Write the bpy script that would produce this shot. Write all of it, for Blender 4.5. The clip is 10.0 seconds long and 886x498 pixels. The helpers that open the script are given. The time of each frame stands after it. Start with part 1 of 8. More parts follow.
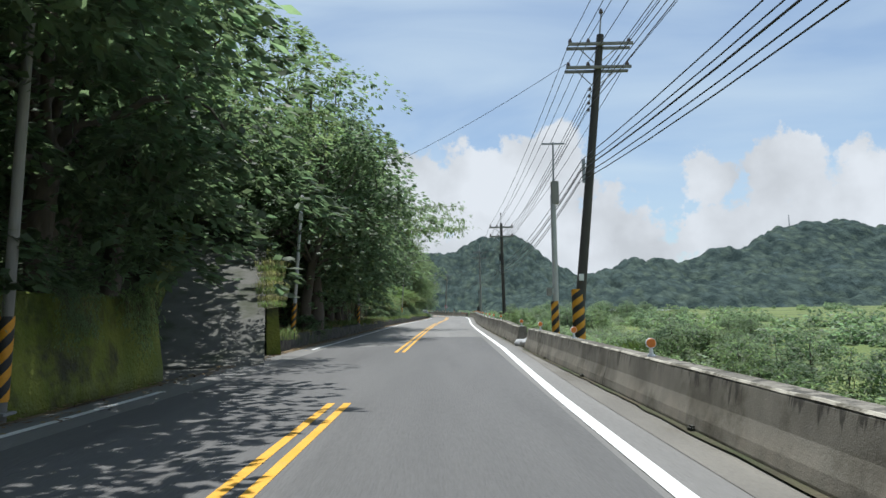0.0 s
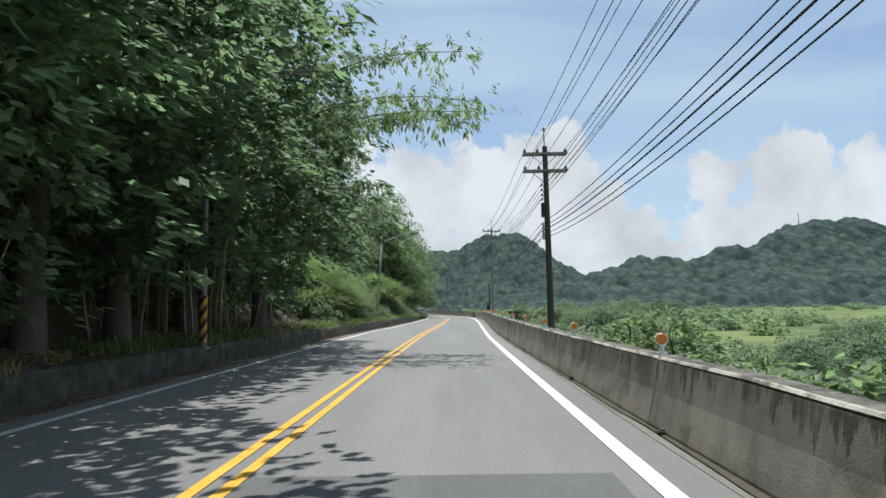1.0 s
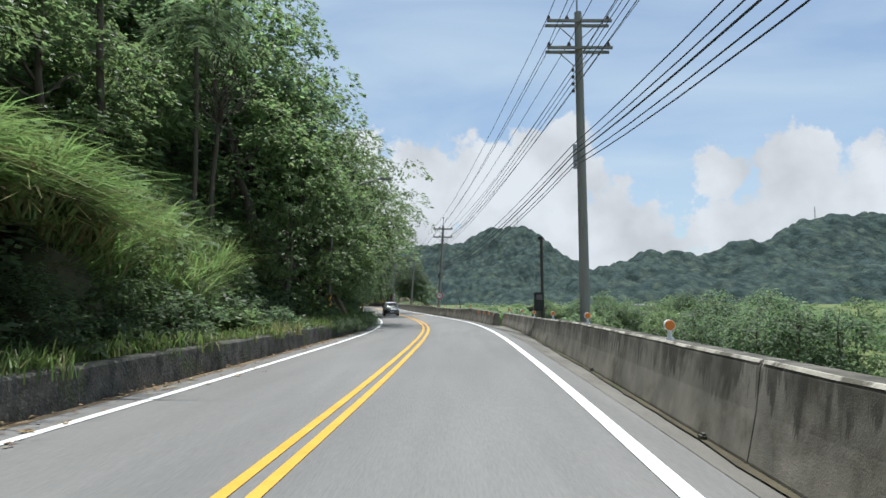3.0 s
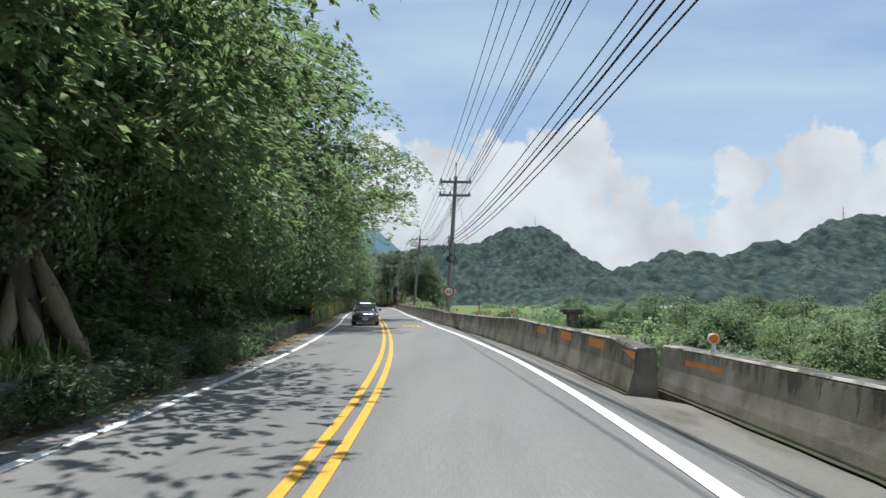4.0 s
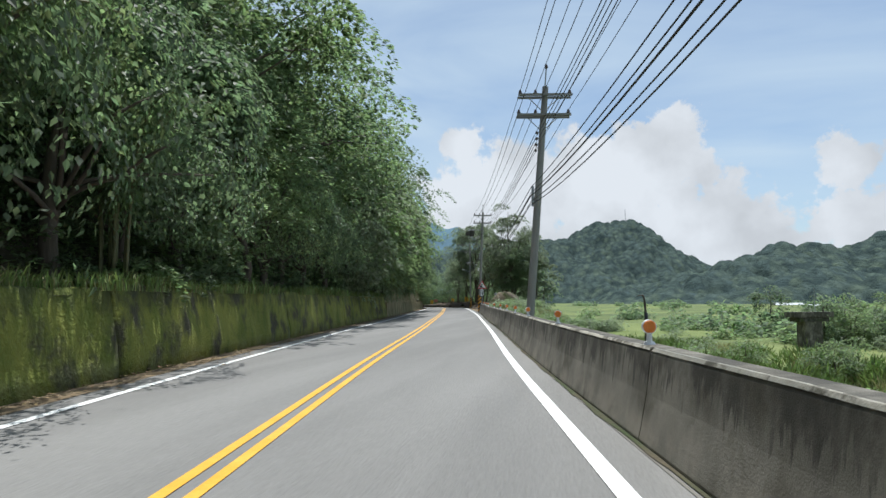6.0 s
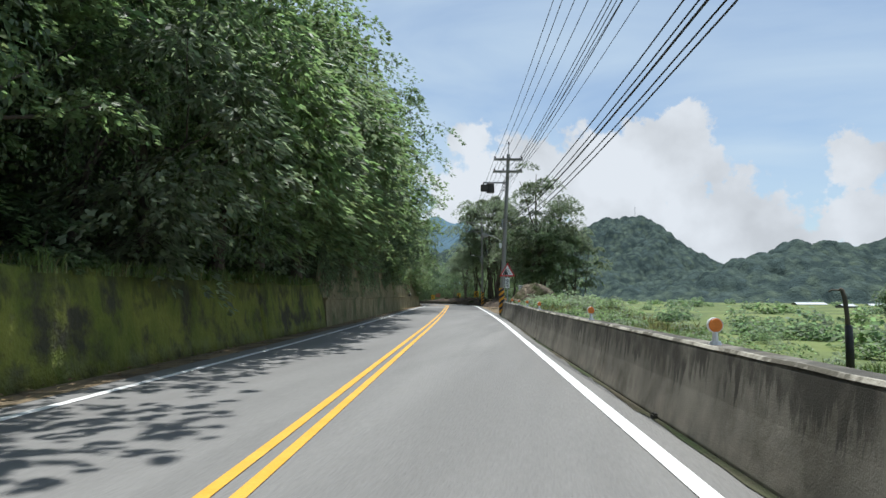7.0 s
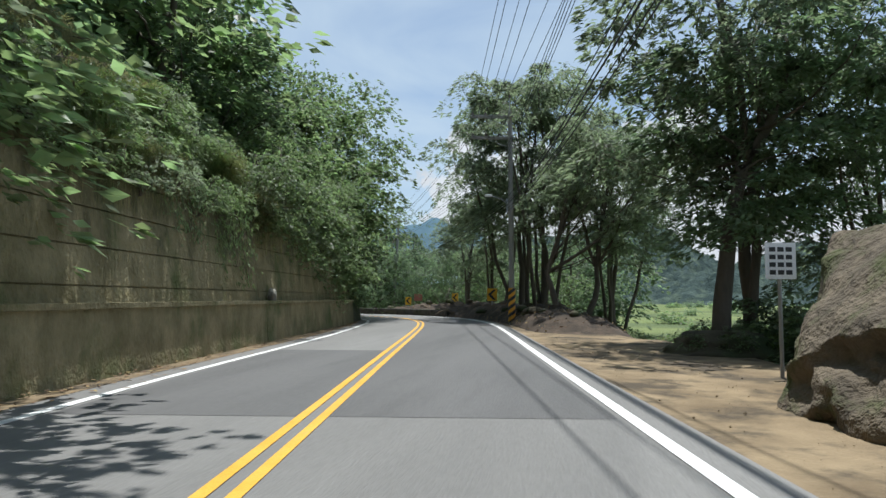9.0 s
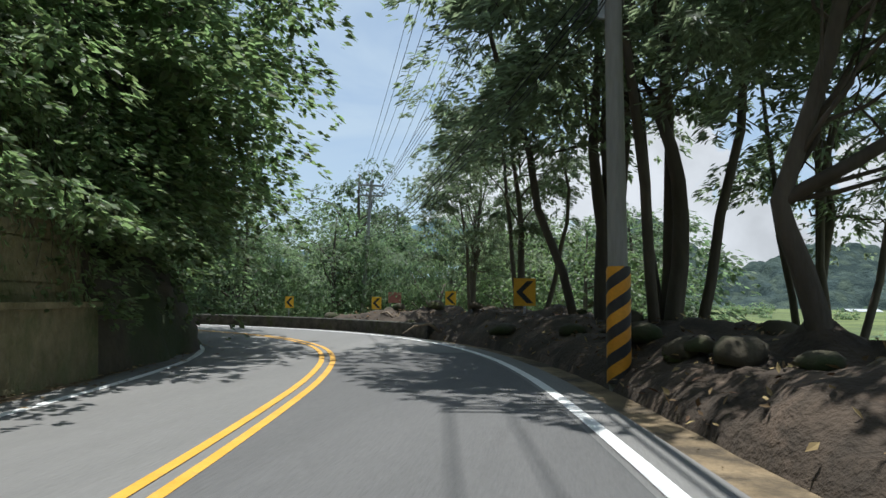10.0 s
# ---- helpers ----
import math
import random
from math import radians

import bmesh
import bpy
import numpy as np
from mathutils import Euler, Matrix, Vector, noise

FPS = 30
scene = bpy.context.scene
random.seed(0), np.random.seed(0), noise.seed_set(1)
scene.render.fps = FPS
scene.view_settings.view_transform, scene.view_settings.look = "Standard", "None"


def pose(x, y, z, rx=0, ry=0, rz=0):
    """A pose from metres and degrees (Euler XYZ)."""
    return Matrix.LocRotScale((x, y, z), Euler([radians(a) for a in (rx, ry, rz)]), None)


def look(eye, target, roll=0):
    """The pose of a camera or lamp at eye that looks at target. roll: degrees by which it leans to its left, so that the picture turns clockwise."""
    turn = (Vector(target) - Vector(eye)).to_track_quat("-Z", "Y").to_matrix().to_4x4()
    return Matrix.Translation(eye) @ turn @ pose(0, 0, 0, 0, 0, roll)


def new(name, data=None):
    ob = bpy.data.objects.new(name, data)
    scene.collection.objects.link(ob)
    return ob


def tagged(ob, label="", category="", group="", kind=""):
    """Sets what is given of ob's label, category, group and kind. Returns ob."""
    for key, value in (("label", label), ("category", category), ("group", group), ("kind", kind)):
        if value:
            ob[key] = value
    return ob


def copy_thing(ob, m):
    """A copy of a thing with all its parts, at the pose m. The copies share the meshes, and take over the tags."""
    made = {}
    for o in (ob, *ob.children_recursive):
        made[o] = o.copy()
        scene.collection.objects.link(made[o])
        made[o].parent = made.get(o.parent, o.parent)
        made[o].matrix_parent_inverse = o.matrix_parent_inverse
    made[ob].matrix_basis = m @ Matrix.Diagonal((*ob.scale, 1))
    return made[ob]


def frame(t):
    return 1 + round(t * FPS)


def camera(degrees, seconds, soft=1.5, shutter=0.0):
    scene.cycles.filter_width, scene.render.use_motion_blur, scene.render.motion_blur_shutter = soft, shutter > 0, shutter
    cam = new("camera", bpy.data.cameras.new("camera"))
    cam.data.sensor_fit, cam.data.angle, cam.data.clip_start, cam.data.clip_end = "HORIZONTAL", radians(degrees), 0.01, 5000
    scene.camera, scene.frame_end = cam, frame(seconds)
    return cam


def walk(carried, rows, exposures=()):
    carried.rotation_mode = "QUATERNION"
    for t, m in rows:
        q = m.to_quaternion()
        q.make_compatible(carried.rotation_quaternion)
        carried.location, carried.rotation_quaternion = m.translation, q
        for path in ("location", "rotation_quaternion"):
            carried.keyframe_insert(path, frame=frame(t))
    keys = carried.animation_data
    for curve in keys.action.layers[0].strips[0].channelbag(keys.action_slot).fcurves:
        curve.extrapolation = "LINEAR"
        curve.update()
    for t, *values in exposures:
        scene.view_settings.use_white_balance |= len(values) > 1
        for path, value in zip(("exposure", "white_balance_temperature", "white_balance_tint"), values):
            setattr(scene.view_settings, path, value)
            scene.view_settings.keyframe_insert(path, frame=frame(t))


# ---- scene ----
# ---- camera ----
cam = camera(68.1, 10.0)
PATH = [
    (0, (0.000, 0.000, 1.317), (-0.000, 9.958, 2.238), -1.20),
    (0.5, (0.199, 13.178, 1.317), (0.172, 23.137, 2.221), -1.04),
    (1, (0.454, 26.165, 1.317), (0.400, 36.125, 2.212), -0.96),
    (1.5, (0.708, 39.673, 1.317), (0.623, 49.631, 2.224), -1.20),
    (2, (1.015, 53.278, 1.317), (0.914, 63.238, 2.206), -1.14),
    (2.5, (1.391, 66.917, 1.317), (1.267, 76.882, 2.141), -0.53),
    (2.7, (1.496, 72.373, 1.317), (1.383, 82.341, 2.116), -0.45),
    (3.8, (1.671, 102.220, 1.317), (1.408, 112.183, 2.134), -0.05),
    (4, (1.553, 107.641, 1.317), (1.176, 117.602, 2.124), -0.02),
    (4.5, (1.045, 121.199, 1.317), (0.127, 131.126, 2.092), 0.34),
    (4.8, (0.281, 129.363, 1.317), (-0.892, 139.258, 2.157), 0.67),
    (5, (-0.378, 134.837, 1.317), (-1.726, 144.716, 2.083), 0.30),
    (5.5, (-2.165, 148.771, 1.317), (-3.717, 158.620, 2.087), -0.28),
    (5.7, (-2.903, 154.338, 1.317), (-4.527, 164.173, 2.118), -0.53),
    (6.8, (-7.396, 184.611, 1.317), (-9.136, 194.432, 2.028), 0.17),
    (7, (-8.219, 190.031, 1.317), (-9.975, 199.850, 2.025), 0.33),
    (7.5, (-10.224, 203.429, 1.317), (-12.004, 213.248, 1.974), 0.69),
    (8, (-12.061, 216.424, 1.317), (-13.848, 226.238, 2.011), 0.81),
    (8.5, (-13.977, 229.352, 1.317), (-15.757, 239.165, 2.053), 0.85),
    (9, (-15.866, 242.012, 1.317), (-17.620, 251.828, 2.060), 0.36),
    (9.5, (-17.506, 254.360, 1.317), (-19.283, 264.172, 2.065), 0.49),
    (10, (-19.176, 266.040, 1.317), (-21.006, 275.842, 2.073), 0.69),
]
walk(cam, [(t, look(eye, target, roll)) for t, eye, target, roll in PATH], [(0, 0.27, 6150, 7.5), (10, 0.27, 6150, 7.5)])

# ---- sky, sun ----
SUN_AZ, SUN_EL = 4.0, 78.0      # degrees to the right of +y, and above the horizon
world = bpy.data.worlds.new("sky")
scene.world = world
world.use_nodes = True
wt = world.node_tree
wt.nodes.clear()


def wnode(kind, **values):
    n = wt.nodes.new(kind)
    for k, v in values.items():
        setattr(n, k, v)
    return n


def wlink(a, b):
    wt.links.new(a, b)


def wmath(op, a, b=None, c=None, clamp=False):
    n = wnode("ShaderNodeMath", operation=op, use_clamp=clamp)
    for i, v in enumerate((a, b, c)):
        if v is None:
            continue
        if isinstance(v, (int, float)):
            n.inputs[i].default_value = v
        else:
            wlink(v, n.inputs[i])
    return n.outputs[0]


sky = wnode("ShaderNodeTexSky", sky_type="NISHITA", sun_disc=False)
sky.sun_elevation, sky.sun_rotation = radians(SUN_EL), radians(SUN_AZ)
sky.air_density, sky.dust_density, sky.ozone_density = 1.0, 0.6, 1.2
coord = wnode("ShaderNodeTexCoord")
way = coord.outputs["Generated"]
puff = wnode("ShaderNodeTexNoise")
puff.inputs["Scale"].default_value, puff.inputs["Detail"].default_value, puff.inputs["Roughness"].default_value = 19.0, 8.0, 0.64
wlink(way, puff.inputs["Vector"])
# cumulus heads: bearing, elevation, radius in degrees
HEADS = [(9.5, 12.2, 3.6), (7, 10.5, 4.2), (3, 9.5, 5), (-2, 9, 5), (-7, 8, 5), (12, 6.5, 4.5), (5, 4, 7), (-4, 3, 7), (15, 3, 5),
         (22.5, 9.6, 2.4), (28, 10.6, 2.8), (33.5, 8.6, 2.8), (38, 9.5, 3.2), (23, 5.5, 4), (29, 5, 5), (36, 4.5, 5.5), (44, 8, 6), (-8, 13.6, 1.8),
         (60, 8, 8), (85, 7, 8), (120, 8, 9), (160, 7, 9), (-150, 8, 9), (-110, 7, 9)]
field = None
for az, el, r in HEADS:
    c = Vector((math.sin(radians(az)) * math.cos(radians(el)), math.cos(radians(az)) * math.cos(radians(el)), math.sin(radians(el))))
    d = wnode("ShaderNodeVectorMath", operation="DISTANCE")
    wlink(way, d.inputs[0])
    d.inputs[1].default_value = c
    one = wmath("MULTIPLY_ADD", d.outputs["Value"], -1.0 / radians(r), 1.0)
    field = one if field is None else wmath("SMOOTH_MAX", field, one, 0.15)
lumps = wmath("MULTIPLY_ADD", puff.outputs["Fac"], 2.4, -1.12)
cover = wmath("MULTIPLY", wmath("ADD", field, lumps), 4.6, clamp=True)
veil = wnode("ShaderNodeTexNoise")
veil.inputs["Scale"].default_value, veil.inputs["Detail"].default_value, veil.inputs["Distortion"].default_value = 2.6, 7.0, 0.9
lean_ = wnode("ShaderNodeMapping")
lean_.inputs["Rotation"].default_value, lean_.inputs["Scale"].default_value = (0.0, radians(28), 0.0), (0.7, 1.0, 2.6)
wlink(way, lean_.inputs["Vector"])
wlink(lean_.outputs["Vector"], veil.inputs["Vector"])
thin = wmath("MULTIPLY_ADD", veil.outputs["Fac"], 2.3, -0.45, clamp=True)
shade = wnode("ShaderNodeTexNoise")
shade.inputs["Scale"].default_value, shade.inputs["Detail"].default_value = 9.0, 5.0
wlink(way, shade.inputs["Vector"])
white = wnode("ShaderNodeMapRange")
white.inputs["From Min"].default_value, white.inputs["From Max"].default_value = 0.35, 0.62
white.inputs["To Min"].default_value, white.inputs["To Max"].default_value = 5.0, 6.6
wlink(shade.outputs["Fac"], white.inputs["Value"])
tint = wnode("ShaderNodeVectorMath", operation="SCALE")
tint.inputs[0].default_value = (0.97, 0.99, 1.03)
wlink(white.outputs["Result"], tint.inputs["Scale"])
m1 = wnode("ShaderNodeMix", data_type="RGBA")
wlink(wmath("MULTIPLY", thin, 0.75), m1.inputs["Factor"])
wlink(sky.outputs["Color"], m1.inputs["A"])
m1.inputs["B"].default_value = (5.0, 5.9, 6.7, 1)
m2 = wnode("ShaderNodeMix", data_type="RGBA")
wlink(cover, m2.inputs["Factor"])
wlink(m1.outputs["Result"], m2.inputs["A"])
wlink(tint.outputs["Vector"], m2.inputs["B"])
bg = wnode("ShaderNodeBackground")
bg.inputs["Strength"].default_value = 0.1025
wlink(m2.outputs["Result"], bg.inputs["Color"])
wlink(bg.outputs["Background"], wnode("ShaderNodeOutputWorld").inputs["Surface"])

sun = new("sun", bpy.data.lights.new("sun", "SUN"))
sun.data.energy, sun.data.angle, sun.data.color = 4.9, radians(0.6), (1.0, 0.97, 0.92)
a, e = radians(SUN_AZ), radians(SUN_EL)
sun.matrix_world = look((math.sin(a) * math.cos(e) * 300, math.cos(a) * math.cos(e) * 300, math.sin(e) * 300), (0, 0, 0))


# ---- materials ----
def material(name, c1, c2, rough=0.8, scale=1.0, fine=30.0, bump=0.3, third=None, third_scale=0.3, third_cut=(0.5, 0.65), stretch=(1, 1, 1),
             random=0.0, island=0.0, metal=0.0, through_light=0.0, bump_distance=0.02, spec=0.4, even=False):
    """Two tones mixed by broad noise, fine grain with relief, an optional third tone in patches, and a chance shift per object or per island."""
    m = bpy.data.materials.new(name)
    m.use_nodes = True
    nt = m.node_tree
    b = nt.nodes["Principled BSDF"]

    def node(kind, **values):
        n = nt.nodes.new(kind)
        for k, v in values.items():
            setattr(n, k, v)
        return n

    tc, mp = node("ShaderNodeTexCoord"), node("ShaderNodeMapping")
    mp.inputs["Scale"].default_value = stretch
    nt.links.new(tc.outputs["Object"], mp.inputs["Vector"])

    def noise_fac(s, detail=5.0, rough_=0.6, plain=False):
        n = node("ShaderNodeTexNoise")
        n.inputs["Scale"].default_value, n.inputs["Detail"].default_value, n.inputs["Roughness"].default_value = s, detail, rough_
        nt.links.new(tc.outputs["Object"] if plain else mp.outputs["Vector"], n.inputs["Vector"])
        return n.outputs["Fac"]

    def ramp(fac, lo, hi):
        r = node("ShaderNodeMapRange")
        r.inputs["From Min"].default_value, r.inputs["From Max"].default_value = lo, hi
        nt.links.new(fac, r.inputs["Value"])
        return r.outputs["Result"]

    def mix(fac, a_, b_):
        x = node("ShaderNodeMix", data_type="RGBA")
        for k, v in (("Factor", fac), ("A", a_), ("B", b_)):
            if isinstance(v, (int, float)):
                x.inputs[k].default_value = v
            elif isinstance(v, tuple):
                x.inputs[k].default_value = (*v, 1)
            else:
                nt.links.new(v, x.inputs[k])
        return x.outputs["Result"]

    broad, grain = noise_fac(scale), noise_fac(fine, 3.0, 0.6, even)
    col = mix(ramp(broad, 0.35, 0.65), c1, c2)
    if third:
        col = mix(ramp(noise_fac(third_scale, 6.0, 0.65, even), *third_cut), col, third)
    hsv = node("ShaderNodeHueSaturation")
    val = node("ShaderNodeMapRange")
    val.inputs["To Min"].default_value, val.inputs["To Max"].default_value = 0.78, 1.22
    nt.links.new(grain, val.inputs["Value"])
    value = val.outputs["Result"]
    for amount, kind, out in ((random, "ShaderNodeObjectInfo", "Random"), (island, "ShaderNodeNewGeometry", "Random Per Island")):
        if amount:
            src = node(kind)
            r = node("ShaderNodeMapRange")
            r.inputs["To Min"].default_value, r.inputs["To Max"].default_value = 1 - amount, 1 + amount
            nt.links.new(src.outputs[out], r.inputs["Value"])
            mu = node("ShaderNodeMath", operation="MULTIPLY")
            nt.links.new(value, mu.inputs[0])
            nt.links.new(r.outputs["Result"], mu.inputs[1])
            value = mu.outputs[0]
            h = node("ShaderNodeMapRange")
            h.inputs["To Min"].default_value, h.inputs["To Max"].default_value = 0.5 - 0.06 * amount, 0.5 + 0.05 * amount
            nt.links.new(src.outputs[out], h.inputs["Value"])
            nt.links.new(h.outputs["Result"], hsv.inputs["Hue"])
    nt.links.new(value, hsv.inputs["Value"])
    nt.links.new(col, hsv.inputs["Color"])
    nt.links.new(hsv.outputs["Color"], b.inputs["Base Color"])
    b.inputs["Roughness"].default_value, b.inputs["Metallic"].default_value = rough, metal
    b.inputs["Specular IOR Level"].default_value = spec
    if bump:
        bp = node("ShaderNodeBump")
        bp.inputs["Strength"].default_value, bp.inputs["Distance"].default_value = bump, bump_distance
        nt.links.new(grain, bp.inputs["Height"])
        nt.links.new(bp.outputs["Normal"], b.inputs["Normal"])
    if through_light:
        tr, mx = node("ShaderNodeBsdfTranslucent"), node("ShaderNodeMixShader")
        warm = node("ShaderNodeMix", data_type="RGBA", blend_type="MULTIPLY")
        warm.inputs["Factor"].default_value, warm.inputs["B"].default_value = 1.0, (1.52, 1.65, 1.35, 1)
        nt.links.new(hsv.outputs["Color"], warm.inputs["A"])
        nt.links.new(warm.outputs["Result"], tr.inputs["Color"])
        mx.inputs["Fac"].default_value = through_light
        nt.links.new(b.outputs["BSDF"], mx.inputs[1])
        nt.links.new(tr.outputs["BSDF"], mx.inputs[2])
        nt.links.new(mx.outputs["Shader"], nt.nodes["Material Output"].inputs["Surface"])
    return m


ASPHALT = material("asphalt", (0.160, 0.155, 0.147), (0.205, 0.199, 0.189), 0.85, 0.5, 45, 0.6, (0.150, 0.146, 0.139), 0.8, (0.50, 0.74), (1, 0.10, 1))
ASPHALT_NEW = material("dark asphalt", (0.098, 0.096, 0.094), (0.125, 0.122, 0.119), 0.85, 0.6, 45, 0.6, (0.085, 0.083, 0.081), 0.9, (0.52, 0.75), (1, 0.10, 1))
YELLOW = material("yellow road paint", (0.62, 0.315, 0.028), (0.70, 0.38, 0.05), 0.6, 2, 40, 0.2, (0.42, 0.30, 0.10), 3.0, (0.6, 0.75))
WHITE = material("white road paint", (0.72, 0.72, 0.70), (0.8, 0.8, 0.78), 0.6, 2, 40, 0.2, (0.42, 0.42, 0.41), 3.0, (0.6, 0.75))
CONCRETE_PALE = material("pale mottled concrete", (0.30, 0.28, 0.23), (0.46, 0.43, 0.36), 0.9, 3.0, 30, 0.5, (0.12, 0.11, 0.085), 2.0, (0.48, 0.56))
CONCRETE_DARK = material("dark mottled concrete", (0.032, 0.031, 0.027), (0.105, 0.099, 0.084), 0.95, 3.2, 16, 1.0, (0.05, 0.062, 0.024), 1.3, (0.52, 0.64), bump_distance=0.04)


def streaked(m, dark, pale, amount=0.8, top=0.75, reach=0.55, wide=7.0):
    """Dark runs that drip down from a cast wall's top edge, each with its own length, and pale scuffs along its foot."""
    nt = m.node_tree
    b = nt.nodes["Principled BSDF"]
    tc = nt.nodes.new("ShaderNodeTexCoord")
    xyz = nt.nodes.new("ShaderNodeSeparateXYZ")
    nt.links.new(tc.outputs["Object"], xyz.inputs["Vector"])

    def tex(scale, stretch, detail=4.0):
        mp = nt.nodes.new("ShaderNodeMapping")
        mp.inputs["Scale"].default_value = stretch
        nt.links.new(tc.outputs["Object"], mp.inputs["Vector"])
        n = nt.nodes.new("ShaderNodeTexNoise")
        n.inputs["Scale"].default_value, n.inputs["Detail"].default_value, n.inputs["Roughness"].default_value = scale, detail, 0.65
        nt.links.new(mp.outputs["Vector"], n.inputs["Vector"])
        return n.outputs["Fac"]

    def calc(op, a_, b_=None, clamp=False):
        n = nt.nodes.new("ShaderNodeMath")
        n.operation, n.use_clamp = op, clamp
        for i_, v in enumerate((a_, b_)):
            if v is None:
                continue
            if isinstance(v, (int, float)):
                n.inputs[i_].default_value = v
            else:
                nt.links.new(v, n.inputs[i_])
        return n.outputs[0]

    def blend(fac, colour):
        x = nt.nodes.new("ShaderNodeMix")
        x.data_type = "RGBA"
        nt.links.new(fac, x.inputs["Factor"])
        nt.links.new(b.inputs["Base Color"].links[0].from_socket, x.inputs["A"])
        x.inputs["B"].default_value = (*colour, 1)
        nt.links.new(x.outputs["Result"], b.inputs["Base Color"])

    # each run's lower end by a noise that hardly changes with height
    run = calc("MULTIPLY_ADD", tex(wide, (1, 1, 0.05)), -2.6 * reach)
    run.node.inputs[2].default_value = top + 0.75 * reach
    wet = calc("MULTIPLY", calc("SUBTRACT", xyz.outputs["Z"], run), 6.0 / reach, True)
    spots = calc("MULTIPLY", calc("SUBTRACT", tex(2.2, (1, 1, 0.6), 6.0), 0.36), 5.0, True)
    foot = calc("MULTIPLY", calc("SUBTRACT", 0.34, xyz.outputs["Z"]), 5.0, True)
    scuff = calc("MULTIPLY", calc("SUBTRACT", tex(1.4, (1, 1, 0.8), 6.0), 0.45), 7.0, True)
    blend(calc("MULTIPLY", calc("MULTIPLY", foot, scuff), 0.6), pale)
    blend(calc("MULTIPLY", calc("MULTIPLY", wet, spots), amount), dark)


CONCRETE = material("stained concrete", (0.130, 0.119, 0.098), (0.245, 0.226, 0.188), 0.9, 1.3, 70, 0.25, (0.098, 0.088, 0.066), 1.1, (0.50, 0.64), (1, 1, 0.6), even=True)
streaked(CONCRETE, (0.040, 0.037, 0.030), (0.31, 0.275, 0.225), 0.82, 0.86, 0.56, 8.0)
MOSSY = material("mossy concrete", (0.100, 0.128, 0.018), (0.205, 0.215, 0.040), 0.95, 1.3, 14, 1.0, (0.052, 0.05, 0.028), 0.8, (0.50, 0.62), (1, 1, 0.6), even=True, bump_distance=0.05)
streaked(MOSSY, (0.030, 0.036, 0.015), (0.20, 0.22, 0.08), 0.6, 1.6, 0.7, 3.0)
WALL_OLD = material("weathered retaining wall", (0.150, 0.128, 0.064), (0.260, 0.222, 0.124), 0.95, 1.7, 12, 1.0, (0.085, 0.100, 0.034), 0.7, (0.50, 0.64), (1, 1, 0.7), bump_distance=0.06)
streaked(WALL_OLD, (0.034, 0.038, 0.020), (0.15, 0.16, 0.07), 0.45, 3.6, 2.0, 2.2)
DIRT = material("gravelly dirt", (0.150, 0.108, 0.062), (0.28, 0.21, 0.125), 0.95, 0.7, 25, 1.0, (0.075, 0.058, 0.038), 0.8, (0.47, 0.60))
SHOULDER = material("dusty asphalt shoulder", (0.130, 0.122, 0.108), (0.185, 0.174, 0.152), 0.9, 0.9, 40, 0.6, (0.10, 0.088, 0.068), 1.2, (0.52, 0.68), (1, 0.3, 1))
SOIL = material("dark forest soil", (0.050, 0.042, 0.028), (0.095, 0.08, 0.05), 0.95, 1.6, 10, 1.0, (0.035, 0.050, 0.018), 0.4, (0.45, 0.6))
FIELD = material("grass field", (0.100, 0.136, 0.036), (0.160, 0.188, 0.060), 0.95, 0.05, 1.5, 0.8, (0.075, 0.10, 0.034), 0.02, (0.47, 0.58), bump_distance=0.3)
FOREST = material("far forest in haze tones", (0.030, 0.046, 0.043), (0.074, 0.101, 0.086), 0.95, 0.055, 0.16, 1.0, (0.088, 0.115, 0.084), 0.008, (0.54, 0.66), bump_distance=6.0, spec=0.05)


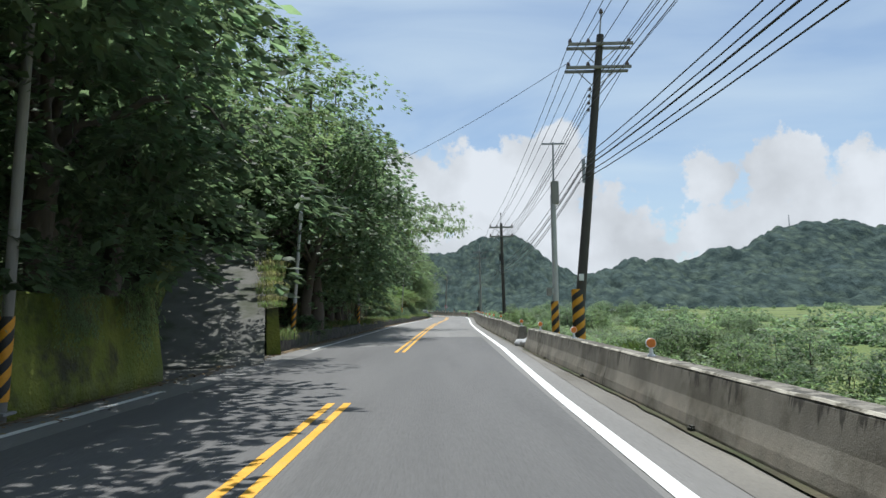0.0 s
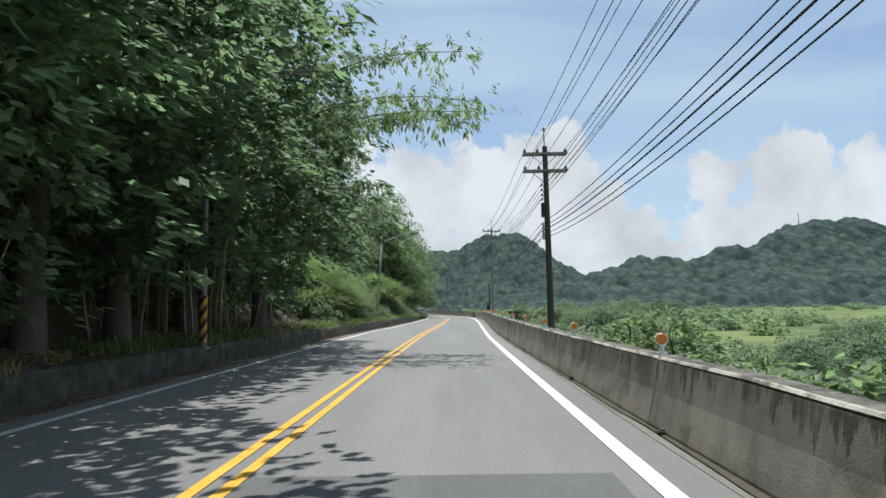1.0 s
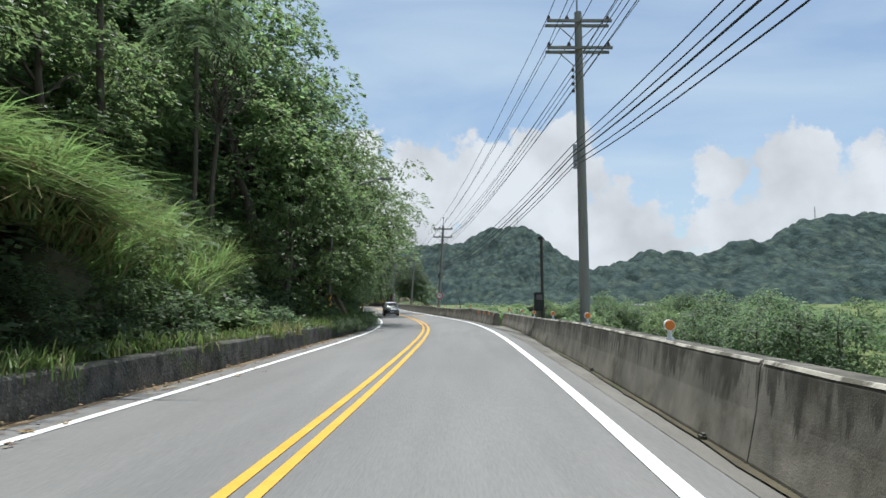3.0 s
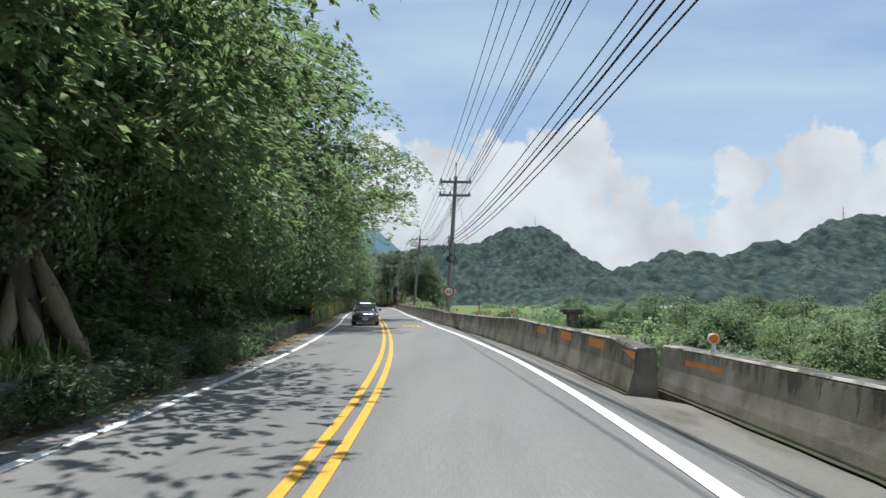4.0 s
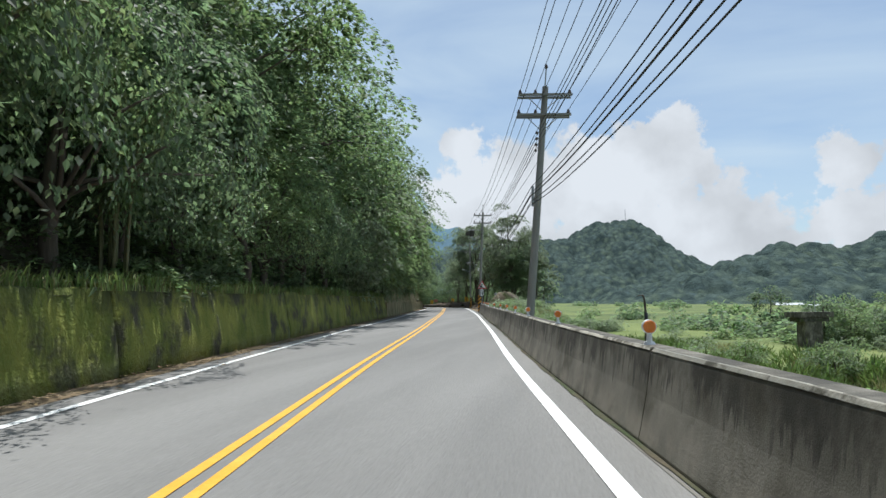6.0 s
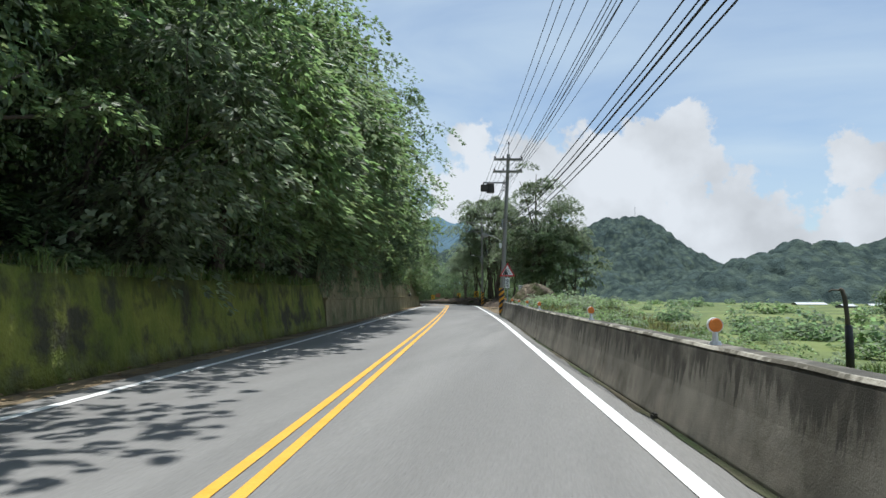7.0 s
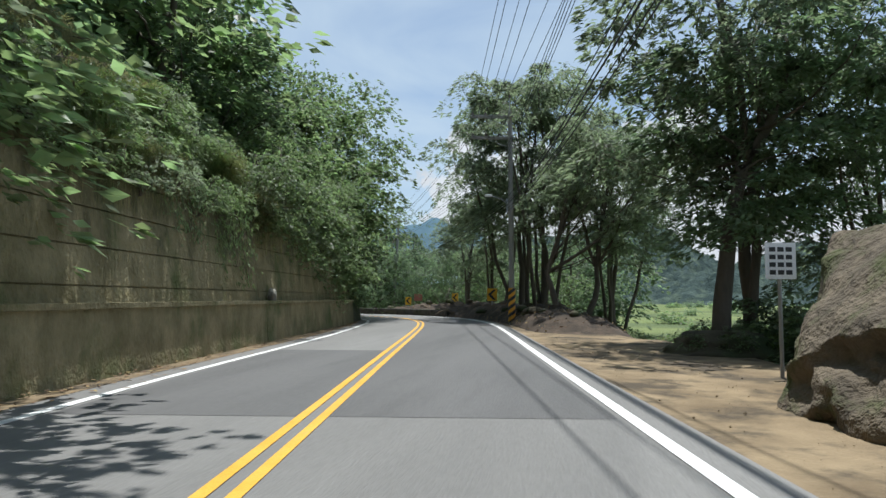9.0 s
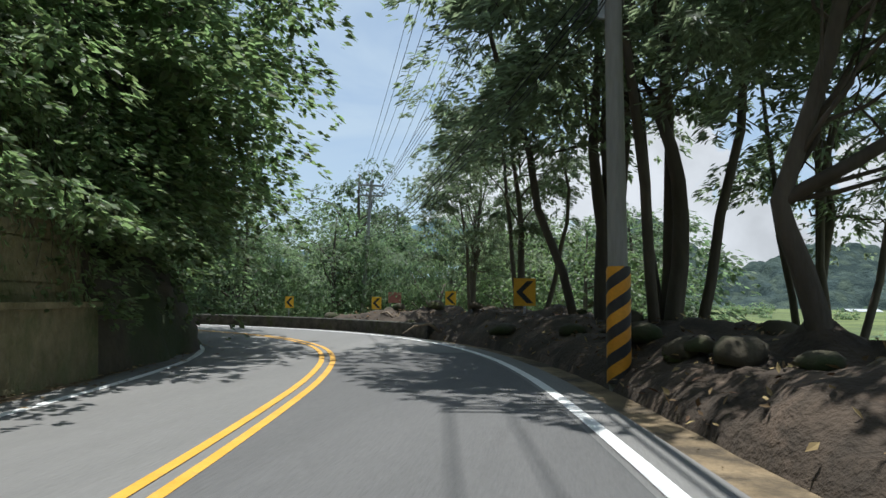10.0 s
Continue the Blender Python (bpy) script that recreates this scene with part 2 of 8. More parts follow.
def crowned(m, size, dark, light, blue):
    """Forest seen from afar: each crown has a painted sunlit head, a tone of its own and a painted shaded rim."""
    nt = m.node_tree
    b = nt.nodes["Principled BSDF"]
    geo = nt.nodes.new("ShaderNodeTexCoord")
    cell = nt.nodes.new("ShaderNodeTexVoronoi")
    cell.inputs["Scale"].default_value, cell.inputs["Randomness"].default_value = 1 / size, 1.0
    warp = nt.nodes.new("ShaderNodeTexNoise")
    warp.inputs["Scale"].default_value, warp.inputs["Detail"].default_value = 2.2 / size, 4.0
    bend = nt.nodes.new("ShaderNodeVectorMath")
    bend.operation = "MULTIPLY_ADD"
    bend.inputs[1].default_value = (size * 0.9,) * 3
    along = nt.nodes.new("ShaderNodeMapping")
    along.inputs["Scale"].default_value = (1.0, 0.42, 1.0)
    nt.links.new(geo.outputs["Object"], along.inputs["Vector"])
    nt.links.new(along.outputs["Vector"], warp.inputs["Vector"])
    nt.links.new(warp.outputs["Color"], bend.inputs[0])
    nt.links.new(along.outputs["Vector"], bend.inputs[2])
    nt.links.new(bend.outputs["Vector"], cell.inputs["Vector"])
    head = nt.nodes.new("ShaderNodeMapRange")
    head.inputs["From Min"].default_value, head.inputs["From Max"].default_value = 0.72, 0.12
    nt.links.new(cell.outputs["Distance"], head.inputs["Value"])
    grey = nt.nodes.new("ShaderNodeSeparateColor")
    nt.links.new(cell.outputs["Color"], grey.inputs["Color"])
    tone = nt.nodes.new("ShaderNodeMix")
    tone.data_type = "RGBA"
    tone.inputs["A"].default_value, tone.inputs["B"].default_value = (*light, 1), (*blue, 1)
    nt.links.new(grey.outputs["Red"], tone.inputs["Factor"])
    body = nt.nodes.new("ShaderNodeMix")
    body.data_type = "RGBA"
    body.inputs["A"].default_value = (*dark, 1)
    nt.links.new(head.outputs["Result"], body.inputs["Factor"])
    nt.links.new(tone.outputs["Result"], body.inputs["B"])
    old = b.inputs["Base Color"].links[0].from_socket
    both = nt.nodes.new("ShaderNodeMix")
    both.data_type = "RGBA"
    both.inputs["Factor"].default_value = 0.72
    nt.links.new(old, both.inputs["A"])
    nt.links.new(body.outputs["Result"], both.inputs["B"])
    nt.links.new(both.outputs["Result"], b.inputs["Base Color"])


# crown light, shade between crowns and bluish haze all sit in these tones
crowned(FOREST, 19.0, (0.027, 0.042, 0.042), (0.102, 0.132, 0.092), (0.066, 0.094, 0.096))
# the blue of distance haze is put into this ridge's base colour
RIDGE = material("ridge with haze in its colour", (0.09, 0.15, 0.19), (0.11, 0.17, 0.21), 1.0, 0.004, 0.05, 0.2, None, spec=0.0)
LEAF = material("broad leaf", (0.096, 0.136, 0.080), (0.148, 0.190, 0.112), 0.5, 0.5, 6, 0, None, random=0.25, island=0.36, through_light=0.58, spec=0.4)
LEAF_LIGHT = material("light leaf", (0.124, 0.170, 0.080), (0.168, 0.212, 0.110), 0.45, 0.5, 6, 0, None, random=0.2, island=0.42, through_light=0.58, spec=0.4)
LEAF_GREY = material("grey green leaf", (0.145, 0.172, 0.118), (0.195, 0.222, 0.158), 0.48, 0.5, 6, 0, None, random=0.2, island=0.42, through_light=0.6, spec=0.35)
GRASS = material("grass blade", (0.10, 0.15, 0.042), (0.155, 0.20, 0.068), 0.6, 0.5, 6, 0, None, random=0.1, island=0.4, through_light=0.35)
SILVER_BLADE = material("silver grass blade", (0.135, 0.195, 0.07), (0.205, 0.27, 0.115), 0.6, 0.5, 6, 0, None, random=0.1, island=0.4, through_light=0.4)
DRY = material("dry grass", (0.20, 0.19, 0.085), (0.27, 0.25, 0.12), 0.7, 0.5, 6, 0, None, island=0.35, through_light=0.3)
BARK = material("grey bark", (0.075, 0.062, 0.048), (0.12, 0.10, 0.08), 0.95, 2.0, 14, 0.9, None, stretch=(1, 1, 0.25))
BAMBOO = material("bamboo culm", (0.12, 0.13, 0.05), (0.18, 0.17, 0.08), 0.6, 1.0, 8, 0.2, None, random=0.2)
STALK = material("pale dry bamboo", (0.20, 0.17, 0.105), (0.30, 0.26, 0.17), 0.7, 1.0, 8, 0.2, None, random=0.3)
ROCK = material("mossy rock", (0.062, 0.050, 0.036), (0.165, 0.132, 0.092), 0.95, 1.1, 7, 1.0, (0.060, 0.072, 0.022), 0.8, (0.48, 0.6), bump_distance=0.12)
POLE_DARK = material("dark pole concrete", (0.055, 0.05, 0.045), (0.085, 0.078, 0.07), 0.85, 1.5, 20, 0.3, None, stretch=(1, 1, 0.2))
POLE = material("grey concrete pole", (0.24, 0.232, 0.215), (0.31, 0.30, 0.28), 0.85, 1.2, 20, 0.3, (0.10, 0.095, 0.09), 0.8, (0.55, 0.7), (1, 1, 0.15))
STEEL = material("galvanised steel", (0.30, 0.31, 0.32), (0.38, 0.39, 0.40), 0.5, 3, 40, 0.1, None, metal=0.6)
PALE_STEEL = material("pale grey painted steel", (0.40, 0.40, 0.395), (0.48, 0.48, 0.47), 0.5, 1.5, 20, 0.1, (0.30, 0.29, 0.28), 1.2, (0.56, 0.7))
WIRE = material("black cable", (0.02, 0.02, 0.022), (0.03, 0.03, 0.032), 0.6, 1, 10, 0, None)
PORCELAIN = material("brown porcelain", (0.07, 0.05, 0.045), (0.10, 0.08, 0.07), 0.3, 3, 20, 0, None)
STRIPE_Y = material("orange yellow band", (0.62, 0.27, 0.02), (0.72, 0.34, 0.03), 0.55, 2, 20, 0.1, (0.35, 0.18, 0.04), 2.5, (0.6, 0.75))
STRIPE_K = material("black band", (0.025, 0.025, 0.025), (0.045, 0.043, 0.04), 0.6, 2, 20, 0.1, None)
ORANGE = material("orange reflector", (0.72, 0.20, 0.03), (0.82, 0.26, 0.05), 0.35, 5, 60, 0.2, None)
ORANGE_PAINT = material("faded orange paint", (0.55, 0.19, 0.05), (0.62, 0.24, 0.08), 0.8, 3, 30, 0.2, (0.30, 0.15, 0.08), 2.0, (0.55, 0.7))
SIGN_WHITE = material("white sign sheet", (0.74, 0.74, 0.74), (0.8, 0.8, 0.8), 0.45, 2, 40, 0, None)
SIGN_RED = material("red sign sheet", (0.50, 0.03, 0.04), (0.58, 0.04, 0.05), 0.45, 2, 40, 0, None)
SIGN_BLACK = material("black sign sheet", (0.02, 0.02, 0.02), (0.03, 0.03, 0.03), 0.45, 2, 40, 0, None)
SIGN_YELLOW = material("amber sign sheet", (0.72, 0.36, 0.02), (0.78, 0.42, 0.03), 0.45, 2, 40, 0, None)
CAR_PAINT = material("grey metallic car paint", (0.105, 0.107, 0.117), (0.12, 0.122, 0.132), 0.26, 2, 80, 0, None, metal=0.55, spec=0.6)
CAR_BLACK = material("black plastic", (0.015, 0.015, 0.016), (0.025, 0.025, 0.026), 0.5, 3, 30, 0, None)
RUBBER = material("tyre rubber", (0.018, 0.018, 0.018), (0.028, 0.028, 0.028), 0.9, 3, 30, 0.3, None)
ALLOY = material("alloy", (0.35, 0.36, 0.37), (0.45, 0.46, 0.47), 0.3, 3, 30, 0, None, metal=0.9)
LAMP_GLASS = material("clear lamp glass", (0.55, 0.57, 0.6), (0.65, 0.67, 0.7), 0.08, 3, 30, 0, None, metal=0.3, spec=0.8)
GLASS = material("dark tinted glass", (0.012, 0.014, 0.016), (0.018, 0.02, 0.022), 0.05, 3, 30, 0, None, spec=0.8)
ROOF_BLUE = material("faded blue roof sheet", (0.20, 0.30, 0.36), (0.26, 0.36, 0.42), 0.6, 1, 20, 0.1, None)
ROOF_WHITE = material("white roof sheet", (0.45, 0.47, 0.49), (0.52, 0.54, 0.55), 0.6, 0.1, 2, 0.1, None)
TRASH = material("crumpled white sacks", (0.28, 0.28, 0.28), (0.46, 0.46, 0.46), 0.7, 4, 20, 0.5, (0.25, 0.25, 0.25), 3, (0.55, 0.7))
LITTER = material("dead leaf", (0.16, 0.10, 0.05), (0.26, 0.18, 0.09), 0.9, 2, 20, 0, None, island=0.5)
# mossy side-road asphalt, its colour darkened to stand for tree shade
ASPHALT_OLD = material("old mossy asphalt darkened for shade", (0.075, 0.074, 0.066), (0.11, 0.107, 0.095), 0.9, 0.9, 30, 0.7, (0.05, 0.055, 0.035), 0.7, (0.5, 0.64))
ROOT = material("pale root bark", (0.17, 0.13, 0.09), (0.25, 0.20, 0.145), 0.9, 2.0, 14, 0.8, None, stretch=(1, 1, 0.3))


# ---- helpers ----
def mesh_of(name, verts, faces, mat, smooth=False):
    me = bpy.data.meshes.new(name)
    me.from_pydata(np.asarray(verts, float).tolist(), [], faces if isinstance(faces, list) else faces.tolist())
    me.materials.append(mat)
    if smooth:
        me.shade_smooth()
    me.update()
    return me


def bm_mesh(name, bm, mat, smooth=False):
    bmesh.ops.recalc_face_normals(bm, faces=bm.faces)
    me = bpy.data.meshes.new(name)
    bm.to_mesh(me)
    bm.free()
    me.materials.append(mat)
    if smooth:
        me.shade_smooth()
    return me


def part(name, data, material_, parent, label="", smooth=False):
    """One mesh object under a thing or under a part; data is a bmesh or a mesh."""
    me = bm_mesh(name, data, material_, smooth) if isinstance(data, bmesh.types.BMesh) else data
    ob = new(name, me)
    ob.parent = parent
    if label:
        ob["label"] = label
    return ob


def empty(name, m, label, category, group="", kind=""):
    ob = new(name)
    ob.empty_display_size = 0.3
    ob.matrix_basis = m
    return tagged(ob, label, category, group, kind)


def box(bm, size, at=(0, 0, 0), bevel=0.0, m=None):
    r = bmesh.ops.create_cube(bm, size=1.0)
    t = Matrix.Translation(at) @ (m or Matrix()) @ Matrix.Diagonal((*size, 1))
    bmesh.ops.transform(bm, matrix=t, verts=r["verts"])
    if bevel:
        edges = list({e_ for v in r["verts"] for e_ in v.link_edges})
        bmesh.ops.bevel(bm, geom=edges, offset=bevel, segments=2, affect="EDGES")
    return bm


def cyl(bm, r1, r2, a_, b_, sides=14):
    """A tapered rod from a_ to b_."""
    a_, b_ = Vector(a_), Vector(b_)
    r = bmesh.ops.create_cone(bm, cap_ends=True, segments=sides, radius1=r1, radius2=r2, depth=(b_ - a_).length)
    q = (b_ - a_).to_track_quat("Z", "Y").to_matrix().to_4x4()
    bmesh.ops.transform(bm, matrix=Matrix.Translation((a_ + b_) / 2) @ q, verts=r["verts"])
    return bm


def tube(points, radii, sides=8):
    """Vertices and faces of a bent tapered tube."""
    pts = np.asarray(points, float)
    n = len(pts)
    radii = np.interp(np.linspace(0, 1, n), np.linspace(0, 1, len(radii)), radii)
    tang = np.gradient(pts, axis=0)
    tang /= np.linalg.norm(tang, axis=1)[:, None] + 1e-9
    ref = np.where(np.abs(tang[:, 2:3]) > 0.9, [[1.0, 0, 0]], [[0, 0, 1.0]])
    u = np.cross(tang, ref)
    u /= np.linalg.norm(u, axis=1)[:, None] + 1e-9
    w = np.cross(tang, u)
    ang = np.linspace(0, 2 * np.pi, sides, endpoint=False)
    v = pts[:, None] + radii[:, None, None] * (np.cos(ang)[None, :, None] * u[:, None] + np.sin(ang)[None, :, None] * w[:, None])
    f = [[i * sides + j, i * sides + (j + 1) % sides, (i + 1) * sides + (j + 1) % sides, (i + 1) * sides + j] for i in range(n - 1) for j in range(sides)]
    f += [list(range(sides))[::-1], list(range((n - 1) * sides, n * sides))]
    return v.reshape(-1, 3), f


def joined(pieces):
    """Several (verts, faces) as one."""
    vs, fs, n = [], [], 0
    for v, f in pieces:
        vs.append(np.asarray(v, float))
        fs += [[i + n for i in face] for face in f]
        n += len(v)
    return np.concatenate(vs), fs


def value_noise(x, y, seed=0):
    xi, yi = np.floor(x).astype(np.int64), np.floor(y).astype(np.int64)
    fx, fy = x - xi, y - yi
    fx, fy = fx * fx * (3 - 2 * fx), fy * fy * (3 - 2 * fy)

    def h(i, j):
        k = (i * 374761393 + j * 668265263 + seed * 974634777) & 0x7FFFFFFF
        k = ((k ^ (k >> 13)) * 1274126177) & 0x7FFFFFFF
        return ((k ^ (k >> 16)) & 0xFFFF) / 65535.0

    return (h(xi, yi) * (1 - fx) + h(xi + 1, yi) * fx) * (1 - fy) + (h(xi, yi + 1) * (1 - fx) + h(xi + 1, yi + 1) * fx) * fy


def fbm(x, y, seed=0, octaves=4):
    return sum(value_noise(x * 2**k, y * 2**k, seed + k) * 0.5**k for k in range(octaves)) / (2 - 0.5 ** (octaves - 1))


def canopy(x, y, cell, seed=0):
    """Heights of rounded crowns packed side by side, 0 to 1."""
    gx, gy = x / cell, y / cell
    xi, yi = np.floor(gx).astype(np.int64), np.floor(gy).astype(np.int64)
    best = np.zeros_like(gx)
    for i in (-1, 0, 1):
        for j in (-1, 0, 1):
            k = ((xi + i) * 73856093 ^ (yi + j) * 19349663 ^ seed * 83492791) & 0x7FFFFFFF
            k = ((k ^ (k >> 13)) * 1274126177) & 0x7FFFFFFF
            px, py = (k & 1023) / 1023.0, ((k >> 10) & 1023) / 1023.0
            r = 0.55 + 0.45 * ((k >> 20) & 255) / 255.0
            d2 = ((gx - xi - i - px) ** 2 + (gy - yi - j - py) ** 2) / r**2
            best = np.maximum(best, r * np.sqrt(np.clip(1 - d2, 0, 1)))
    return best


# ---- the road's line: station, x, y of the double yellow line ----
LINE = np.array([(-60, -1.9, -60), (-20, -1.7, -20), (0, -1.6, 0), (15, -1.5, 15), (29, -1.35, 29), (42, -1.2, 42), (56, -0.95, 56), (66, -0.6, 66), (78, -0.1, 78),
                 (92, 0.35, 92), (104, 0.52, 104), (113, 0.4, 113), (121, -0.15, 121), (130, -1.15, 130), (141, -2.65, 141), (150, -3.95, 150), (160, -5.6, 160),
                 (176, -8.0, 176), (192, -10.1, 192), (206, -12.1, 206), (220, -14.1, 220), (236, -16.5, 236), (248, -18.4, 248), (258, -20.0, 258), (267, -21.4, 267),
                 (274, -22.6, 274), (279, -23.8, 279)])
_tail = [(-25.3, 282.6), (-27.4, 285.6), (-30.4, 288.0), (-34.5, 289.8), (-40, 290.8), (-48, 291), (-60, 290), (-85, 286)]
_u, _x, _y = list(LINE[:, 0]), list(LINE[:, 1]), list(LINE[:, 2])
for px_, py_ in _tail:
    _u.append(_u[-1] + math.hypot(px_ - _x[-1], py_ - _y[-1]))
    _x.append(px_)
    _y.append(py_)
ST = np.arange(-60, _u[-1], 1.0)


def _smooth(v):
    k = np.ones(9) / 9
    return np.convolve(np.pad(v, 4, mode="reflect", reflect_type="odd"), k, mode="valid")


CX, CY = _smooth(np.interp(ST, _u, _x)), _smooth(np.interp(ST, _u, _y))
TX, TY = np.gradient(CX), np.gradient(CY)
_l = np.hypot(TX, TY)
TX, TY = TX / _l, TY / _l
U_END = float(ST[-1])


def road(u, off):
    """World x, y at a station and an offset to the right of the yellow line."""
    x, y, tx, ty = (np.interp(u, ST, c_) for c_ in (CX, CY, TX, TY))
    return x + ty * off, y - tx * off


def heading(u):
    """Degrees that the road has turned to the left of +y at a station."""
    return math.degrees(math.atan2(-np.interp(u, ST, TX), np.interp(u, ST, TY)))


def table(u, pairs):
    return np.interp(u, [p[0] for p in pairs], [p[1] for p in pairs])


WHITE_L = [(-60, -3.4), (0, -3.5), (30, -3.2), (65, -3.3), (80, -3.0), (110, -2.45), (143, -2.6), (158, -2.75), (193, -3.3), (207, -3.05), (252, -3.1), (264, -2.75), (279, -2.8), (300, -3.2)]
WHITE_R = [(-60, 3.2), (10, 3.2), (22, 3.35), (63, 3.2), (76, 3.1), (112, 2.95), (123, 3.0), (144, 2.75), (158, 3.0), (194, 3.2), (226, 3.45), (264, 3.55), (280, 3.6), (300, 3.6)]
WALL_L = [(-60, -4.4), (13, -4.2), (26, -4.3), (64, -4.15), (80, -3.75), (112, -3.25), (143, -3.9), (150, -4.0), (162, -3.95), (197, -4.45), (215, -4.25), (250, -4.15), (270, -3.85), (278, -3.45), (286, -3.45), (300, -4.2)]
WALL_R = [(-60, 4.2), (10, 4.15), (24, 4.0), (64, 3.8), (85, 3.8), (100, 4.0), (114, 4.3), (116.9, 4.35), (116.95, 3.77), (124, 3.8), (148, 3.45), (158, 3.6), (209, 3.7), (227, 4.0), (240, 4.1)]


def ribbon(u0, u1, o0, o1, z0, z1, step=1.0):
    """Verts and faces of a strip along the road between two offsets (numbers or tables)."""
    us = np.linspace(u0, u1, max(2, int((u1 - u0) / step) + 1))
    rows = []
    for o, z in ((o0, z0), (o1, z1)):
        off = table(us, o) if isinstance(o, list) else np.full_like(us, o)
        x, y = road(us, off)
        rows.append(np.stack([x, y, np.full_like(us, z)], 1))
    n = len(us)
    return np.concatenate(rows), [[i, n + i, n + i + 1, i + 1] for i in range(n - 1)]


def shifted(pairs, d):
    return [(u, o + d) for u, o in pairs]


def swept(u0, u1, base, section, step=1.0, tall=None):
    """A closed section of (offset from base, z), swept along the road, with end caps."""
    us = np.linspace(u0, u1, max(2, int((u1 - u0) / step) + 1))
    b0 = table(us, base)
    k, n = len(section), len(us)
    v = np.empty((n, k, 3))
    for j, (o, z) in enumerate(section):
        x, y = road(us, b0 + o)
        v[:, j, 0], v[:, j, 1], v[:, j, 2] = x, y, z * (table(us, tall) if tall and z > 0.3 else 1)
    f = [[i * k + j, i * k + (j + 1) % k, (i + 1) * k + (j + 1) % k, (i + 1) * k + j] for i in range(n - 1) for j in range(k)]
    f += [list(range(k))[::-1], list(range((n - 1) * k, n * k))]
    return v.reshape(-1, 3), f


def thing_mesh(name, vf, mat, label, category, group="", kind="", smooth=False):
    ob = new(name, mesh_of(name, vf[0], vf[1], mat, smooth))
    return tagged(ob, label, category, group, kind)


# ---- ground: one sheet to the horizon ----
RAMP_A, RAMP_B, RAMP_SLOPE = Vector((-6.3, 17.0, 0)), Vector((-10.2, 31.5, 0)), 0.37


def spaced(stops):
    out = []
    for (a_, b_, d) in stops:
        out += list(np.arange(a_, b_, d))
    return np.array(out + [stops[-1][1]], float)


def nearest(x, y):
    """Station and signed offset of places."""
    sel = slice(None, None, 2)
    cx, cy, tx, ty, st = CX[sel], CY[sel], TX[sel], TY[sel], ST[sel]
    u, o = np.empty_like(x), np.empty_like(x)
    for i in range(0, len(x), 4000):
        dx, dy = x[i:i + 4000, None] - cx, y[i:i + 4000, None] - cy
        k = np.argmin(dx * dx + dy * dy, axis=1)
        r = np.arange(len(k))
        u[i:i + 4000] = st[k]
        o[i:i + 4000] = dx[r, k] * ty[k] - dy[r, k] * tx[k]
    return u, o


def land(x, y):
    u, o = nearest(x, y)
    wl = table(u, WALL_L)
    back = np.clip(wl - 0.35 - o, 0, None)                     # metres behind the left wall
    edge = wl - 2.4
    foot = table(u, [(-60, 1.6), (13, 1.6), (15, 1.0), (22, 0.5), (26, 0.42), (143, 0.42), (148.7, 1.1), (165, 1.45), (212, 1.6), (218, 3.6), (274, 3.8), (279, 0.6), (340, 0.5)])
    slope = table(u, [(-60, 0.75), (0, 0.75), (45, 0.85), (70, 0.95), (110, 0.95), (150, 0.9), (215, 0.95), (285, 0.9), (300, 0.4)])
    first = np.minimum(back, 2.2) * 0.18
    hill = foot + first + np.clip(back - 2.2, 0, 34) * slope + np.clip(back - 36, 0, 200) * 0.12
    hill = hill + (fbm(x / 9, y / 9, 3) - 0.5) * np.clip(back * 0.35, 0, 3.0)
    right = np.clip(o - 4.6, 0, None)
    flat = table(u, [(0, 0.0), (234, 0.0), (242, 4.5), (262, 4.2), (275, 3.0), (300, 2.0)])
    fall = np.clip(right - flat, 0, None)
    near = table(u, [(-60, -0.15), (110, -0.15), (300, -0.05)])
    plain = near - np.clip(fall * 0.30, 0, 3.6) - np.clip(fall - 12, 0, 1500) * 0.0035 + (fbm(x / 14, y / 14, 8) - 0.5) * np.clip(fall * 0.12, 0, 1.0)
    z = np.where(o < edge, hill, np.where(o > 4.6, plain, -0.06))
    # the ramp of the side road, cut into the hill
    d = (RAMP_B - RAMP_A).normalized()
    along = (x - RAMP_A.x) * d.x + (y - RAMP_A.y) * d.y
    side = (x - RAMP_A.x) * d.y - (y - RAMP_A.y) * d.x
    on = (np.abs(side) < 1.9) & (along > -3) & (along < 16) & (o < -3.4)
    z = np.where(on, np.minimum(z, np.clip(along, 0, 40) * RAMP_SLOPE - 0.15), z)
    mouth = (o < -3.4) & (o > -8.0) & (u > 13) & (u < 21)
    z = np.where(mouth & (np.abs(side) < 3), np.minimum(z, np.clip(along, 0, 40) * RAMP_SLOPE - 0.15), z)
    return z


def land_at(x, y):
    return float(land(np.array([x], float), np.array([y], float))[0])


gx = spaced([(-1500, -300, 120), (-300, -80, 20), (-80, -12, 1.3), (-12, 8, 0.7), (8, 40, 2.0), (40, 200, 10), (200, 1000, 50), (1000, 3400, 200)])
gy = spaced([(-600, -60, 60), (-60, 0, 4), (0, 330, 1.25), (330, 420, 6), (420, 1000, 40), (1000, 4200, 200)])
GX, GY = np.meshgrid(gx, gy, indexing="ij")
gz = land(GX.ravel(), GY.ravel())
nx, ny = len(gx), len(gy)
idx = np.arange(nx * ny).reshape(nx, ny)
quads = np.stack([idx[:-1, :-1], idx[1:, :-1], idx[1:, 1:], idx[:-1, 1:]], -1).reshape(-1, 4)
me = mesh_of("ground", np.stack([GX.ravel(), GY.ravel(), gz], 1), quads, FIELD, True)
me.materials.append(SOIL)
me.materials.append(DIRT)
me.materials.append(FOREST)
